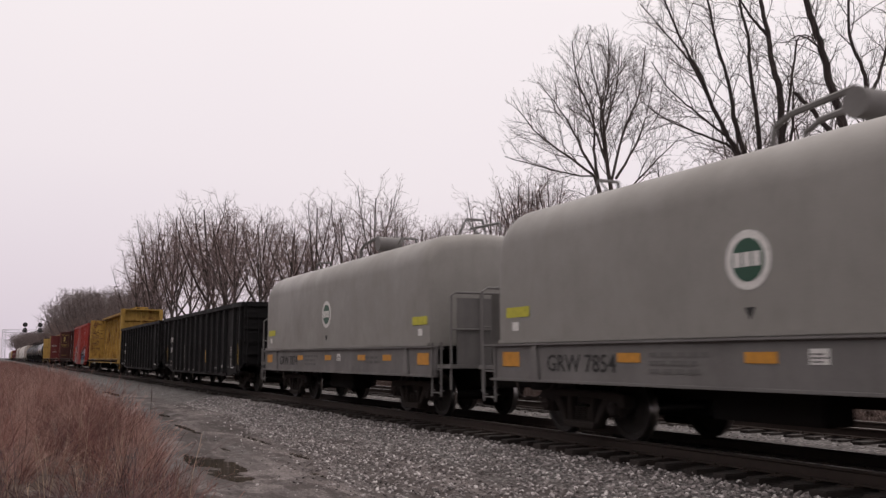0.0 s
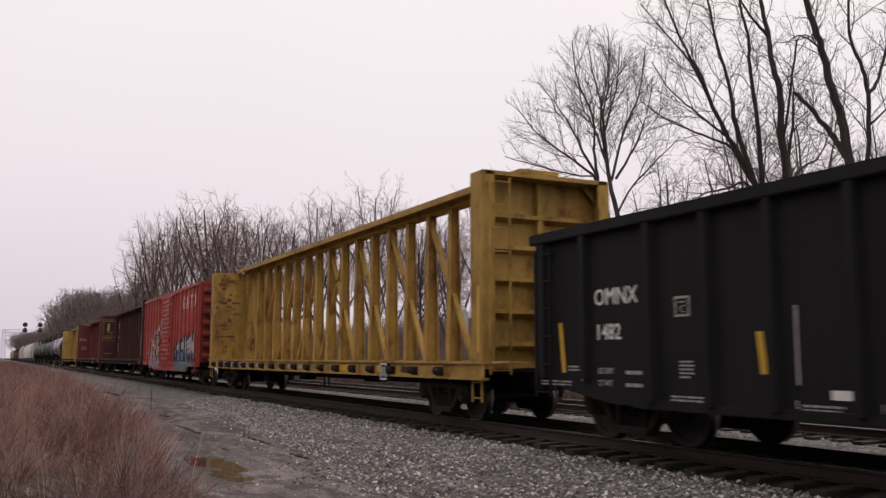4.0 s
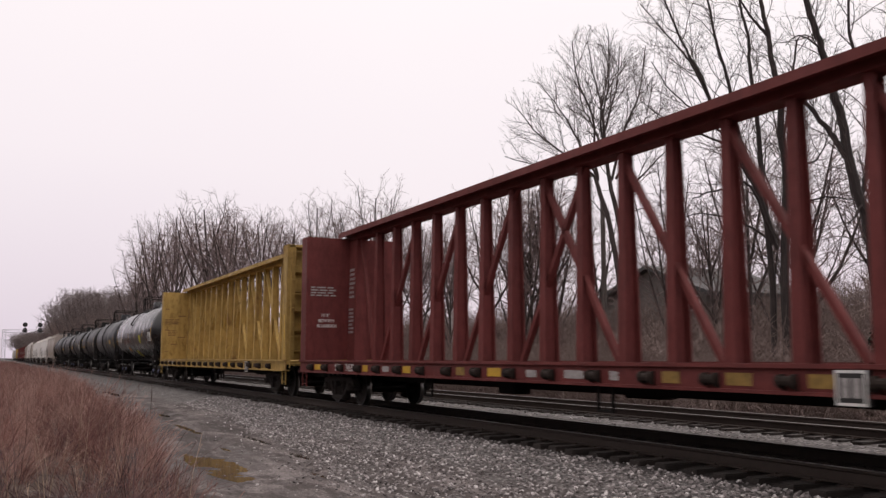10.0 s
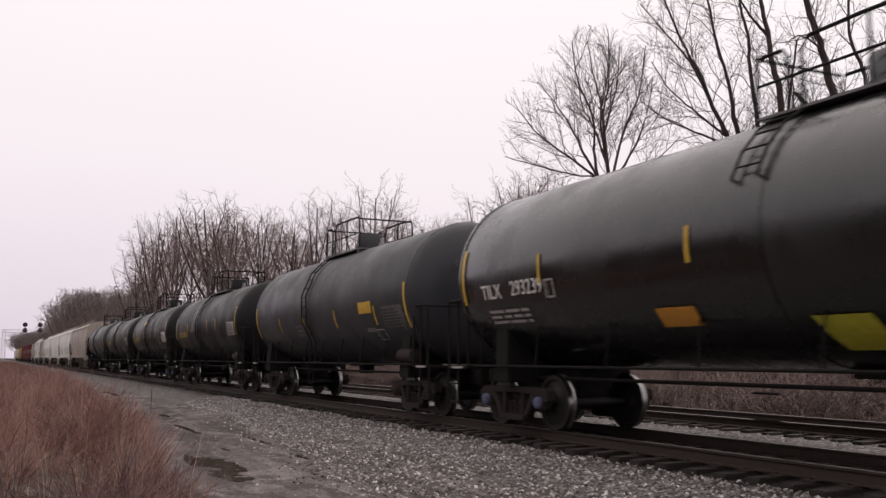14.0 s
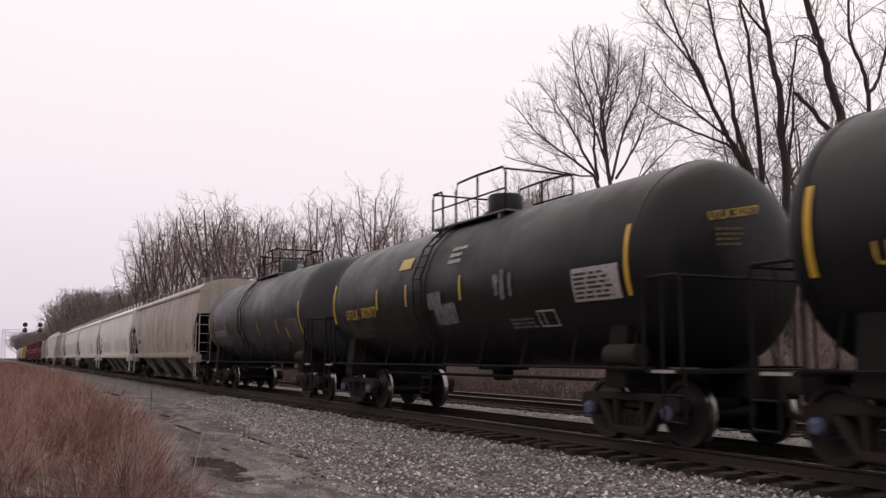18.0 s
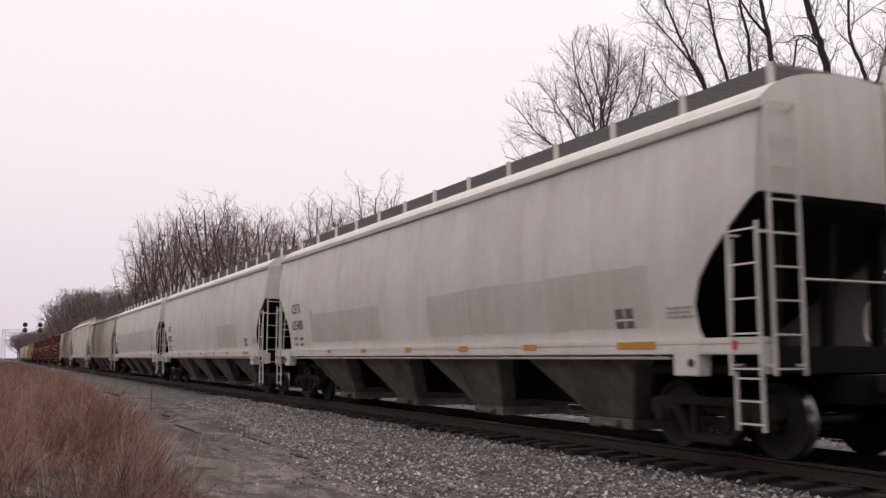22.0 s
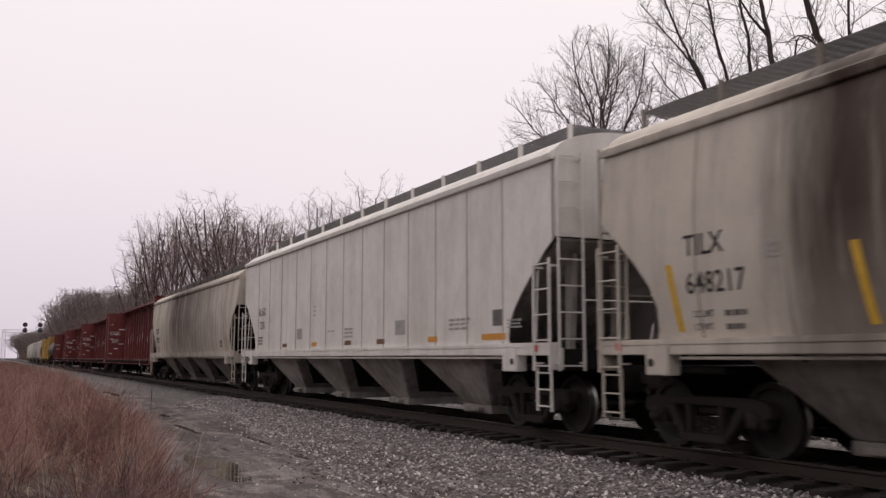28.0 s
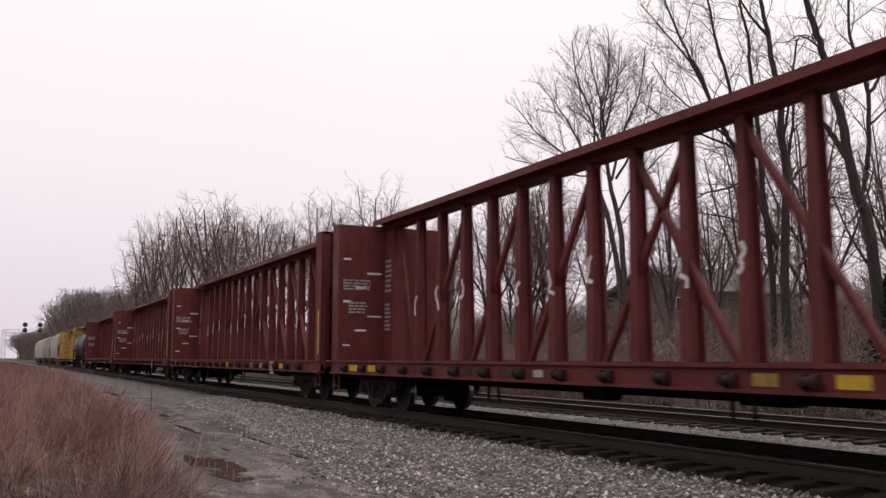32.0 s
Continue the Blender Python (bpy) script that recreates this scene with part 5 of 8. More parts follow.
        g.add(pts, [(i * (nx + 1) + j, i * (nx + 1) + j + 1, (i + 1) * (nx + 1) + j + 1, (i + 1) * (nx + 1) + j) for i in range(nz) for j in range(nx)])
        piece("graffiti", g.mesh("graffiti", m, fix=False), car, None, label)

    # block letters to the right of the door: black ground, pale tops, blue feet, teal band below
    tops = [(1.86, 1.65), (2.2, 1.9), (2.7, 1.95), (3.4, 2.1), (4.0, 2.05), (4.5, 2.3), (5.0, 2.1), (5.6, 2.25), (6.1, 2.2), (6.5, 2.42), (6.8, 2.0)]
    for (xa, za), (xb, zb) in zip(tops, tops[1:]):
        spray([(xa, 0.95), (xb, 0.95), (xb, zb), (xa, za)], M_SPRAYBLACK, 0.004)
        spray([(xa, 0.60), (xb, 0.60), (xb, 1.06), (xa, 1.04)] if xb < 5.3 else [(xa, 0.82), (xb, 0.82), (xb, 1.1), (xa, 1.06)], M_SPRAYTEAL, 0.007)
    for x0, x1, za, zb, lean in ((1.95, 2.12, 1.25, 1.60, 0), (2.27, 2.47, 1.10, 1.92, 0.02), (2.55, 3.0, 1.60, 1.86, 0.05), (3.18, 3.42, 1.10, 2.02, 0.06), (3.6, 4.02, 1.60, 1.95, 0.04), (4.14, 4.42, 1.6, 1.98, -0.02), (4.6, 4.84, 1.08, 2.14, -0.16),
                             (4.98, 5.32, 1.62, 2.0, 0.04), (5.36, 5.54, 1.25, 2.1, 0.12), (5.72, 5.96, 1.3, 2.16, -0.12), (6.03, 6.36, 1.58, 2.15, -0.03), (6.42, 6.62, 1.15, 2.3, -0.04), (6.66, 6.84, 1.42, 1.86, 0)):
        spray([(x0, za), (x1, za), (x1 + lean, zb), (x0 + lean, zb - 0.05)], M_SPRAYPALE, 0.010)
        if za < 1.35:
            spray([(x0, za), (x1, za), (x1 + lean * 0.3, 1.42), (x0 + lean * 0.3, 1.42)], M_SPRAYBLUE, 0.013)
    for x0, x1, za, zb in ((2.55, 3.0, 1.1, 1.36), (3.55, 4.1, 1.1, 1.46), (4.15, 4.5, 1.05, 1.4), (5.0, 5.3, 1.05, 1.3)):
        spray([(x0, za), (x1, za), (x1, zb), (x0 + 0.06, zb)], M_SPRAYBLUE, 0.010)
    spray([(6.02, 1.02), (6.4, 1.02), (6.4, 1.3), (6.02, 1.3)], M_SPRAYORANGE, 0.014)
    spray([(4.32, 1.2), (4.4, 1.2), (4.4, 1.55), (4.32, 1.55)], M_YSTRIPE, 0.015)
    # a dome-shaped piece to the left of the door: pale glow, purple crown, rounded letters, red and teal feet
    def dome(z, grow=0.0):
        """Left and right end of the piece at this height."""
        k = max(0.0, min(1.0, (z - 0.62) / 2.0))
        half_w = (2.02 + grow) * math.sqrt(max(0.03, 1 - (0.90 * k) ** 2.2)) - 0.55 * k
        return -3.92 - half_w, -3.92 + half_w

    def fill(za, zb, u0, u1, m, lift, grow=0.0, step=0.16):
        z = za
        while z < zb - 0.01:
            z2 = min(zb, z + step)
            (a, b), (c, d) = dome(z, grow), dome(z2, grow)
            spray([(a + (b - a) * u0, z), (a + (b - a) * u1, z), (c + (d - c) * u1, z2), (c + (d - c) * u0, z2)], m, lift)
            z = z2

    def stroke(pts, width, m, lift):
        """A sprayed line of even width."""
        for (x0, z0), (x1, z1) in zip(pts, pts[1:]):
            n = math.hypot(x1 - x0, z1 - z0) or 1.0
            ex, ez, nx, nz = (x1 - x0) / n * width * 0.35, (z1 - z0) / n * width * 0.35, -(z1 - z0) / n * width / 2, (x1 - x0) / n * width / 2
            quad = [(x0 - ex - nx, z0 - ez - nz), (x1 + ex - nx, z1 + ez - nz), (x1 + ex + nx, z1 + ez + nz), (x0 - ex + nx, z0 - ez + nz)]
            spray(quad, m, lift)

    for grow, lift in ((0.30, 0.0025), (0.16, 0.0035)):
        fill(0.95, 2.74 - (0.10 if grow < 0.2 else 0.0), 0.0, 1.0, M_SPRAYGLOW if grow > 0.2 else M_SPRAYHAZE, lift, grow)
    fill(1.35, 2.40, 0.02, 0.98, M_SPRAYPURPLE, 0.006)
    fill(2.10, 2.44, 0.10, 0.90, M_SPRAYBLACK, 0.0075)
    for k in range(8):
        fill(2.12, 2.42, 0.12 + 0.1 * k, 0.195 + 0.1 * k, M_SPRAYPURPLE, 0.009)
    # legs that run down between the red
    for k, (u0, u1) in enumerate(((0.01, 0.09), (0.17, 0.26), (0.36, 0.43), (0.52, 0.62), (0.70, 0.78), (0.90, 0.985))):
        fill(0.66, 1.45, u0, u1, (M_SPRAYTEALPALE, M_SPRAYTEAL)[k % 2], 0.008)
        fill(0.66, 1.45, u0 - 0.008, u0 + 0.006, M_SPRAYROSE, 0.0095)
        fill(0.66, 1.45, u1 - 0.006, u1 + 0.008, M_SPRAYROSE, 0.0095)
    S = [(-4.62, 2.02), (-4.95, 2.02), (-5.14, 1.84), (-4.98, 1.62), (-4.78, 1.45), (-4.95, 1.25), (-5.45, 1.12)]
    A = [(-4.50, 1.10), (-4.30, 1.65), (-4.02, 2.18), (-3.80, 1.72), (-3.72, 1.18)]
    BAR = [(-4.25, 1.50), (-3.82, 1.50)]
    P = [(-3.38, 1.12), (-3.36, 1.65), (-3.28, 2.16), (-2.95, 2.12), (-2.82, 1.85), (-2.98, 1.62), (-3.2, 1.56)]
    TAIL = [(-2.9, 1.56), (-2.62, 1.32), (-2.28, 1.10)]
    for k, letter in enumerate((S, A, BAR, P, TAIL)):
        wide = 0.24 if letter in (BAR, TAIL) else 0.33
        stroke(letter, wide + 0.11, M_SPRAYBLACK, 0.012 + 0.0004 * k)
        stroke(letter, wide + 0.05, M_SPRAYROSE, 0.0145 + 0.0004 * k)
        stroke(letter, wide - 0.03, M_SPRAYPINK, 0.017 + 0.0004 * k)
        stroke([(x, z + 0.03) for x, z in letter if z > 1.4], wide - 0.07, M_SPRAYPEACH, 0.0195 + 0.0004 * k)
    for pts in ([(-2.2, 1.95), (-2.62, 2.1)], [(-5.62, 1.0), (-5.3, 1.5)], [(-2.12, 1.0), (-2.5, 1.5)]):
        stroke(pts, 0.05, M_SPRAYPALE, 0.022)
    for x in (-2.42, -2.28, -2.14):
        stroke([(x, 2.1), (x + 0.07, 2.3), (x + 0.12, 2.12)], 0.04, M_SPRAYPALE, 0.022)
    for x, z, wd, h in ((-2.78, 2.62, 0.34, 0.14), (-2.62, 2.78, 0.22, 0.10), (-2.50, 2.55, 0.12, 0.20)):
        piece("sticker", blot_mesh(wd, h, M_WHITE, x * 5), car, (x, -w - 0.068, z), "torn white paper sticker")
    rnd = random.Random(77)
    for x0, zz, n in ((-6.75, 1.62, 9), (-6.7, 1.45, 8), (-2.95, 2.1, 5), (-5.7, 2.1, 4)):
        for i in range(n):
            x = x0 + 0.085 * i
            spray([(x, zz), (x + 0.03, zz), (x + 0.03 + rnd.uniform(-0.05, 0.05), zz + 0.16), (x + rnd.uniform(-0.05, 0.05), zz + 0.16)], M_SPRAYPALE, 0.012)
    for x in (-6.6, 6.6):
        add_truck(car, x)
    add_couplers(car, half, 8.95)
    return add_car(car, s)


# ---- tank cars ----
def tank_car(s, look_of, material, half, radius, zc, truck_x, mark="", number="", m_txt=None, cap="cap", rail_style="loop", placard="grey", strips=(), extras=(), group=""):
    car = thing("tank_car", look_of, "railway car", group)
    head = radius * (0.31 if material is M_TANKGREY else 0.37)
    prof = [(-half - head, 0.02)]
    for k in range(1, 10):
        a = radians(10 * k)
        prof.append((-half - head * math.cos(a), radius * math.sin(a)))
    prof += [(-half, radius), (-half / 2, radius), (-0.02, radius), (0.02, radius), (half / 2, radius), (half, radius)]
    prof += [(-a, r) for a, r in prof[:10][::-1]]
    prof = [(a, r) for k, (a, r) in enumerate(prof) if k == 0 or (a, r) != prof[k - 1]]
    part("tank_shell", Shape().lathe(prof, "x", 64, (0, 0, zc)), material, car, smooth=True)
    for x, wide in ((-half + 0.05, 0.03), (half - 0.05, 0.03), (-0.8, 0.25)):
        part("shell_band", Shape().lathe([(x - wide, radius), (x - wide, radius + 0.01), (x + wide, radius + 0.01), (x + wide, radius)], "x", 64, (0, 0, zc)), material, car, smooth=True)
    plat = half + head + 0.25
    for sx in (-1, 1):
        stub = Shape()
        stub.box(*sorted((sx * (half - 2.0), sx * (plat + 0.3))), -0.33, 0.33, 0.66, 1.0)
        stub.box(*sorted((sx * (truck_x - 0.25), sx * (truck_x + 0.25))), -1.3, 1.3, 0.78, 1.04)
        for sy in (-1, 1):
            stub.prism([(sy * 0.4, 1.0), (sy * 1.3, 1.0), (sy * (radius * 0.80), zc - radius * 0.58), (sy * radius * 0.5, zc - radius * 0.84)], *sorted((sx * (truck_x - 0.22), sx * (truck_x + 0.22))), "x")
        part("stub_sill", stub, M_UNDER, car, bevel=0.02)
    for sy in (-1, 1):
        run = Shape()
        run.tube([(-half - 0.2, sy * 1.36, 1.06), (half + 0.2, sy * 1.36, 1.06)], 0.022, 6)
        for x in np.linspace(-half + 0.3, half - 0.3, 9):
            run.tube([(x, sy * 1.36, 1.06), (x, sy * (radius * 0.80), zc - radius * 0.60)], 0.016, 5)
        part("side_handrail", run, M_UNDER, car)
    for sx in (-1, 1):
        p = Shape().box(*sorted((sx * (half + 0.1), sx * plat)), -1.42, 1.42, 1.0, 1.05)
        part("end_platform", p, M_UNDER, car)
        r = Shape()
        for sy in (-1, 1):
            y = sy * 1.40
            xa, xb = sx * (half + 0.05), sx * plat
            r.tube([(xa, y, 1.03), (xa, y, 2.18), (xa + sx * 0.08, y, 2.28), (xb - sx * 0.05, y, 2.28), (xb, y, 2.2), (xb, y, 1.03)], 0.026, 6)
            r.tube([((xa + xb) / 2, y, 0.35), ((xa + xb) / 2, y, 2.28)], 0.022, 6)
            r.tube([((xa + xb) / 2 + sx * 0.42, y, 0.35), ((xa + xb) / 2 + sx * 0.42, y, 1.03)], 0.022, 6)
            for z in (0.38, 0.72):
                r.tube([((xa + xb) / 2, y, z), ((xa + xb) / 2 + sx * 0.42, y, z)], 0.018, 6)
        r.tube([(sx * plat, -1.40, 2.26), (sx * plat, 1.40, 2.26)], 0.022, 6)
        part("end_handrail", r, M_UNDER, car)
        patch(car, 0.45, 0.04, M_OFFWHITE, sx * (half + 0.45) - 0.22, -1.425, 1.005)
    lad = Shape()
    short = material is M_TANKGLOSS
    for x in (-1.0, -0.6):
        pts = [(x, -radius * math.cos(a) - 0.09 * math.cos(a), zc + (radius + 0.09) * math.sin(a)) for a in (radians(q) for q in ((22, 35, 50, 66) if short else (-38, -15, 10, 35, 55, 66)))]
        lad.tube(pts if short else [(x, -1.36, 0.5)] + pts, 0.02, 5)
        if short:
            lad.tube([(x, -radius * math.cos(radians(22)), zc + radius * math.sin(radians(22))), pts[0]], 0.02, 5)
    for q in range(7 if short else 0, 12):
        a = radians(-38 + 9.3 * q)
        y, z = -(radius + 0.09) * math.cos(a), zc + (radius + 0.09) * math.sin(a)
        lad.tube([(-1.0, y, z), (-0.6, y, z)], 0.014, 5)
    for z in (0.5, 0.8):
        lad.tube([(-1.0, -1.36, z), (-0.6, -1.36, z)], 0.016, 5)
    part("ladder", lad, M_UNDER, car)
    top = zc + radius
    walk_z = top - 0.10
    wl, wr = (1.75, 1.5) if rail_style == "wide" else (1.35, 1.35)
    deck = Shape().box(-wl, wr, -0.78, 0.78, walk_z, walk_z + 0.035)
    for x in (-1.2, 1.2):
        deck.box(x - 0.04, x + 0.04, -0.76, 0.76, walk_z - 0.22, walk_z)
    part("top_walkway", deck, M_GRATE, car)
    hi = walk_z + 0.86
    for sy in (-1, 1):
        y, rails = sy * 0.76, Shape()
        rails.tube([(-wl + 0.03, y, walk_z), (-wl + 0.03, y, hi - 0.16), (-wl + 0.12, y, hi - 0.06), (-wl + 0.45, y, hi - 0.06), (-wl + 0.53, y, hi - 0.16), (-wl + 0.53, y, walk_z)], 0.024, 6)
        rails.tube([(-0.6, y, walk_z), (-0.6, y, hi - 0.15), (-0.50, y, hi), (0.3, y, hi + 0.02), (wr - 0.13, y, hi), (wr - 0.03, y, hi - 0.12), (wr - 0.03, y, walk_z)], 0.024, 6)
        rails.tube([(0.35, y, walk_z), (0.35, y, hi)], 0.022, 6)
        rails.tube([(-wl + 0.03, y, hi - 0.42), (wr - 0.03, y, hi - 0.42)], 0.018, 6)
        part("top_handrail", rails, M_UNDER, car)
    for x in (-wl + 0.03, wr - 0.03):
        part("top_handrail", Shape().tube([(x, -0.76, hi - 0.05), (x, 0.76, hi - 0.05)], 0.022, 6), M_UNDER, car)
    dome = Shape().lathe([(top - 0.12, 0.42), (top + 0.10, 0.42), (top + 0.10, 0.36), (top + 0.42, 0.36), (top + 0.46, 0.33), (top + 0.47, 0.05)], "z", 28, (0.15, 0, 0))
    part("dome", dome, material, car, smooth=True)
    valve = Shape().lathe([(top - 0.03, 0.10), (top + 0.12, 0.10), (top + 0.12, 0.06), (top + 0.25, 0.06), (top + 0.27, 0.02)], "z", 14, (1.05, 0, 0))
    part("safety_valve", valve, M_GALV, car, smooth=True)
    outlet = Shape().lathe([(zc - radius - 0.30, 0.16), (zc - radius - 0.28, 0.20), (zc - radius + 0.1, 0.24)], "z", 18).box(-0.5, 0.5, -0.3, 0.3, zc - radius - 0.10, zc - radius + 0.06)
    outlet.tube([(-half + 1, -0.7, 0.86), (half - 1, -0.7, 0.86)], 0.03, 6)
    part("bottom_outlet", outlet, M_UNDER, car)
    part("brake_reservoir", Shape().lathe([(half - 1.0, 0.02), (half - 0.95, 0.16), (half - 0.25, 0.16), (half - 0.2, 0.02)], "x", 18, (0, -1.22, 1.24)).box(half - 0.75, half - 0.45, -1.3, -0.9, 1.0, 1.1), M_TRUCK, car, smooth=True)

    def mark_on(me, x, z, name, label=""):
        return piece(name, wrapped(me, x, z, radius, zc, 0.014), car, None, label)

    for sx in (-1, 1):
        mark_on(plate_mesh(0.09, 1.0, M_YSTRIPE, 10), sx * (half - 0.16) - 0.045, zc - (0.78 if material is M_TANKGREY else 0.5), "reflective_strip")
    for x in strips:
        mark_on(plate_mesh(0.07, 0.46, M_YSTRIPE, 5), x, zc - (0.66 if material is M_TANKGREY else 0.28), "reflective_strip")
    if mark:
        h, tx = 0.25, -5.22 if radius < 1.51 else -half + (1.0 if material is M_TANKGREY else 0.80)
        mark_on(word_mesh(mark, h, m_txt, 0.95), tx, zc - (0.62 if material is M_TANKGREY else 0.44), "lettering")
        mark_on(word_mesh(number, h, m_txt, 0.95), tx + 1.0, zc - (0.60 if material is M_TANKGREY else 0.42), "lettering")
        mark_on(bars_mesh(1.5, 0.30, M_YDIM if m_txt is M_YTXT else M_GREYTXT if material is M_TANKGREY else M_OFFWHITE, 3, int(-s)), tx + 0.12, zc - 0.86, "small_print")
        # the same marks on the round end
        xe = half + head * 0.86
        piece("lettering", word_mesh(mark + " " + number, 0.13, m_txt, 0.9), car, pose(xe + 0.05, -0.62, zc + (0.32 if radius > 1.55 else 0.5), 0, -10, 90))
        piece("small_print", bars_mesh(0.55, 0.28, M_YDIM if m_txt is M_YTXT else M_OFFWHITE, 4, 3), car, pose(xe + 0.07, -0.52, zc + (0.0 if radius > 1.55 else 0.16), 0, -4, 90))
    tone = {"grey": M_GREYPLATE if material is M_TANKGREY else M_OFFWHITE, "white": M_WHITE}[placard]
    mark_on(plate_mesh(1.15, 0.50, tone, 6), half - 1.50, zc - (0.74 if material is M_TANKGREY else 0.52), "placard", "pale data panel with small print")
    mark_on(bars_mesh(1.05, 0.42, M_BLACK, 6, 2, 0.008), half - 1.45, zc - (0.70 if material is M_TANKGREY else 0.48), "small_print")
    for kind, x, z, w, h in extras:
        z = z + zc
        m = {"y": M_YSTRIPE, "o": M_ORANGE, "w": M_OFFWHITE, "p": M_SCUFF, "t": M_GREYTXT, "l": M_LIME, "s": M_STRAW}[kind[0]]
        if kind.endswith("blot"):
            mark_on(blot_mesh(w, h, m, x * 3.7), x, z, "paint_scuff", "pale scuffed paint")
        elif kind.endswith("tag"):
            mark_on(word_mesh("KTA", h, m, 0.6), x, z, "graffiti", "white sprayed tag")
        elif kind.endswith("bars"):
            mark_on(bars_mesh(w, h, m, 3, int(x * 10)), x, z, "small_print")
        elif kind.endswith("box"):
            f = Shape()
            for a, b, c, d in ((0, w, 0, 0.03), (0, w, h - 0.03, h), (0, 0.03, 0.03, h - 0.03), (w - 0.03, w, 0.03, h - 0.03), (w * 0.3, w * 0.36, 0.03, h - 0.03)):
                f.add([(a, -0.004, c), (b, -0.004, c), (b, -0.004, d), (a, -0.004, d)], [(0, 1, 2, 3)])
            mark_on(f.mesh("stencil_box", m, fix=False), x, z, "stencil_box")
        else:
            mark_on(plate_mesh(w, h, m, 4, lean=-0.25 if kind.endswith("tilt") else 0.0), x, z, "painted_patch")
    for x in (-truck_x, truck_x):
        add_truck(car, x, cap)
    add_couplers(car, half, half + 1.52)
    return add_car(car, s)


# ---- covered hoppers ----
def hopper_car(s, look_of, material, mark, number, style="round", number_col=None, strips=(), patches=(), group="", chute=None):
    car = thing("hopper_car", look_of, "railway car", group)
    half, eave = 9.75, 4.12 if style == "round" else 4.36
    chute = chute or M_CHUTE

    def side_y(z):
        t = (z - 1.4) / (eave - 1.4)
        return (1.46 + 0.13 * math.sin(math.pi * min(1, max(0, t)) ** 0.9)) if style == "round" else 1.52

    def end_x(z):
        """How far the side sheet reaches at this height: cut away round the end ladder."""
        pts = [(1.36, 8.72), (1.55, 8.62), (1.85, 8.60), (2.15, 8.72), (2.45, 8.98), (2.75, 9.30), (3.02, 9.62), (3.10, half), (9, half)]
        if style != "round":
            pts = [(1.36, 8.35), (1.6, 8.30), (1.95, 8.45), (2.3, 8.80), (2.65, 9.20), (2.95, 9.55), (3.05, half), (9, half)]
        for (a, p), (b, q) in zip(pts, pts[1:]):
            if z <= b:
                return p + (q - p) * max(0, (z - a)) / (b - a)
        return half

    levels = [1.40, 1.55, 1.70, 1.85, 2.0, 2.15, 2.3, 2.45, 2.6, 2.75, 2.9, 3.02, 3.10, 3.3, 3.55, 3.8, eave - 0.1, eave]
    nx = 15
    for sy in (-1, 1):
        vs = []
        for z in levels:
            e = end_x(z)
            vs += [(-e + 2 * e * i / (nx - 1), sy * side_y(z), z) for i in range(nx)]
        fs = [(i * nx + j, i * nx + j + 1, (i + 1) * nx + j + 1, (i + 1) * nx + j) for i in range(len(levels) - 1) for j in range(nx - 1)]
        # outer and inner skin, joined round the edge
        edge_of = [j for j in range(nx)] + [i * nx + nx - 1 for i in range(1, len(levels))] + [(len(levels) - 1) * nx + j for j in range(nx - 2, -1, -1)] + [i * nx for i in range(len(levels) - 2, 0, -1)]
        m = len(vs)
        sheet = Shape().add(vs + [(x, y - sy * 0.03, z) for x, y, z in vs], fs + [tuple(q + m for q in f[::-1]) for f in fs] + [(a, b, b + m, a + m) for a, b in zip(edge_of, edge_of[1:] + edge_of[:1])])
        part("side_wall", sheet, material, car, smooth=True)
    for sx in (-1, 1):
        cap_pts = [(-side_y(z), z) for z in levels if z >= 3.1]
        yy = side_y(eave)
        cap_pts += [(-yy * math.cos(radians(a)), eave + 0.53 * math.sin(radians(a))) for a in range(15, 180, 15)]
        cap_pts += [(-y, z) for y, z in cap_pts[:len([z for z in levels if z >= 3.1])][::-1]]
        part("end_wall", Shape().prism(cap_pts, *sorted((sx * (half - 0.034), sx * (half + 0.002))), "x"), material, car)
    yy = side_y(eave)
    roof = Shape()
    arc = [(-yy * math.cos(radians(a)), eave + 0.53 * math.sin(radians(a))) for a in range(0, 181, 12)]
    roof.add([(x, y, z) for x in (-half, half) for y, z in arc], [(i, i + 1, len(arc) + i + 1, len(arc) + i) for i in range(len(arc) - 1)])
    part("roof", roof, material, car, smooth=True)
    rim = Shape()
    for sy in (-1, 1):
        rim.prism([(sy * (yy - 0.02), eave - 0.05), (sy * (yy + 0.06), eave - 0.05), (sy * (yy + 0.075), eave + 0.05), (sy * (yy + 0.02), eave + 0.10), (sy * (yy - 0.05), eave + 0.12)], -half - 0.03, half + 0.03, "x")
    part("eave_rail", rim, material, car, bevel=0.012)
    for sx in (-1, 1):
        w = 1.40
        slopes = Shape().add([(sx * (half - 0.05), -w, 3.08), (sx * (half - 0.05), w, 3.08), (sx * (half - 3.4), w, 1.2), (sx * (half - 3.4), -w, 1.2),
                    (sx * (half - 0.05), -w, 3.04), (sx * (half - 0.05), w, 3.04), (sx * (half - 3.4), w, 1.16), (sx * (half - 3.4), -w, 1.16)],
                   [(0, 1, 2, 3), (7, 6, 5, 4), (0, 4, 5, 1), (1, 5, 6, 2), (2, 6, 7, 3), (3, 7, 4, 0)])
        # round cars: the end recess's shade is painted as near-black sheet and struts
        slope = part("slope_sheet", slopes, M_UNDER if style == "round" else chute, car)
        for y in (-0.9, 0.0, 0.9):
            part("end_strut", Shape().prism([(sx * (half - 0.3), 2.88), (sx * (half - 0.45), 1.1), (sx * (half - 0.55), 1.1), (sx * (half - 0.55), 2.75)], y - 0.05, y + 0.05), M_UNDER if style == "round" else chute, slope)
    sill = Shape()
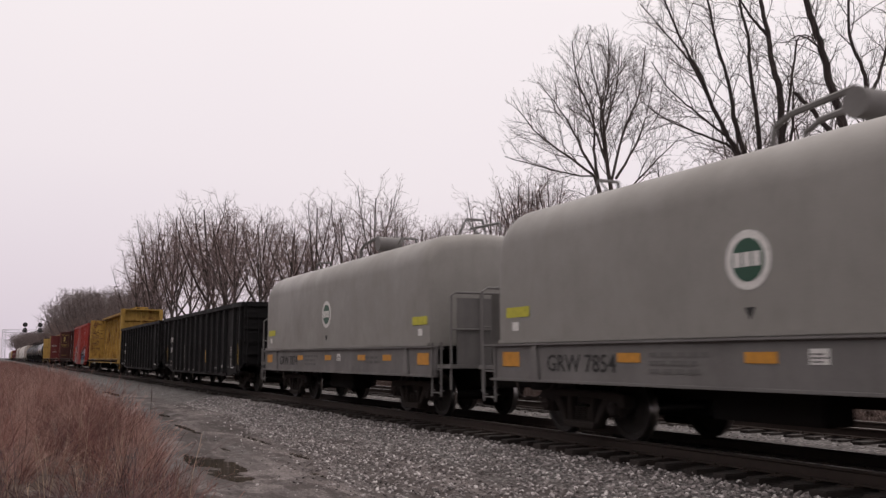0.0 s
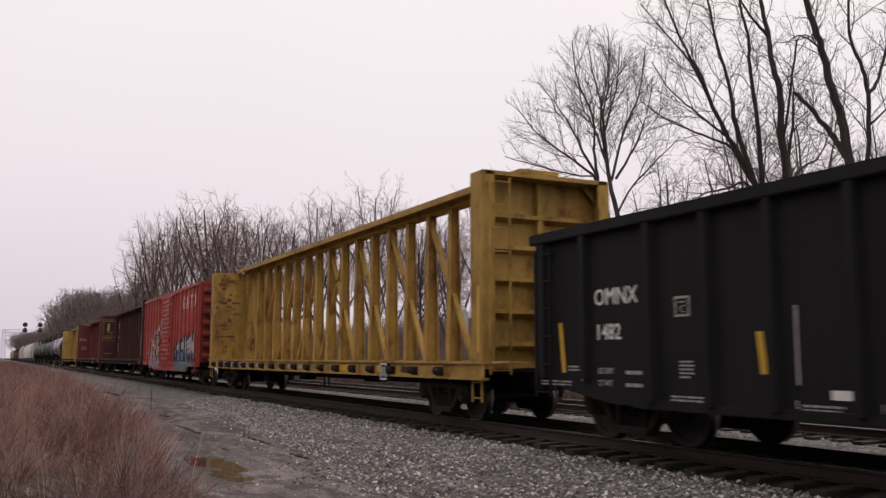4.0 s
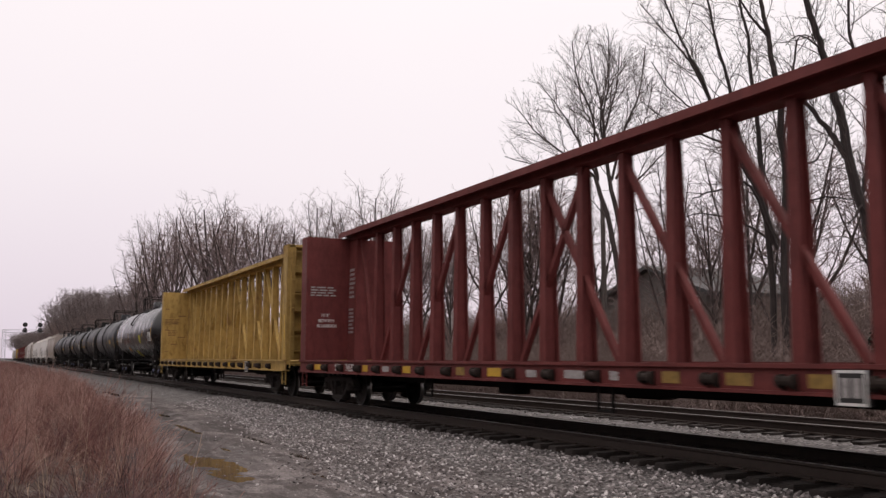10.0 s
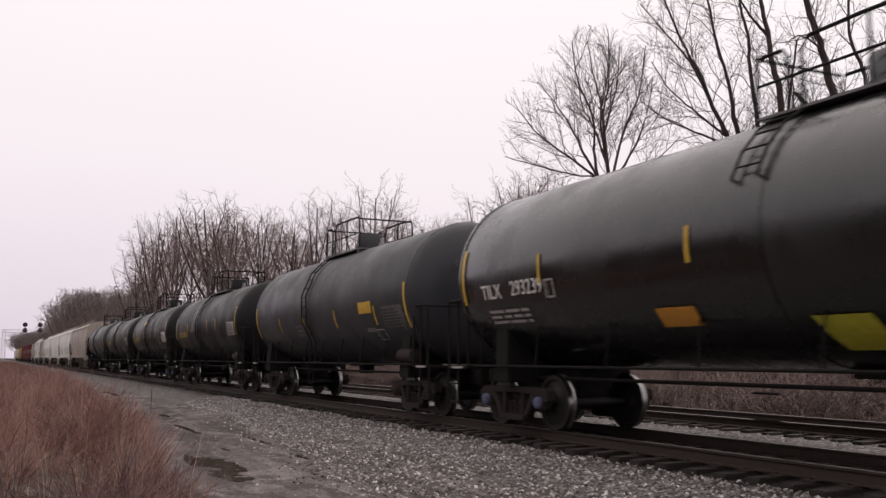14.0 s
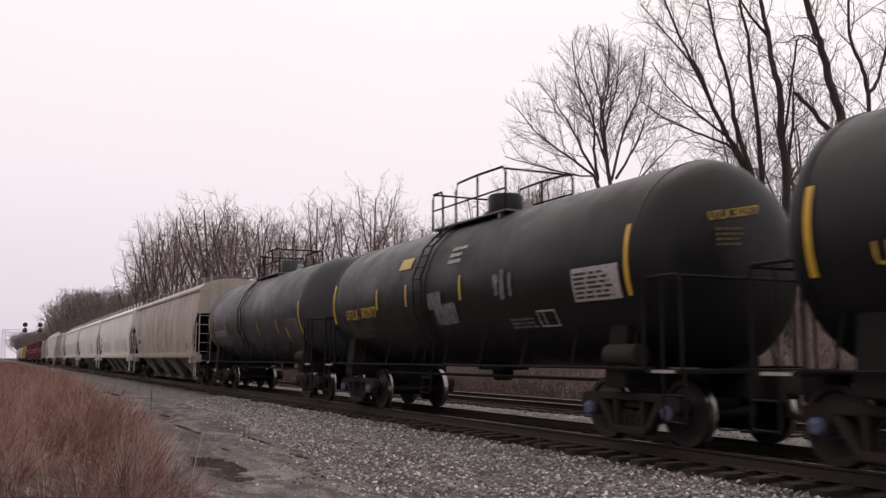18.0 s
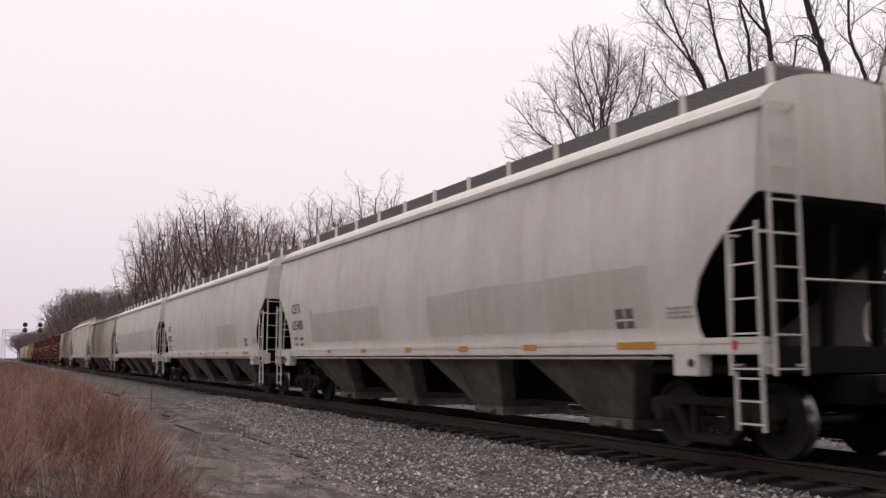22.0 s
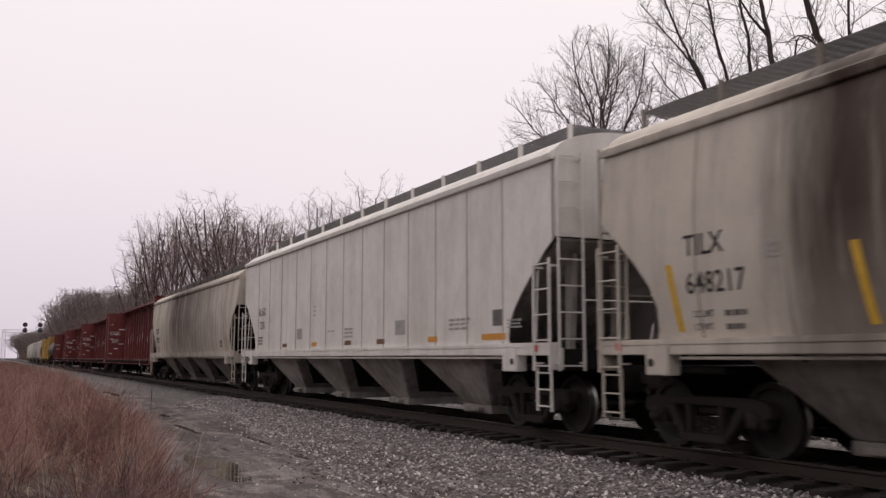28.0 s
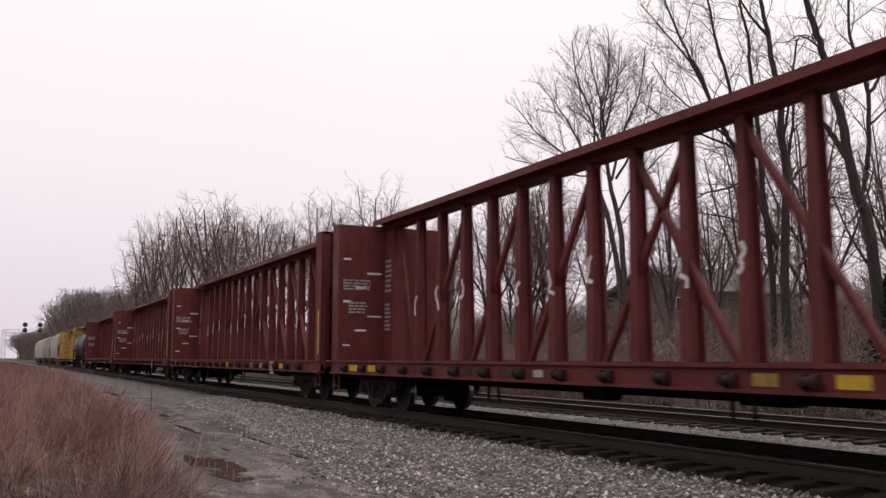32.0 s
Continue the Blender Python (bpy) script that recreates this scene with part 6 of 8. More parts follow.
    for sy in (-1, 1):
        sill.box(-half, half, *sorted((sy * 1.44, sy * 1.61)), 1.36, 1.44)
        sill.box(-half, half, *sorted((sy * 1.57, sy * 1.61)), 1.24, 1.36)
        for sx in (-1, 1):
            sill.box(*sorted((sx * (half - 1.45), sx * (half - 1.0))), *sorted((sy * 1.42, sy * 1.63)), 0.98, 1.36)
            sill.box(*sorted((sx * (half - 0.05), sx * half)), *sorted((sy * 1.35, sy * 1.6)), 1.02, 1.36)
    # end beam near black as well, the recess's shade in its colour
    for sx in (-1, 1):
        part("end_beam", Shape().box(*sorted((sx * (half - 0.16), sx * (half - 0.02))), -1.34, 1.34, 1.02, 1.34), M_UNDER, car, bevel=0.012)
    part("side_sill", sill, material, car, bevel=0.012)
    pipe = Shape().tube([(-half + 1.6, -1.55, 1.20), (half - 1.6, -1.55, 1.20)], 0.022, 6)
    for x in np.linspace(-half + 1.8, half - 1.8, 9):
        pipe.tube([(x, -1.55, 1.20), (x, -1.58, 1.30)], 0.014, 5)
    part("side_pipe", pipe, material, car)
    for sx in (-1, 1):
        part("draft_sill", Shape().box(*sorted((sx * (half - 2.6), sx * (half + 0.25))), -0.35, 0.35, 0.66, 1.0), M_UNDER, car, bevel=0.02)
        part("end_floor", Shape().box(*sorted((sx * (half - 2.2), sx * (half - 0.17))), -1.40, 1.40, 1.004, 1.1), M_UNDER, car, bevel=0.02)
    part("center_sill", Shape().box(-half + 2.62, half - 2.62, -0.22, 0.22, 0.44, 1.0), M_UNDER, car, bevel=0.02)
    bays = 4
    pitch = 15.4 / bays
    a, b, top_a = pitch * 0.40, 0.54, pitch / 2 - 0.02
    box_faces = [(3, 2, 1, 0), (4, 5, 6, 7), (0, 1, 5, 4), (1, 2, 6, 5), (2, 3, 7, 6), (3, 0, 4, 7)]
    # grimy slope sheets, near black: the deep shade between bays is painted in
    slope_me = Shape().add([(-top_a, -1.12, 1.32), (top_a, -1.12, 1.32), (top_a, 1.12, 1.32), (-top_a, 1.12, 1.32), (-0.5, -0.46, 0.31), (0.5, -0.46, 0.31), (0.5, 0.46, 0.31), (-0.5, 0.46, 0.31)], box_faces).mesh("slope_sheet", M_SLOPESHADE)
    bay_me = Shape().add([(-a, -1.44, 1.30), (a, -1.44, 1.30), (a, 1.44, 1.30), (-a, 1.44, 1.30), (-b, -0.72, 0.30), (b, -0.72, 0.30), (b, 0.72, 0.30), (-b, 0.72, 0.30)], box_faces).mesh("hopper_bay", chute, 0.02)
    gate = Shape().box(-0.56, 0.56, -0.75, 0.75, 0.14, 0.30).box(-0.3, 0.3, -0.88, -0.75, 0.18, 0.26).mesh("outlet_gate", chute, 0.01)
    for i in range(bays):
        x = (i - (bays - 1) / 2) * pitch
        hb = piece("hopper_bay", bay_me, car, (x, 0, 0), "grimy sloped unloading chute")
        piece("slope_sheet", slope_me, hb, None, "grimy slope sheet, coloured dark for the shade between bays")
        piece("outlet_gate", gate, hb, (0, 0, 0))
    # roof walkway of open grating on posts, both sides of the hatches
    grate = Shape()
    z = eave + 0.60
    for sy in (-1, 1):
        for y in (0.42, 0.48, 0.54, 0.60, 0.66, 0.72, 0.78, 0.84, 0.90, 0.95):
            grate.box(-half + 0.25, half - 0.25, sy * y - 0.006, sy * y + 0.006, z + 0.016, z + 0.036)
        for x in np.arange(-half + 0.25, half - 0.2, 0.16):
            grate.box(x - 0.01, x + 0.01, *sorted((sy * 0.42, sy * 0.95)), z + 0.012, z + 0.030)
    for sx in (-1, 1):
        for k in range(5):
            x = sx * (half - 0.25 - 0.13 * k)
            grate.box(x - 0.018, x + 0.018, -0.42, 0.42, z, z + 0.045)
    part("roof_walkway", grate, M_GRATE, car)
    upright = Shape().box(-0.035, 0.035, -0.03, 0.03, eave + 0.26, z + 0.06).mesh("walkway_post", material)
    for sy in (-1, 1):
        for x in np.linspace(-half + 0.3, half - 0.3, 13):
            piece("walkway_post", upright, car, (float(x), sy * 0.97, 0))
    for i in range(5):
        h = Shape().lathe([(eave + 0.44, 0.36), (eave + 0.52, 0.36), (eave + 0.53, 0.30), (eave + 0.54, 0.02)], "z", 20, (-7.2 + 3.6 * i, 0, 0))
        part("roof_hatch", h, material, car, smooth=True)
    for sx in (-1, 1):
        lad_x = sx * half
        ladder(car, lad_x + sx * 0.10, -1.50, 1.0, eave + 0.1, 0.46, material, axis="y", rungs=9, wall=lad_x - sx * 0.02)
        ladder(car, sx * (half - 0.22) - 0.23, -1.62, 1.0, 2.75, 0.46, material, rungs=5, wall=-1.45)
        ladder(car, sx * (half - 0.22) - 0.2, -1.58, 0.38, 1.05, 0.4, material, rungs=3, name="step")
        gr = Shape().tube([(sx * (half - 0.5), -1.5, 2.6), (sx * (half - 0.5), -1.55, 1.45)], 0.016, 5)
        gr.tube([(lad_x + sx * 0.1, -1.04, 2.1), (lad_x + sx * 0.1, 1.4, 2.1)], 0.018, 5)
        part("grab_iron", gr, material, car)
        part("brake_cylinder", Shape().lathe([(sx * (half - 1.3), 0.02), (sx * (half - 1.3), 0.17), (sx * (half - 0.7), 0.17), (sx * (half - 0.7), 0.02)], "x", 16, (0, -0.7, 1.3)), M_UNDER, car, smooth=True)
        hole = Shape().lathe([(-1.632, 0.055), (-1.640, 0.055)], "y", 14, (sx * (half - 1.12), 0, 1.14))
        part("jacking_hole", hole, M_BLACK, car)
        patch(car, 0.13, 0.10, M_REDLAMP, sx * (half - 0.42) - 0.06, -1.615, 1.30, "reflector", "small red reflector")
    if style != "round":
        for x in (-7.98, -6.64, -5.30, -3.80, -2.46, -1.14, 0.17, 1.48, 2.83, 4.17, 5.50, 6.84, 8.15):
            part("side_seam", Shape().prism([(x - 0.022, -1.52), (x, -1.534), (x + 0.022, -1.52)], 1.44, eave - 0.06, "z"), M_SEAMPALE, car)
    else:
        for x in np.linspace(-7.8, 7.8, 12 if strips else 7):
            n = len(levels)
            seam = Shape().add([(x + dx, -side_y(q) - dy, q) for dx, dy in ((-0.018, 0.0), (0.0, 0.008), (0.018, 0.0)) for q in levels], [(a * n + i, (a + 1) * n + i, (a + 1) * n + i + 1, a * n + i + 1) for a in (0, 1) for i in range(n - 1)])
            piece("side_seam", seam.mesh("side_seam", M_SEAM if strips else material, fix=False), car)

    def on_side(me, x, z, name, label=""):
        """Lays a flat marking on to the bulging side."""
        out = me.copy()
        for q in out.vertices:
            zz = z + q.co.z
            q.co = (x + q.co.x, -side_y(zz) - 0.003 + q.co.y, zz)
        return piece(name, out, car, None, label)

    col = number_col or M_BLACK
    if style == "round":
        lx = {"TILX": -8.0, "CEFX": -8.30}.get(mark, -8.2)
        on_side(word_mesh(mark, 0.27, col, 0.9), lx, 2.46, "lettering")
        on_side(word_mesh(number, 0.27, col, 0.9), lx, 1.99, "lettering")
        for k, (text, tail) in enumerate((("LD LMT", 0.42), ("LT WT", 0.36))):
            on_side(word_mesh(text, 0.085, M_GREYTXT, 0.9), lx + 0.08, 1.70 - 0.16 * k, "lettering")
            on_side(bars_mesh(tail, 0.12, M_GREYTXT, 1, 5 + k), lx + 0.62, 1.70 - 0.16 * k, "small_print")
        on_side(plate_mesh(0.40, 0.27, M_GREYTXT, 3), 7.0, 1.60, "stencil_box", "dark stencilled box with two rows")
        on_side(plate_mesh(0.03, 0.27, material, 3, 0.008), 7.2, 1.60, "small_print")
        on_side(plate_mesh(0.40, 0.03, material, 1, 0.008), 7.0, 1.70, "small_print")
    else:
        on_side(word_mesh(mark, 0.26, M_GREYTXT, 0.9), -7.95, 2.55, "lettering")
        on_side(word_mesh(number, 0.26, M_GREYTXT, 0.9), -7.85, 2.12, "lettering")
        on_side(bars_mesh(0.7, 0.3, M_GREYTXT, 3, 5), -7.95, 1.62, "small_print")
        on_side(plate_mesh(0.48, 0.3, M_GREYPATCH2, 2), -3.66, 1.72, "painted_patch", "grey painted square")
        on_side(plate_mesh(0.53, 0.31, M_GREYPATCH2, 2), 3.49, 1.69, "painted_patch", "grey painted square")
        on_side(bars_mesh(0.62, 0.28, M_GREYPATCH2, 3, 8), 0.32, 1.69, "small_print")
        on_side(bars_mesh(0.2, 0.34, M_GREYPATCH2, 3, 12), -2.17, 2.32, "small_print")
        on_side(bars_mesh(0.5, 0.07, M_GREYPATCH2, 1, 13), -0.95, 1.86, "small_print")
        on_side(plate_mesh(0.36, 0.28, M_GREYTXT, 2), 7.80, 1.75, "stencil_box", "dark stencilled box")
        on_side(bars_mesh(0.9, 0.25, M_GREYPATCH2, 3, 18), 6.1, 1.72, "small_print")
    on_side(bars_mesh(0.26, 0.2, M_GREYPATCH2, 3, 6), -6.65, 2.32, "small_print")
    on_side(bars_mesh(0.5, 0.17, M_GREYPATCH2, 3, 7), 8.1 if style == "round" else 8.3, 1.70, "small_print")
    for x in strips:
        on_side(plate_mesh(0.11, 0.85 if material is M_HOPSOOT else 0.5, M_YWORN if material in (M_HOPBROWN, M_HOPTAN) else M_YSTRIPE, 4, lean=-0.15), x, 1.53, "reflective_strip")
    for x, w in ((-5.0, 0.28), (-2.6, 0.28), (-0.05, 0.3), (2.39, 0.34), (4.67, 0.38), (7.15, 0.8)) if style == "round" and not strips else ():
        patch(car, w, 0.09, M_ORANGE, x, -1.616, 1.32)
    for x, w in ((-5.12, 0.46), (-2.32, 0.46), (0.32, 0.45), (2.43, 0.46), (5.15, 0.44), (7.4, 0.85)) if style != "round" else ():
        on_side(plate_mesh(w, 0.11, M_ORANGE if x in (-2.32, 5.15, 7.4) else M_BROWNTAPE), x, 1.51, "reflective_strip")
    for x, z, w, h in patches:
        on_side(blot_mesh(w, h, M_GREYPATCH, x, 0.0, 0.3), x, z, "painted_patch", "grey painted-over patch")
    for x in (-8.3, 8.3):
        add_truck(car, x)
    add_couplers(car, half, 10.5)
    return add_car(car, s)


# ---- the train, from its head to its tail ----
G = "cars of the freight train"
coil_car(-7.55, "GRW 7854", G)
coil_car(-22.5, "GRW 7874", G)
gondola(-39.7, "OMNX", "528", G)
gondola(-57.45, "OMNX", "1482", G)
centerbeam(-79.16, "ochre yellow centre-beam lumber car, rusty and empty", M_YELLOW, (("TTZX", -9.06), ("855", -7.74), ("393", -6.6)), black_sill=True, strips=10, group=G)
boxcar(-100.5, G)
centerbeam(-121.86, "dark brown centre-beam lumber car with warning signs", M_BROWN, (("NOKL", -9.08), ("732", -7.72), ("958", -6.6)), warning=True, strips=11, group=G)
centerbeam(-146.62, "dull red centre-beam lumber car, empty", M_OXIDE, (("LW", -8.63), ("74535", -7.85)), strips=7, group=G)
centerbeam(-171.33, "yellow centre-beam lumber car with chipped paint, empty", M_YELLOW2, (("TTZX", -9.07), ("86653", -7.97)), strips=8, group=G)
tank_car(-193.15, "long glossy black tank car with yellow stickers and white print", M_TANKGLOSS, 7.95, 1.60, 2.66, 6.95, "TILX", "293239", M_WHITE, "bluecap", "loop", "white", (-5.25, -1.8, 1.15, 4.4),
         (("l", 2.9, -0.56, 0.7, 0.44), ("o", -2.65, -1.04, 0.75, 0.30), ("l_tilt", -0.04, -1.36, 0.75, 0.56), ("w_box", -5.1, -0.52, 0.26, 0.30), ("w_bars", 0.9, -1.12, 1.2, 0.42), ("w_bars", 2.9, -0.9, 0.8, 0.14), ("w_bars", 4.4, -0.96, 1.2, 0.26), ("t_bars", 6.2, -0.6, 0.3, 0.2)), G)
tank_car(-209.85, "slate grey tank car with faded stencils and a yellow sticker", M_TANKGREY, 6.2, 1.54, 2.62, 5.5, "GATX", "227", M_GREYTXT, "cap", "loop", "grey", (-3.5, -1.15, 1.5, 4.22),
         (("y", 3.3, -0.38, 0.8, 0.27), ("w_bars", 3.5, -0.8, 0.6, 0.1), ("w_box", 4.0, -1.0, 0.5, 0.3), ("p_bars", -1.9, -0.8, 0.9, 0.4), ("p_tag", 5.55, -0.82, 0.6, 0.42)), G)
tank_car(-225.14, "black tank car with yellow lettering", M_TANKBLACK, 6.09, 1.50, 2.56, 5.4, "UTLX", "302115", M_YTXT, "cap", "wide", "grey", (-3.15, 0.98, 2.6),
         (("p_blot", -2.3, -0.25, 0.75, 0.36),), G)
tank_car(-240.34, "black tank car with yellow lettering and a white data panel", M_TANKBLACK, 6.14, 1.50, 2.56, 5.45, "UTLX", "302970", M_YTXT, "bluecap", "wide", "white", (-3.15, -1.54, 0.98, 2.59),
         (("s", -2.05, 0.52, 0.62, 0.26), ("w_bars", 0.4, 0.44, 0.62, 0.42), ("w_box", 3.6, -0.85, 0.56, 0.3)), G)
tank_car(-255.5, "black tank car with yellow lettering and pale paint scuffs", M_TANKBLACK, 6.2, 1.50, 2.56, 5.45, "UTLX", "302977", M_YTXT, "bluecap", "wide", "grey", (-3.16, -1.53, 0.97),
         (("s", -2.05, 0.52, 0.62, 0.26), ("w_bars", 0.4, 0.44, 0.62, 0.42), ("p_blot", -0.2, -0.72, 0.95, 0.5), ("p_blot", -0.42, -0.42, 0.6, 0.4), ("p_blot", 2.3, -0.3, 0.14, 0.4), ("p_blot", 2.5, -0.38, 0.16, 0.55), ("p_blot", 2.8, -0.35, 0.1, 0.5), ("w_box", 3.5, -0.85, 0.54, 0.3), ("p_bars", 2.6, -0.85, 0.9, 0.22)), G)
tank_car(-270.6, "slate grey tank car with pale numbers and rusty stains", M_TANKGREY, 6.2, 1.53, 2.62, 5.6, "GATX", "37223", M_OFFWHITE, "cap", "loop", "grey", (-3.3, -0.96, 1.34, 3.61),
         (("t_bars", -4.6, -0.95, 1.4, 0.3), ("o", 4.5, -0.95, 0.12, 0.5)), G)
hopper_car(-288.65, "tan covered hopper with rain-streaked sides", M_HOPTAN, "TILX", "648944", strips=(-8.6, -6.14, -2.55, 0.08, 2.72, 8.6), patches=(), group=G)
hopper_car(-309.9, "pale grey covered hopper with painted-over patches", M_HOPWHITE, "CEFX", "635480", patches=((-6.6, 1.55, 5.0, 0.9), (0.9, 1.55, 6.9, 0.95)), group=G)
hopper_car(-331.0, "pale grey covered hopper with a painted-over patch", M_HOPWHITE, "CEFX", "635723", patches=((2.75, 1.5, 3.1, 1.0),), group=G)
hopper_car(-352.1, "pale grey covered hopper with a long grey patch", M_HOPWHITE, "CEFX", "6357", patches=((-7.3, 1.5, 15.5, 1.35),), group=G)
hopper_car(-373.2, "tan covered hopper with dark soot streaks", M_HOPSOOT, "TILX", "648217", strips=(-8.22, -5.4, -2.9, 1.5, 5.9), group=G)
hopper_car(-394.0, "white flat-sided covered hopper with muddy stains and brown tape", M_HOPMUDDY, "ALHX", "1296", style="flat", group=G, chute=M_CHUTEPALE)
hopper_car(-414.65, "tan covered hopper with brown rain stains", M_HOPBROWN, "SOXX", "122057", strips=(-8.42, -5.78, 8.1), group=G)
centerbeam(-436.52, "red centre-beam lumber car with white sprayed tags", M_OXIDE2, strips=7, tags=True, upright="FOREX", group=G)
centerbeam(-460.7, "red centre-beam lumber car with small white tags", M_OXIDE2, strips=7, tags=True, group=G)
centerbeam(-484.9, "dull red centre-beam lumber car, empty", M_OXIDE2, strips=7, tags=True, group=G)
centerbeam(-509.3, "dull red centre-beam lumber car, empty", M_OXIDE2, strips=4, group=G)
tank_car(-529.5, "dark grey tank car", M_TANKGREY, 5.6, 1.42, 2.45, 5.1, group=G)
centerbeam(-549.0, "yellow centre-beam lumber car, empty", M_YELLOW2, group=G)
hopper_car(-571.8, "dull tan covered hopper", M_HOPTAN, "", "", group=G)
hopper_car(-592.9, "dull grey covered hopper", M_HOPGREY, "", "", group=G)
hopper_car(-614.0, "dull tan covered hopper", M_HOPSTAIN, "", "", group=G)
hopper_car(-635.1, "dull tan covered hopper", M_HOPSTAIN, "", "", group=G)


# ---- bare winter trees and brush ----
def smooth_line(pts, parts=4):
    """A curve through the given points."""
    pts, out = [Vector(p) for p in pts], []
    for i in range(len(pts) - 1):
        a, b, c, d = pts[max(0, i - 1)], pts[i], pts[i + 1], pts[min(len(pts) - 1, i + 2)]
        for j in range(parts):
            t = j / parts
            out.append(0.5 * ((2 * b) + (c - a) * t + (2 * a - 5 * b + 4 * c - d) * t * t + (3 * b - a - 3 * c + d) * t ** 3))
    return out + [pts[-1]]


class Grower:
    """Grows side branches, twigs and their twigs along limbs, as far as the crown's uneven outline lets them."""

    def __init__(self, seed, mid, size, fine, lift=0.10, wob=0.16, long=2.2, gaps=(0.34, 0.22, 0.15), ragged=0.22, spread=0.62):
        self.k, self.trunk, self.crown = random.Random(seed), Shape(), Shape()
        self.mid, self.size, self.fine, self.lift, self.wob, self.long, self.gaps, self.ragged, self.spread, self.seed = Vector(mid), Vector(size), fine, lift, wob, long, gaps, ragged, spread, seed

    def inside(self, p):
        q = Vector(((p.x - self.mid.x) / self.size.x, (p.y - self.mid.y) / self.size.y, (p.z - self.mid.z) / self.size.z))
        return q.length < 1.0 + self.ragged * noise.noise(q * 2.6 + Vector((self.seed, 0, 0)))

    def gauss3(self, s):
        return Vector((self.k.gauss(0, s), self.k.gauss(0, s), self.k.gauss(0, s)))

    def shoots(self, pts, r0, r1, level, start, length):
        """Side shoots along a line, by turns to all sides."""
        k, gap = self.k, self.gaps[level - 1]
        total = sum((b - a).length for a, b in zip(pts, pts[1:]))
        run, nxt, turn = 0.0, total * start + gap * k.random(), k.random() * 6.28
        for a, b in zip(pts, pts[1:]):
            n = (b - a).length
            while n > 1e-6 and run + n > nxt:
                f, d = nxt / total, (b - a) / n
                side = d.orthogonal().normalized()
                side = (side * math.cos(turn) + d.cross(side) * math.sin(turn))
                way = (d + side * self.spread * k.uniform(0.7, 1.35) + Vector((0, 0, self.lift))).normalized()
                r = (r0 + (r1 - r0) * f) * 0.62
                self.shoot(a.lerp(b, (nxt - run) / n), way, min(r, self.fine * (3.4, 1.9, 1.0)[level - 1]), length * k.uniform(0.5, 1.05) * (1.1 - 0.55 * f), level)
                nxt += gap * k.uniform(0.6, 1.5)
                turn += 2.4 + k.gauss(0, 0.5)
            run += n

    def shoot(self, p, d, r, length, level):
        steps = (6, 4, 2)[level - 1]
        pts = [p]
        for _ in range(steps):
            d = (d + self.gauss3(self.wob) + Vector((0, 0, self.lift))).normalized()
            q = pts[-1] + d * (length / steps)
            if not self.inside(q):
                break
            pts.append(q)
        if len(pts) < 2:
            return
        r = max(r, self.fine * 0.8)
        self.crown.tube(pts, r, 4 if level == 1 else 3, 0, self.fine * 0.55, caps=False)
        if level < 3:
            self.shoots(pts, r, self.fine, level + 1, 0.12, length * 0.62)

    def limb(self, pts, r0, r1, start=0.15, bare=False):
        pts = smooth_line(pts)
        pts = [pts[0]] + [p + self.gauss3(0.014) for p in pts[1:]]
        self.trunk.tube(pts, r0, 8 if r0 > 0.05 else 6, 0, r1)
        if not bare:
            self.shoots(pts, r0, r1, 1, start, self.long)

    def shapes(self):
        return self.trunk, self.crown


def wood_tree(seed, fork, mid, rx, rz, fine, limbs=9, **more):
    """A tree of the wood: a forked trunk and rising limbs that share one crown."""
    g = Grower(seed, (0, 0, mid), (rx, rx, rz), fine, **more)
    k, top = g.k, Vector((k_off(seed) * 0.5, k_off(seed + 9) * 0.5, mid + 0.5 * rz))
    lead = [Vector((0, 0, -0.2)), Vector((0.1, 0, fork * 0.5)), Vector((0.15, 0.1, fork)), Vector((0.1, 0, (fork + top.z) / 2)), top]
    g.limb(lead, 0.13, 0.03, 0.4)
    for i in range(limbs):
        az, f = i * 2.4 + k.uniform(-0.3, 0.3), (i + 0.5) / limbs
        z = fork * 0.8 + (mid - fork * 0.5) * f * 0.7
        base = Vector((0.12, 0.05, z))
        out, up = rx * (0.85 - 0.45 * f) * k.uniform(0.75, 1.05), (mid + rz * (0.1 + 0.72 * f) * k.uniform(0.75, 1.0)) - z
        side = Vector((math.cos(az), math.sin(az), 0))
        g.limb([base, base + side * out * 0.42 + Vector((0, 0, up * 0.30)), base + side * out * 0.78 + Vector((0, 0, up * 0.66)), base + side * out + Vector((0, 0, up))], 0.085 - 0.03 * f, 0.016, 0.15)
    return g.shapes()


def k_off(seed):
    return random.Random(seed * 7 + 1).uniform(-1, 1)


def tree_thing(name, label, shapes, at, bark=None, twig=None, group="bare trees beyond the tracks", turn=0.0):
    t = thing(name, label, "tree", group, at)
    t.rotation_euler = (0, 0, radians(turn))
    piece("trunk", shapes[0].mesh("trunk", bark or M_BARK, smooth=True, fix=False), t)
    piece("crown", shapes[1].mesh("crown", twig or M_TWIG, fix=False), t)
    return t


FLOOR = -0.62
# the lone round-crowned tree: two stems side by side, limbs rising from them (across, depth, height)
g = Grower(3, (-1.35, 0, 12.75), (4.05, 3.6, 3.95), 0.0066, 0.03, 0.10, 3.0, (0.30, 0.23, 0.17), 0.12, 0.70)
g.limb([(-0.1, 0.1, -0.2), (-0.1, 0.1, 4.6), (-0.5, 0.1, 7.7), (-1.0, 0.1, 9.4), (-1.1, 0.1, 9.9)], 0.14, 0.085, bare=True)
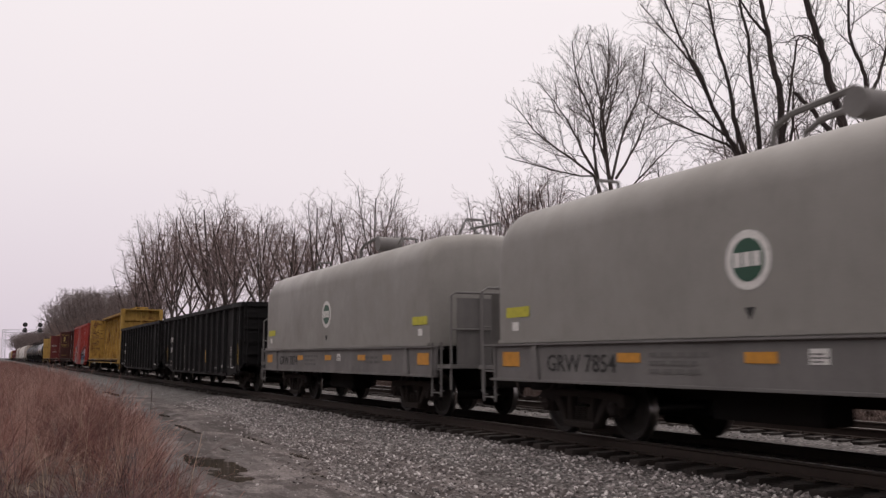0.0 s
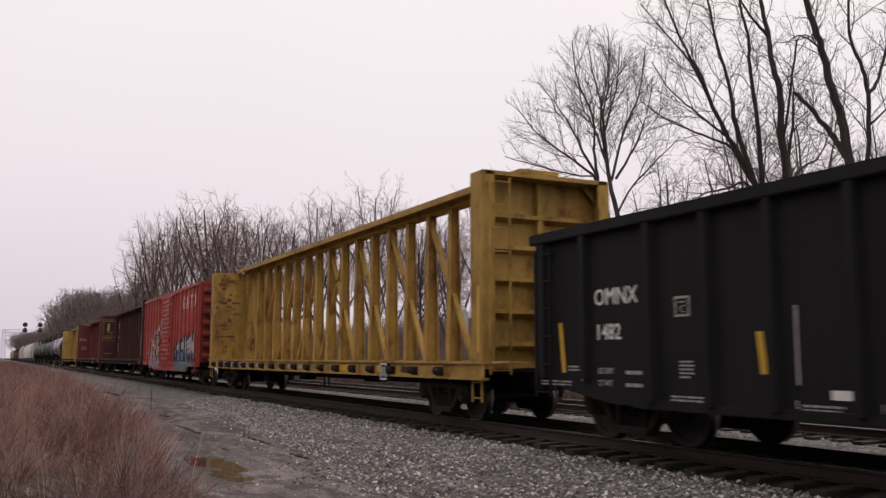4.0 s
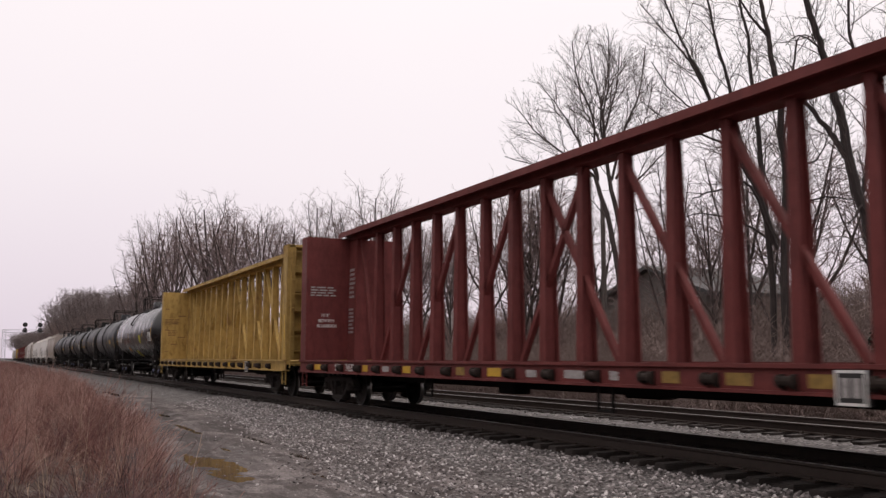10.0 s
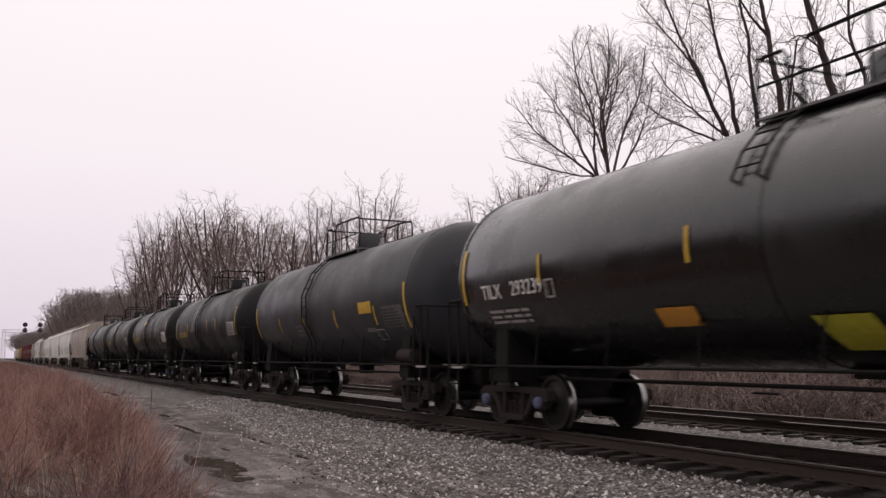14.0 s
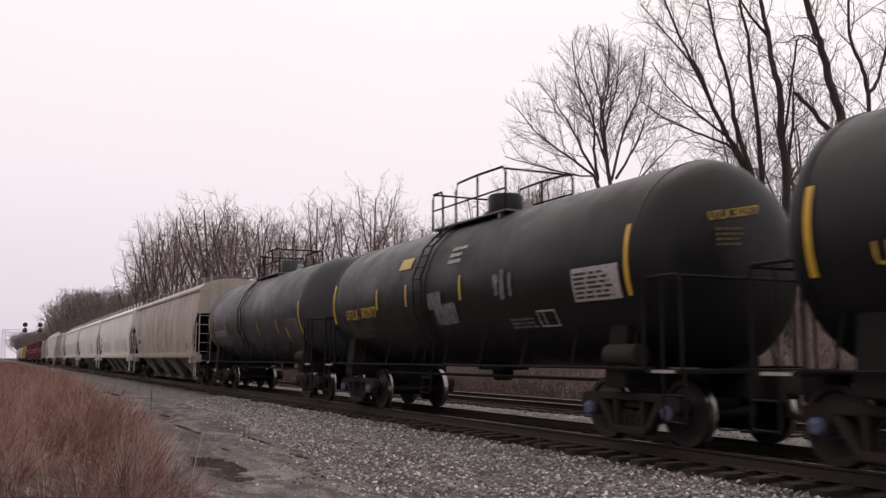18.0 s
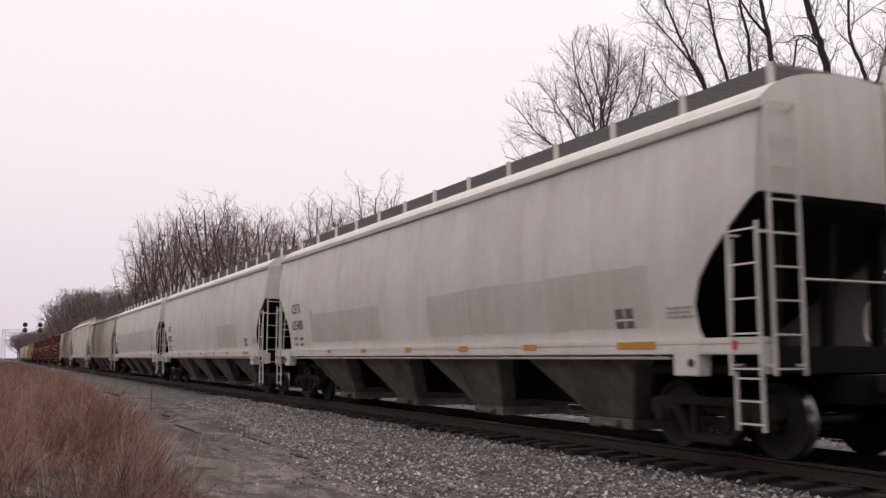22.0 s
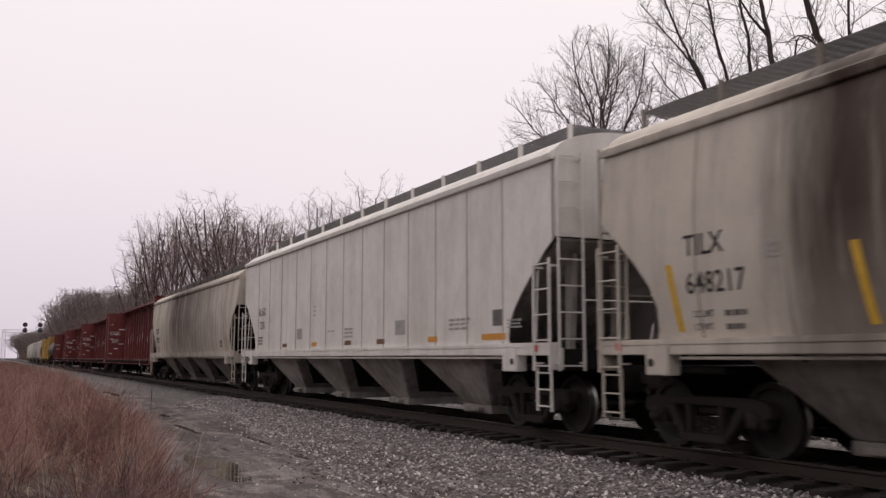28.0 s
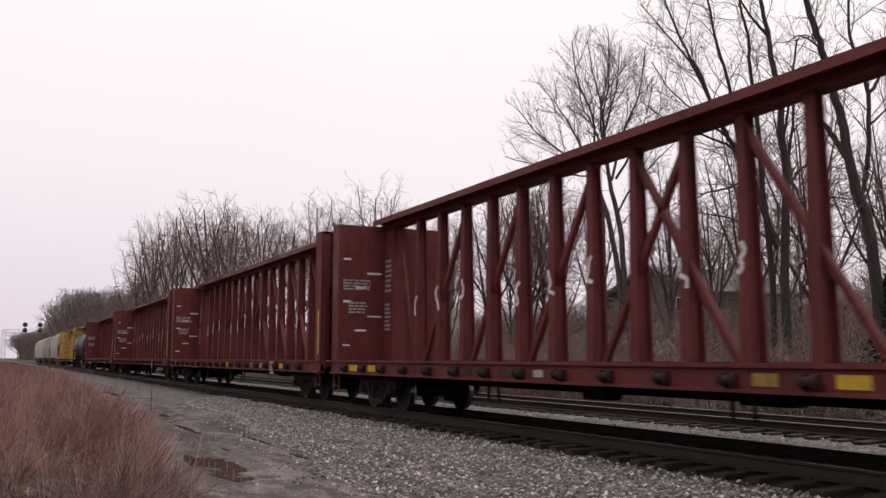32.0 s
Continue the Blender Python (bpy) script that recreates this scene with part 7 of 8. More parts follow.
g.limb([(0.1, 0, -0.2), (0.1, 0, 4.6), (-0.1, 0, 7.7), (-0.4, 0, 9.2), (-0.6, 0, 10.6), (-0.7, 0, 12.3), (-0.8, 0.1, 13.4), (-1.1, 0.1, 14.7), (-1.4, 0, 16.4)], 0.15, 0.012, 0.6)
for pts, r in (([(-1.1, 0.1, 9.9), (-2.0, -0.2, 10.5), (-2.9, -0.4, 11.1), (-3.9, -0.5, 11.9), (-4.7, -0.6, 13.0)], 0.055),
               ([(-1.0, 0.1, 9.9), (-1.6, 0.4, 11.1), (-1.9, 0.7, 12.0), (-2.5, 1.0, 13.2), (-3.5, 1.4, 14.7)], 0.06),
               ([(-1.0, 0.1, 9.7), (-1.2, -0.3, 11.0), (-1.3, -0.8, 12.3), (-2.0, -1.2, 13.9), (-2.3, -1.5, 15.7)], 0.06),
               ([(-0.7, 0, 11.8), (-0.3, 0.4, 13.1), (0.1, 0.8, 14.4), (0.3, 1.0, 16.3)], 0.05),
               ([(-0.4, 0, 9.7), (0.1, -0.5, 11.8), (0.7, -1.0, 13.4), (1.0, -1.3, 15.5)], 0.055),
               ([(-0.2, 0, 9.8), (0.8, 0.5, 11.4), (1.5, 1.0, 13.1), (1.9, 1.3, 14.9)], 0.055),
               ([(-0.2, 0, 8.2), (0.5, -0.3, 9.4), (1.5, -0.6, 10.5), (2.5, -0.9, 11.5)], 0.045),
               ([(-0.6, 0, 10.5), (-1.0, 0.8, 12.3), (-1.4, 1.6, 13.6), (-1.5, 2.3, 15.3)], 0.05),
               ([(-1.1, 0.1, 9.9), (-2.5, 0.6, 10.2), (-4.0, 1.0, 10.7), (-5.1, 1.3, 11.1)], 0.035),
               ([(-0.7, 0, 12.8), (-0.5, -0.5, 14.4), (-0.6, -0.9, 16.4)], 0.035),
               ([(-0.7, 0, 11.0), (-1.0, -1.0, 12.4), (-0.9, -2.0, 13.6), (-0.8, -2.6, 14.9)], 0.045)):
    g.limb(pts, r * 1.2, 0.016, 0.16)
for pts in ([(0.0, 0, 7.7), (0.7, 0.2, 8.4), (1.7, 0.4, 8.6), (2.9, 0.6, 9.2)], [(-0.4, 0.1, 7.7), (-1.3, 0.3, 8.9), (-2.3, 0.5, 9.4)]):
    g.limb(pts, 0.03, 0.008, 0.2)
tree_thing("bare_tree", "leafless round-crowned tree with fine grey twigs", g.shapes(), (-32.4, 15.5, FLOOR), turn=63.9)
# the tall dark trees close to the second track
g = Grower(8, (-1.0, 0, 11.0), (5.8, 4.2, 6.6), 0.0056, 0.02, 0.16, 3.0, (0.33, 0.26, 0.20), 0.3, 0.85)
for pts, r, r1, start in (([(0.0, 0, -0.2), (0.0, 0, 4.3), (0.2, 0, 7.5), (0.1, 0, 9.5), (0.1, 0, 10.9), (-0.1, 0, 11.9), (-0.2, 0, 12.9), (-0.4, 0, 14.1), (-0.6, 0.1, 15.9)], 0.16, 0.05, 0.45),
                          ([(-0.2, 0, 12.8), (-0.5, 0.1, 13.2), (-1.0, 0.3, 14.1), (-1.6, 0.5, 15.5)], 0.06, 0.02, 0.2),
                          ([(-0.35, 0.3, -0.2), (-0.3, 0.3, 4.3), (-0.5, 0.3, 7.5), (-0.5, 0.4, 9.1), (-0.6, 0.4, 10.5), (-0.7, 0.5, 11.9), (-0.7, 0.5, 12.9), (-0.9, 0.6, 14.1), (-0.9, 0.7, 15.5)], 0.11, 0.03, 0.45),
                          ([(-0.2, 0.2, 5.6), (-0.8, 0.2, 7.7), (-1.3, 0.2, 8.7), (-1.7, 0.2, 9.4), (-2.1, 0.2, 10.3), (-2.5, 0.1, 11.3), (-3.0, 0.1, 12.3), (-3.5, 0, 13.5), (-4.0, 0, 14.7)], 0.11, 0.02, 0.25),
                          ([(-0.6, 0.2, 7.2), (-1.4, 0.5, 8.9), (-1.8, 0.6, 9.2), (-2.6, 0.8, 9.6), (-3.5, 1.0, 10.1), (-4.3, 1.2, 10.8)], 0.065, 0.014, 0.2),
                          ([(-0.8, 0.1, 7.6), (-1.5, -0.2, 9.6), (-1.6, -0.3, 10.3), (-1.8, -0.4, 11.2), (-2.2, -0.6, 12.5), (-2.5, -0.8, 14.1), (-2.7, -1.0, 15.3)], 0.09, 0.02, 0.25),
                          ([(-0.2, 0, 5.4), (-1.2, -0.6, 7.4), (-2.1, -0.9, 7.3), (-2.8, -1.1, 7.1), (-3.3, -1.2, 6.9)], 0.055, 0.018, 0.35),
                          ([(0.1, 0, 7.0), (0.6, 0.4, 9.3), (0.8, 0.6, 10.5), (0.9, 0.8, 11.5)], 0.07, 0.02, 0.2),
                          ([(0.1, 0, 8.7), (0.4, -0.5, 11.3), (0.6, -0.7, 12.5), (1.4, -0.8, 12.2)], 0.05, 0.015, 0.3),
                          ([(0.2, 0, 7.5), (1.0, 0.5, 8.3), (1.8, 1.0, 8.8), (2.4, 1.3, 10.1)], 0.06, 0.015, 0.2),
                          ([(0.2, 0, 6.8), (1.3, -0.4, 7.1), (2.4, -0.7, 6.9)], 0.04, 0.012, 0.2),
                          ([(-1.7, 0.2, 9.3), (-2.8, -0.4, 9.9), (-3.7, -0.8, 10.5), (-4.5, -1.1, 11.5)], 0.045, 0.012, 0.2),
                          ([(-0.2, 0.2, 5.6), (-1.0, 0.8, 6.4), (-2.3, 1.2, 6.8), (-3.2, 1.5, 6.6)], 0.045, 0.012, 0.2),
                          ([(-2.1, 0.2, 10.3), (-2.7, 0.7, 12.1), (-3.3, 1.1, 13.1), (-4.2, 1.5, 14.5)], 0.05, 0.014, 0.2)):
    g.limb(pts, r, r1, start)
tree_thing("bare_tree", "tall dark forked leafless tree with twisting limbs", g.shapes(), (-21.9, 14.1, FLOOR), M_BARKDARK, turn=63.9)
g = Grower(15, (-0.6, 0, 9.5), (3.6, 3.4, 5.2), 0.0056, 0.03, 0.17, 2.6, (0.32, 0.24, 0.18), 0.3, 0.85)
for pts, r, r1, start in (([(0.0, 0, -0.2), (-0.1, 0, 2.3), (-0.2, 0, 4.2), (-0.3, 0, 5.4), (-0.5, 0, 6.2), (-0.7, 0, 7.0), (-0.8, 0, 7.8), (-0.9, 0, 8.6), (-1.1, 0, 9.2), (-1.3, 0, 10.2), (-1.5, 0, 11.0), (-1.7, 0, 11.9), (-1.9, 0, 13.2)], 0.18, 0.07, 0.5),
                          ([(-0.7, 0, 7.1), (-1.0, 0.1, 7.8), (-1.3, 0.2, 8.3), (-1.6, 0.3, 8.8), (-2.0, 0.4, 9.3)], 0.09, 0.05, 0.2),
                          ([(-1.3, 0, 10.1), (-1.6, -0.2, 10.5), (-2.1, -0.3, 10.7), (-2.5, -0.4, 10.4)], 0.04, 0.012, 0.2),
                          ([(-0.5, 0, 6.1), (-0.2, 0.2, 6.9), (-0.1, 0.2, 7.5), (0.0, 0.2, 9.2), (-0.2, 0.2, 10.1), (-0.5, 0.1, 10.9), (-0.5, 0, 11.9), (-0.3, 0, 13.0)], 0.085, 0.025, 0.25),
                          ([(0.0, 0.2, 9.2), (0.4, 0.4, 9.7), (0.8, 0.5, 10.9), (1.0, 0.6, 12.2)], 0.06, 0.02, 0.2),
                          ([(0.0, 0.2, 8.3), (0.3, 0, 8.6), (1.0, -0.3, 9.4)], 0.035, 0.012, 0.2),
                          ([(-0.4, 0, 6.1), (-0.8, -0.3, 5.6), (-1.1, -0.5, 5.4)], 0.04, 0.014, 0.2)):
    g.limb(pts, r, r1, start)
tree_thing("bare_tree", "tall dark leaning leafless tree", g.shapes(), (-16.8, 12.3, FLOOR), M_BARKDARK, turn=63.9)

# a few kinds of bare tree, repeated along the far side of the railway
KINDS = []
for seed, fork, mid, rx, rz, n in ((21, 3.6, 7.9, 3.4, 4.6, 8), (34, 2.8, 7.8, 2.9, 4.8, 7), (55, 4.2, 8.3, 3.6, 4.2, 9), (72, 3.2, 8.3, 2.7, 4.9, 6)):
    KINDS.append(tree_thing("bare_tree", "leafless grey tree in the wood along the railway", wood_tree(seed, fork, mid, rx, rz, 0.0088, n, lift=0.025, wob=0.19, long=3.1, gaps=(0.46, 0.35, 0.28), ragged=0.30, spread=0.9), (-39.7 - seed * 0.01, 14.0 + seed * 0.04, FLOOR), None, M_TWIGMID))
FARKIND = tree_thing("bare_tree", "leafless tree in the distant wood along the railway", wood_tree(90, 2.6, 7.4, 3.8, 4.6, 0.021, 9, lift=0.05, wob=0.17, long=3.2, gaps=(0.5, 0.40, 0.32), ragged=0.25, spread=0.8), (-169.0, 14.5, FLOOR), M_BARK, M_TWIGHAZE)
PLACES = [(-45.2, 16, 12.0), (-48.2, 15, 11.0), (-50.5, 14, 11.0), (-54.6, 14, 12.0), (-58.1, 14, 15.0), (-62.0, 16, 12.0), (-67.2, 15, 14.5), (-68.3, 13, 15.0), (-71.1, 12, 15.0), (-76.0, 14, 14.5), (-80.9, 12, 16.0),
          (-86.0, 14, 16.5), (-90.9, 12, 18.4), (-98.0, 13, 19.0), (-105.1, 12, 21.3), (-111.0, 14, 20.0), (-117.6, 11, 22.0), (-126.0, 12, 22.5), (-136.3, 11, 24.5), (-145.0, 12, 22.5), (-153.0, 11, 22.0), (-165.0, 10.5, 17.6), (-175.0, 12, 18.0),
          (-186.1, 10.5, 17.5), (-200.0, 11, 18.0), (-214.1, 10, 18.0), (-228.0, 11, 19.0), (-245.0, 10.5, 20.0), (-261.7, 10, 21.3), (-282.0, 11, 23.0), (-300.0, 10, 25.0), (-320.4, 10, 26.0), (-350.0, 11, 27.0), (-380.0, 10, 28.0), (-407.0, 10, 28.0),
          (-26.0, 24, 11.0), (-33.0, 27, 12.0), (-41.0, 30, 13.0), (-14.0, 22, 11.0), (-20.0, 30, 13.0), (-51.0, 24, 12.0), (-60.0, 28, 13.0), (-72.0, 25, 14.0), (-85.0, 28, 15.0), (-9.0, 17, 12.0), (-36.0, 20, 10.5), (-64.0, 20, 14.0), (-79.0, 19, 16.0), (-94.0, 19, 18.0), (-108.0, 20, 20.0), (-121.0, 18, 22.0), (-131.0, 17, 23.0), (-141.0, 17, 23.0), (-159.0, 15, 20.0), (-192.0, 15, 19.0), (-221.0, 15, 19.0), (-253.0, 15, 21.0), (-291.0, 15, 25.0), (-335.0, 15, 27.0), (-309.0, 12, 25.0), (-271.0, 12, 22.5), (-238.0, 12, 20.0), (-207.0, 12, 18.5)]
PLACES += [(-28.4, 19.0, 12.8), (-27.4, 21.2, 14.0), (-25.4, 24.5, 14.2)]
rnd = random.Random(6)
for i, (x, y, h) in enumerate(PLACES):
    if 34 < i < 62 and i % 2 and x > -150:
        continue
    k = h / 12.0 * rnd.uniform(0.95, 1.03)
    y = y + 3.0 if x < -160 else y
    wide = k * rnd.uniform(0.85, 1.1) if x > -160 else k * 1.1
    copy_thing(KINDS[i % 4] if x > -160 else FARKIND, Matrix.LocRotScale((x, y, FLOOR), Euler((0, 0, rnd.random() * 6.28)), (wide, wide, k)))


def brush(seed, length, depth, height, count):
    """A tangle of thin bare stems with side twigs."""
    k, s = random.Random(seed), Shape()
    for _ in range(count):
        x, y, h = k.uniform(-length / 2, length / 2), k.uniform(-depth / 2, depth / 2), height * k.uniform(0.35, 1.0) ** 1.2
        p = Vector((x, y, -0.1))
        d = Vector((k.gauss(0, 0.28), k.gauss(0, 0.28), 1)).normalized()
        pts = [p]
        for _ in range(3):
            d = (d + Vector((k.gauss(0, 0.18), k.gauss(0, 0.18), 0.0))).normalized()
            pts.append(pts[-1] + d * h / 3)
        s.tube(pts, 0.008 + 0.006 * h / 3, 3, 0, 0.004, caps=False)
        for _ in range(6):
            i = k.randrange(1, 3)
            a = pts[i].lerp(pts[i + 1], k.random())
            e = a + Vector((k.gauss(0, 0.4), k.gauss(0, 0.4), k.uniform(0.1, 0.8))) * (h * 0.28)
            s.tube([a, a.lerp(e, 0.5) + Vector((k.gauss(0, 0.05), k.gauss(0, 0.05), 0.05)), e], 0.009, 3, 0, 0.004, caps=False)
    return s


for i in range(26):
    x = -425.0 - 24.0 * i
    k = (8.5 - 0.0175 * x) / 12.0 * rnd.uniform(0.85, 1.1)
    copy_thing(FARKIND, Matrix.LocRotScale((x, 11.0 + 5.0 * (i % 3), FLOOR), Euler((0, 0, rnd.random() * 6.28)), (k * 1.8, k * 1.8, k)))
BRUSH = [brush(60 + i, 9.0, 3.0, 4.2, 620).mesh("thicket", M_THICKET, fix=False) for i in range(3)]
rnd = random.Random(31)
n = 0
for row, (y, tall, step) in enumerate(((10.0, 0.55, 6.0), (13.5, 0.75, 5.0), (18.0, 1.02, 4.2), (24.0, 1.25, 5.0), (31.0, 1.45, 5.0), (40.0, 1.8, 6.0))):
    x = -3.0 + row
    while x > -150 - 40 * (row < 3):
        ob = new("thicket", BRUSH[n % 3])
        k = tall * rnd.uniform(0.85, 1.15)
        ob.matrix_basis = Matrix.LocRotScale((x, y + rnd.uniform(-0.8, 0.8), FLOOR - 0.05), Euler((0, 0, rnd.choice((0, math.pi)) + rnd.uniform(-0.1, 0.1))), (1, 1.0 + 0.2 * row, k))
        tagged(ob, "dense leafless brush beyond the tracks", "brush", "brush beyond the tracks", "stuff")
        x -= step * (1 if x > -70 else 1.3)
        n += 1
for i in range(46):
    ob = new("thicket", BRUSH[i % 3])
    ob.matrix_basis = Matrix.LocRotScale((-195 - 17 * i, 13.5, FLOOR), Euler((0, 0, 0.02)), (2.0, 1.6, 3.0 + 0.12 * min(i, 14) if i < 18 else 2.2 + 0.05 * i))
    tagged(ob, "dense leafless brush beyond the tracks", "brush", "brush beyond the tracks", "stuff")

# unseen wood added behind the lane, a dark backdrop which the tanks mirror
for i in range(30):
    for row in range(2):
        ob = new("thicket", BRUSH[(i + row) % 3])
        ob.matrix_basis = Matrix.LocRotScale((30.0 - 10.0 * i, -27.0 - 7.0 * row, FLOOR), Euler((0, 0, 0.05 * (i % 3))), (1.3, 1.6, 2.3 + 0.9 * row))
        tagged(ob, "dense leafless brush added unseen behind the lane", "brush", "brush behind the lane", "stuff")


def cedar(at, h, seed):
    k, s, tr = random.Random(seed), Shape(), Shape()
    tr.tube([(0, 0, 0), (0.05, 0, h * 0.5), (0, 0, h)], 0.10, 6, 0, 0.02)
    for _ in range(2600):
        z = h * (0.08 + 0.9 * k.random() ** 1.2)
        r = (h - z) * 0.30 * k.random() ** 0.5 + 0.1
        a = k.random() * 6.283
        c, q = Vector((r * math.cos(a), r * math.sin(a), z)), k.uniform(0.06, 0.14)
        u = Vector((k.gauss(0, 1), k.gauss(0, 1), k.gauss(0, 0.6))).normalized()
        w = u.orthogonal().normalized()
        s.add([c - u * q, c + w * q * 0.5, c + u * q, c - w * q * 0.5], [(0, 1, 2, 3)])
    t = thing("evergreen_shrub", "dark green evergreen shrub beyond the tracks", "shrub", "", at)
    piece("trunk", tr.mesh("trunk", M_BARK, fix=False), t)
    piece("crown", s.mesh("crown", M_CEDAR, fix=False), t)


cedar((-16.6, 12.6, FLOOR), 4.6, 2)
cedar((-15.2, 14.5, FLOOR), 5.4, 5)
rnd = random.Random(19)
for i in range(18):
    x, y = -8.0 - 2.9 * i + rnd.uniform(-1, 1), rnd.choice((19.0, 23.0, 27.0, 32.0)) + rnd.uniform(-1.5, 1.5)
    k = rnd.uniform(0.7, 1.05)
    copy_thing(KINDS[i % 4], Matrix.LocRotScale((x, y, FLOOR), Euler((0, 0, rnd.random() * 6.28)), (k, k, k)))


# ---- dry weeds beside the lane ----
def weeds():
    k = random.Random(44)

    def edge(x):
        at = [(-6, -7.75), (-8.5, -7.45), (-10.5, -7.2), (-13.5, -6.85), (-21.4, -6.1), (-31, -5.65), (-50, -4.9), (-94, -4.5), (-400, -5.2)]
        for (a, p), (b, q) in zip(at, at[1:]):
            if x >= b:
                return p + (q - p) * min(1, max(0, (a - x) / (a - b))) + 0.3 * noise.noise((x * 0.3, 1, 1))
        return -5.2

    def blade(x, y, h, wide, out, fluff, to):
        """A bent stem; its upper half bears fine upright hairs."""
        p0 = Vector((x, y, ground_z(x, y) - 0.03))
        d = (Vector((k.gauss(0.03, 0.10), k.gauss(0.02, 0.10), 1)) + out * 0.55).normalized()
        bow = Vector((out.x, out.y, -0.25)) * k.uniform(0.1, 0.5) + Vector((k.gauss(0, 0.12), k.gauss(0, 0.12), 0))
        p1 = p0 + d * h * 0.4
        p2 = p1 + (d + bow * 0.5).normalized() * h * 0.35
        p3 = p2 + (d + bow * 1.3).normalized() * h * 0.32
        to.tube([p0, p1, p2, p3], wide, 3, 0, wide * 0.4, caps=False)
        for _ in range(fluff):
            t = k.random()
            a = p1.lerp(p2, t * 2 - 0.6) if t < 0.6 else p2.lerp(p3, (t - 0.6) * 2.5)
            e = a + (d + bow + Vector((k.gauss(0, 0.32), k.gauss(0, 0.32), k.uniform(-0.1, 0.3)))).normalized() * h * k.uniform(0.06, 0.16)
            to.tube([a, e], wide * 0.55, 3, 0, wide * 0.3, caps=False)

    # bushy tufts of plumed grass of many sizes, keeping apart, with dark hollows between them
    taken, tufts, tan, dark, canes, straw = [], Shape(), Shape(), Shape(), Shape(), Shape()
    for _ in range(5000):
        cx = -6.2 - 62 * k.random() ** 1.8
        cy = edge(cx) - 0.10 - abs(k.gauss(0, 1.0)) * 2.0 * (1 if cx > -25 else 1.6)
        apart = 0.56 if cx > -16 else 0.46
        if len(taken) > 430 or any((cx - a) ** 2 + (cy - b) ** 2 < apart ** 2 for a, b in taken):
            continue
        taken.append((cx, cy))
        inside = min(1.0, (edge(cx) - cy) / 0.9)
        tall = (0.42 + 0.62 * inside) * k.uniform(0.5, 1.3)
        close = cx > -12.0 and edge(cx) - cy > 0.45
        near = 1.0 if cx > -18 else 1.7
        tone = k.random()
        kind = dark if close else tan if tone < (0.5 if cx < -11.0 else 0.3) else dark if tone > 0.85 else tufts
        lean = Vector((k.gauss(0.15, 0.35), k.gauss(0.12, 0.35), 0))
        for j in range(64 if cx > -22 else 34):
            a, q = k.random() * 6.283, k.random() ** 0.6
            out = Vector((math.cos(a), math.sin(a), 0)) * q + lean
            if close and j % 4:
                # dark arching canes and leaning dead stems in the nearest stand
                blade(cx + 0.3 * q * math.cos(a), cy + 0.3 * q * math.sin(a), tall * k.uniform(0.5, 1.05), k.uniform(0.0022, 0.0052), out * k.uniform(1.0, 3.6) + lean, 3, canes)
            else:
                blade(cx + 0.17 * q * math.cos(a), cy + 0.17 * q * math.sin(a), tall * k.uniform(0.55, 1.1) * (1.08 - 0.3 * q) * (0.8 if close else 1.0), k.uniform(0.0018, 0.0034) * near, out * k.uniform(0.6, 1.7), 11 if cx > -14 else 8, kind)
    # single pale straw stems, upright, forked at the top
    for _ in range(26):
        x = -6.8 - 9 * k.random() ** 1.4
        y = edge(x) - 0.25 - 1.6 * k.random()
        h = k.uniform(0.7, 1.05)
        blade(x, y, h, 0.0042, Vector((k.gauss(0, 0.12), k.gauss(0, 0.12), 0)), 3, straw)
    for _ in range(3200):
        x = -66 - 200 * k.random() ** 1.5
        blade(x, -4.9 - abs(k.gauss(0, 1)) * 4, k.uniform(0.4, 1.0), 0.018, Vector((k.gauss(0, 0.3), k.gauss(0, 0.3), 0)), 5, tufts)
    ob = new("dark_canes", canes.mesh("dark_canes", M_CANE, fix=False))
    tagged(ob, "tangle of dark arching dead canes among the weeds", "weeds", kind="stuff")
    ob = new("straw_stems", straw.mesh("straw_stems", M_STRAWSTEM, fix=False))
    tagged(ob, "pale upright straw stems among the weeds", "weeds", kind="stuff")
    for shape, mat, label in ((tan, M_WEEDTAN, "feathery tan dry grass beside the lane"), (dark, M_WEEDDARK, "dark russet dry grass beside the lane")):
        tagged(new("dry_weeds", shape.mesh("dry_weeds", mat, fix=False)), label, "weeds", kind="stuff")
    s = tufts
    ob = new("dry_weeds", s.mesh("dry_weeds", M_WEED, fix=False))
    tagged(ob, "feathery reddish-brown dry grass beside the lane", "weeds", kind="stuff")
    # a lone dead stalk on the lane's edge
    t = Shape().tube([(0, 0, -0.1), (0.01, 0, 0.45), (-0.02, 0, 1.0)], 0.012, 5, 0, 0.005).tube([(0.0, 0, 0.35), (0.12, 0.02, 0.85)], 0.008, 5, 0, 0.004).tube([(0, 0, 0.5), (-0.1, 0, 0.66)], 0.006, 5, 0, 0.003)
    ob = new("dead_stalk", t.mesh("dead_stalk", M_TWIG))
    ob.location = (-28.5, -5.0, -0.52)
    tagged(ob, "thin dark dead weed stalk on the lane", "weed")


weeds()


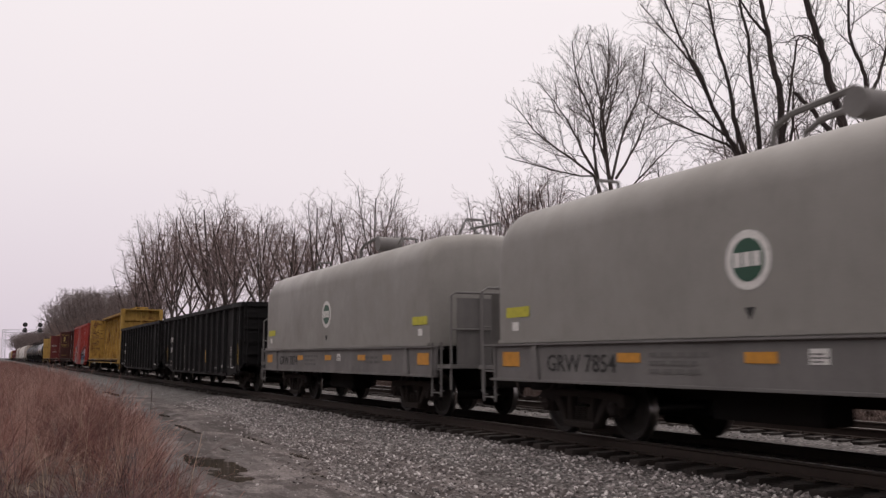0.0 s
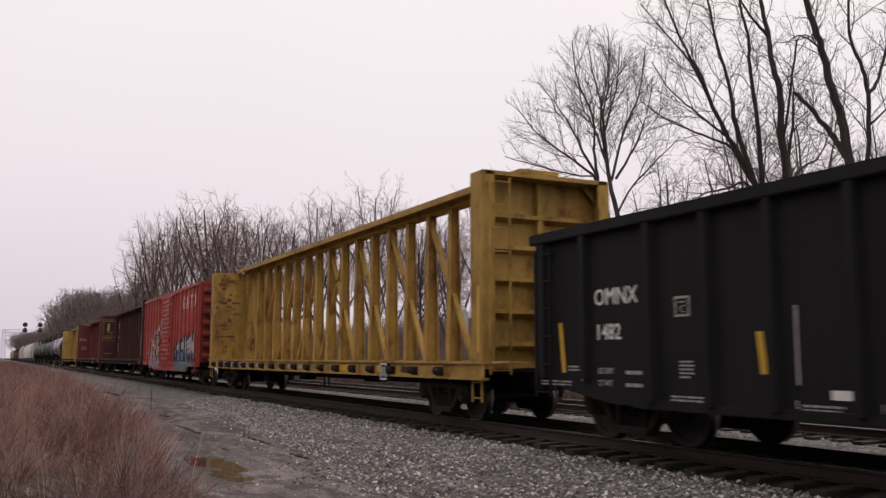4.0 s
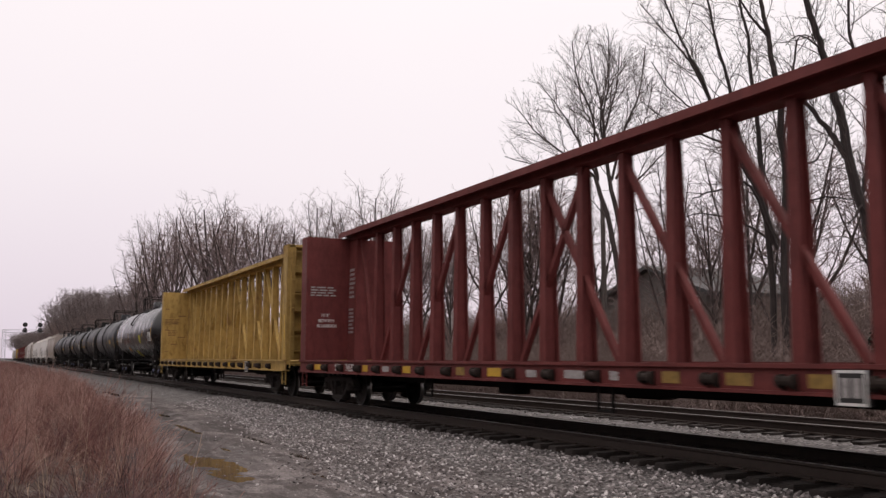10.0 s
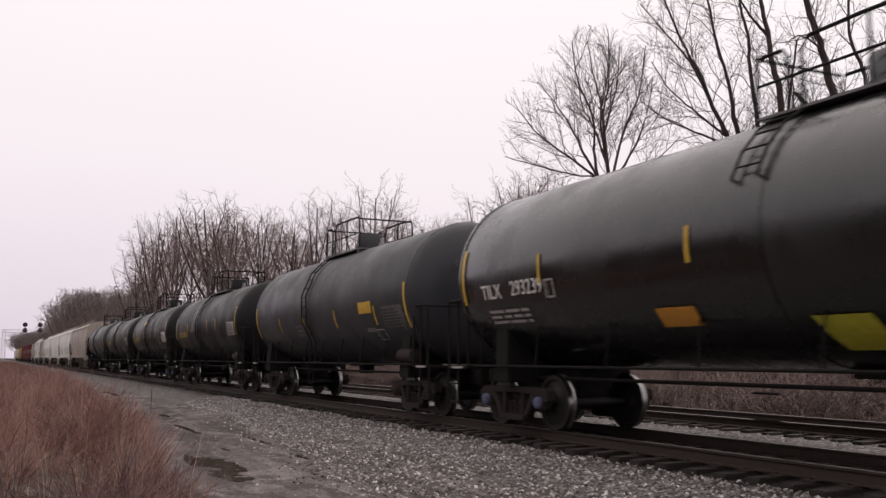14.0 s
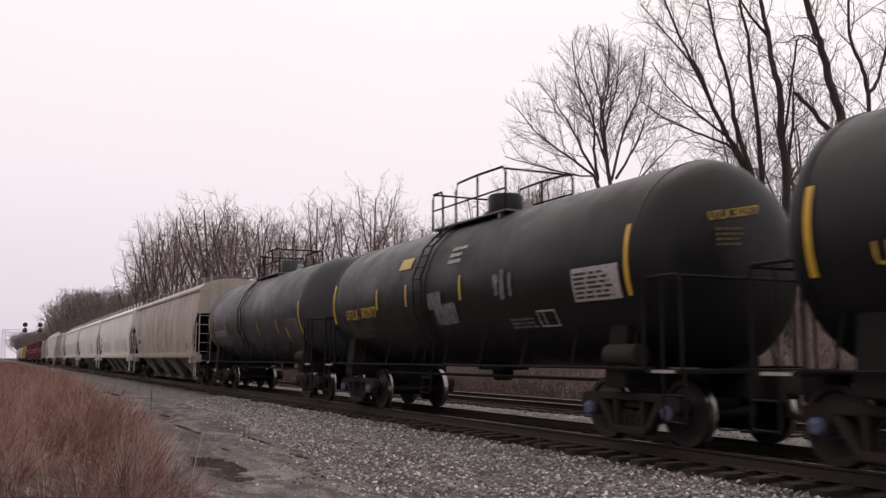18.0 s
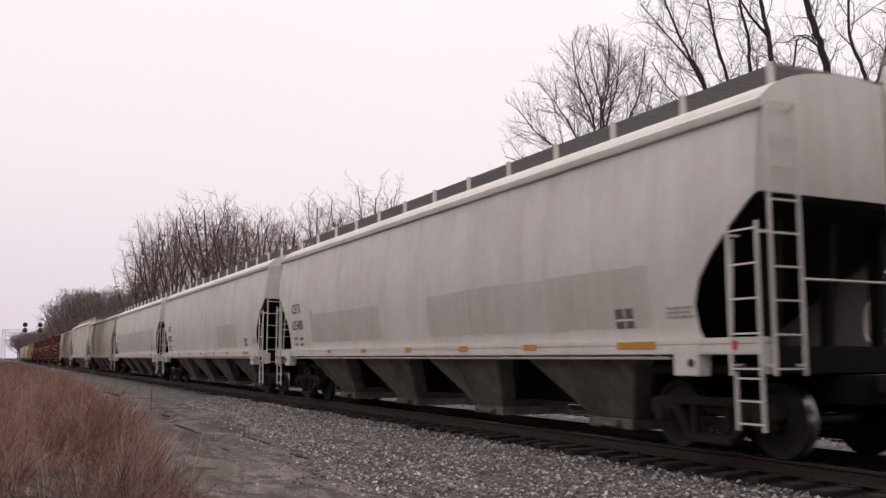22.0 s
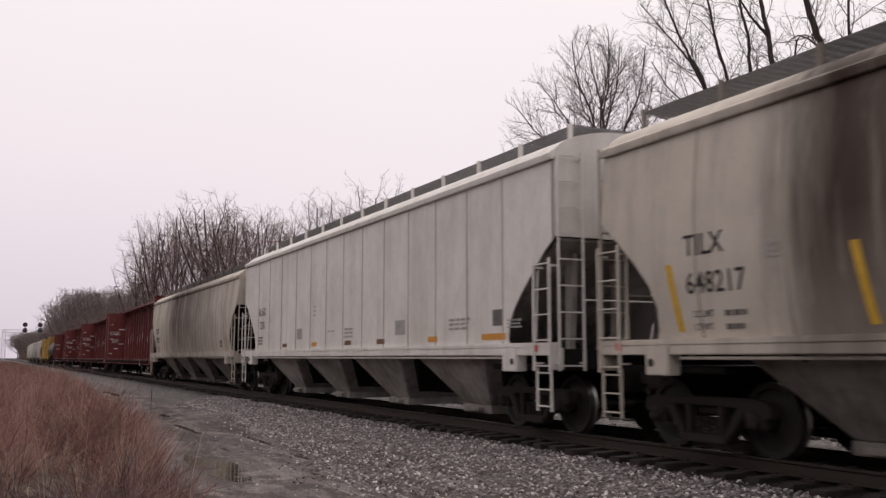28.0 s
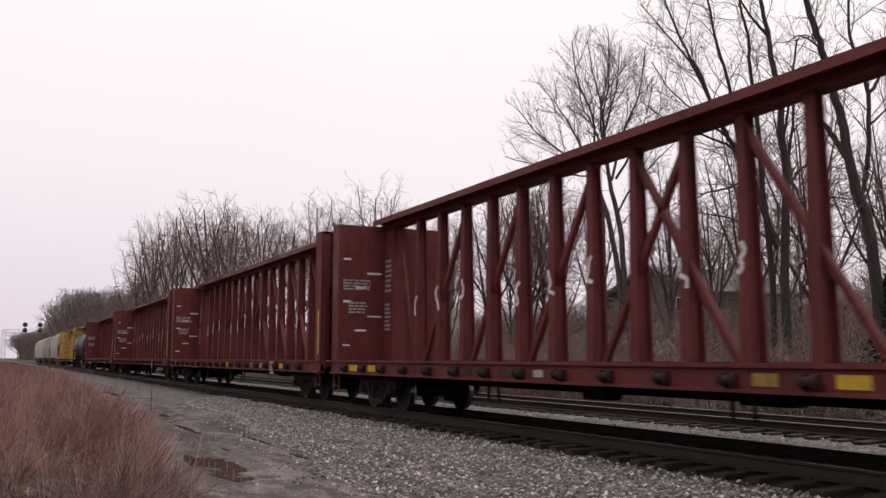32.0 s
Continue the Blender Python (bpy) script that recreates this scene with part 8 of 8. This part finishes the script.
# ---- small things far off ----
def signal_bridge():
    g = thing("signal_bridge", "grey steel signal bridge with dark signal heads over the tracks", "railway signal", "", (-368.0, 0, 0))
    mast = Shape()
    for y in (-7.4, -6.2):
        mast.box(-0.08, 0.08, y - 0.07, y + 0.07, -0.5, 11.3)
        mast.box(0.82, 0.98, y - 0.07, y + 0.07, -0.5, 11.3)
    for k in range(10):
        z = 0.3 + 1.1 * k
        mast.bar((0, -7.4, z), (0, -6.2, z + 1.0), 0.07, 0.07).bar((0.9, -6.2, z), (0.9, -7.4, z + 1.0), 0.07, 0.07)
    part("mast", mast, M_GALV, g)
    beam = Shape()
    for z in (10.3, 11.3):
        for x in (0.0, 0.9):
            beam.box(x - 0.06, x + 0.06, -7.4, 8.5, z - 0.06, z + 0.06)
    for k in range(14):
        beam.bar((0, -7.2 + 1.1 * k, 10.3), (0, -6.1 + 1.1 * k, 11.3), 0.05, 0.05)
    part("beam", beam, M_GALV, g)
    for y in (0.0, 5.0):
        h = Shape()
        for z in (11.15, 13.2):
            h.lathe([(0.0, 0.15), (0.1, 0.85), (0.2, 0.85), (0.25, 0.5), (0.7, 0.2)], "x", 18, (0.2, y, z))
        h.box(0.0, 0.16, y - 0.08, y + 0.08, 10.3, 14.0)
        part("signal_head", h, M_BLACK, g, "dark round signal heads on a post")


signal_bridge()


def house():
    h = thing("house", "pale two-storey house with a grey gable roof behind the brush", "house", "", (-38.5, 25.0, FLOOR))
    part("wall", Shape().prism([(-4.2, 0), (4.2, 0), (4.2, 5.0), (0, 6.5), (-4.2, 5.0)], -3.0, 3.0, "y"), M_SIDING, h)
    for sx in (-1, 1):
        part("roof", Shape().prism([(sx * 4.7, 4.86), (0, 6.52), (0, 6.72), (sx * 4.75, 5.06)], -3.4, 3.4, "y"), M_ROOF, h)
    for x, z in ((2.45, 4.15), (3.35, 4.15), (-2.2, 4.1), (-2.2, 1.4), (1.6, 1.4)):
        wdw = part("window", Shape().box(x - 0.42, x + 0.42, -3.05, -2.95, z, z + 0.75), M_WHITE, h, "white-framed window")
        part("pane", Shape().box(x - 0.34, x + 0.34, -3.07, -3.03, z + 0.07, z + 0.68), M_GLASS, wdw)


house()


def pole():
    p = thing("utility_pole", "weathered wooden utility pole behind the train", "utility pole", "", (-37.2, 18.0, FLOOR))
    part("shaft", Shape().tube([(0, 0, 0), (0, 0, 9.6)], 0.15, 10, 0, 0.11), M_WOODPOLE, p, smooth=True)
    s = new("storage_tank", Shape().lathe([(0, 0.55), (4.6, 0.55), (4.85, 0.4), (4.95, 0.02)], "z", 24).mesh("storage_tank", M_PALESTEEL, smooth=True))
    s.location = (-50.2, 16.5, FLOOR)
    tagged(s, "upright white storage tank behind the tracks", "tank")


pole()


# ---- what moves ----
def motions():
    for car, s in TRAIN:
        walk(car, [(t, Matrix.Translation((s + SPEED * t, 0, 0))) for t in (0.0, 8.0, 16.0, 24.0, SECONDS)])
    # the wheels roll: every wheelset turns alike, so one keyed turn for the leading and one for the trailing axle serves them all
    frames = round(SECONDS * FPS)
    for side in (-1, 1):
        first, *others = [ob for ob, sx in WHEELSETS if sx == side]
        walk(first, [(f / FPS, pose(side * AXLE, 0, WHEEL_R) @ Matrix.Rotation(SPEED / WHEEL_R * f / FPS, 4, "Y")) for f in range(frames + 1)])
        for ob in others:
            ob.rotation_mode = "QUATERNION"
            ob.animation_data_create()
            ob.animation_data.action = first.animation_data.action
            ob.animation_data.action_slot = first.animation_data.action_slot


motions()
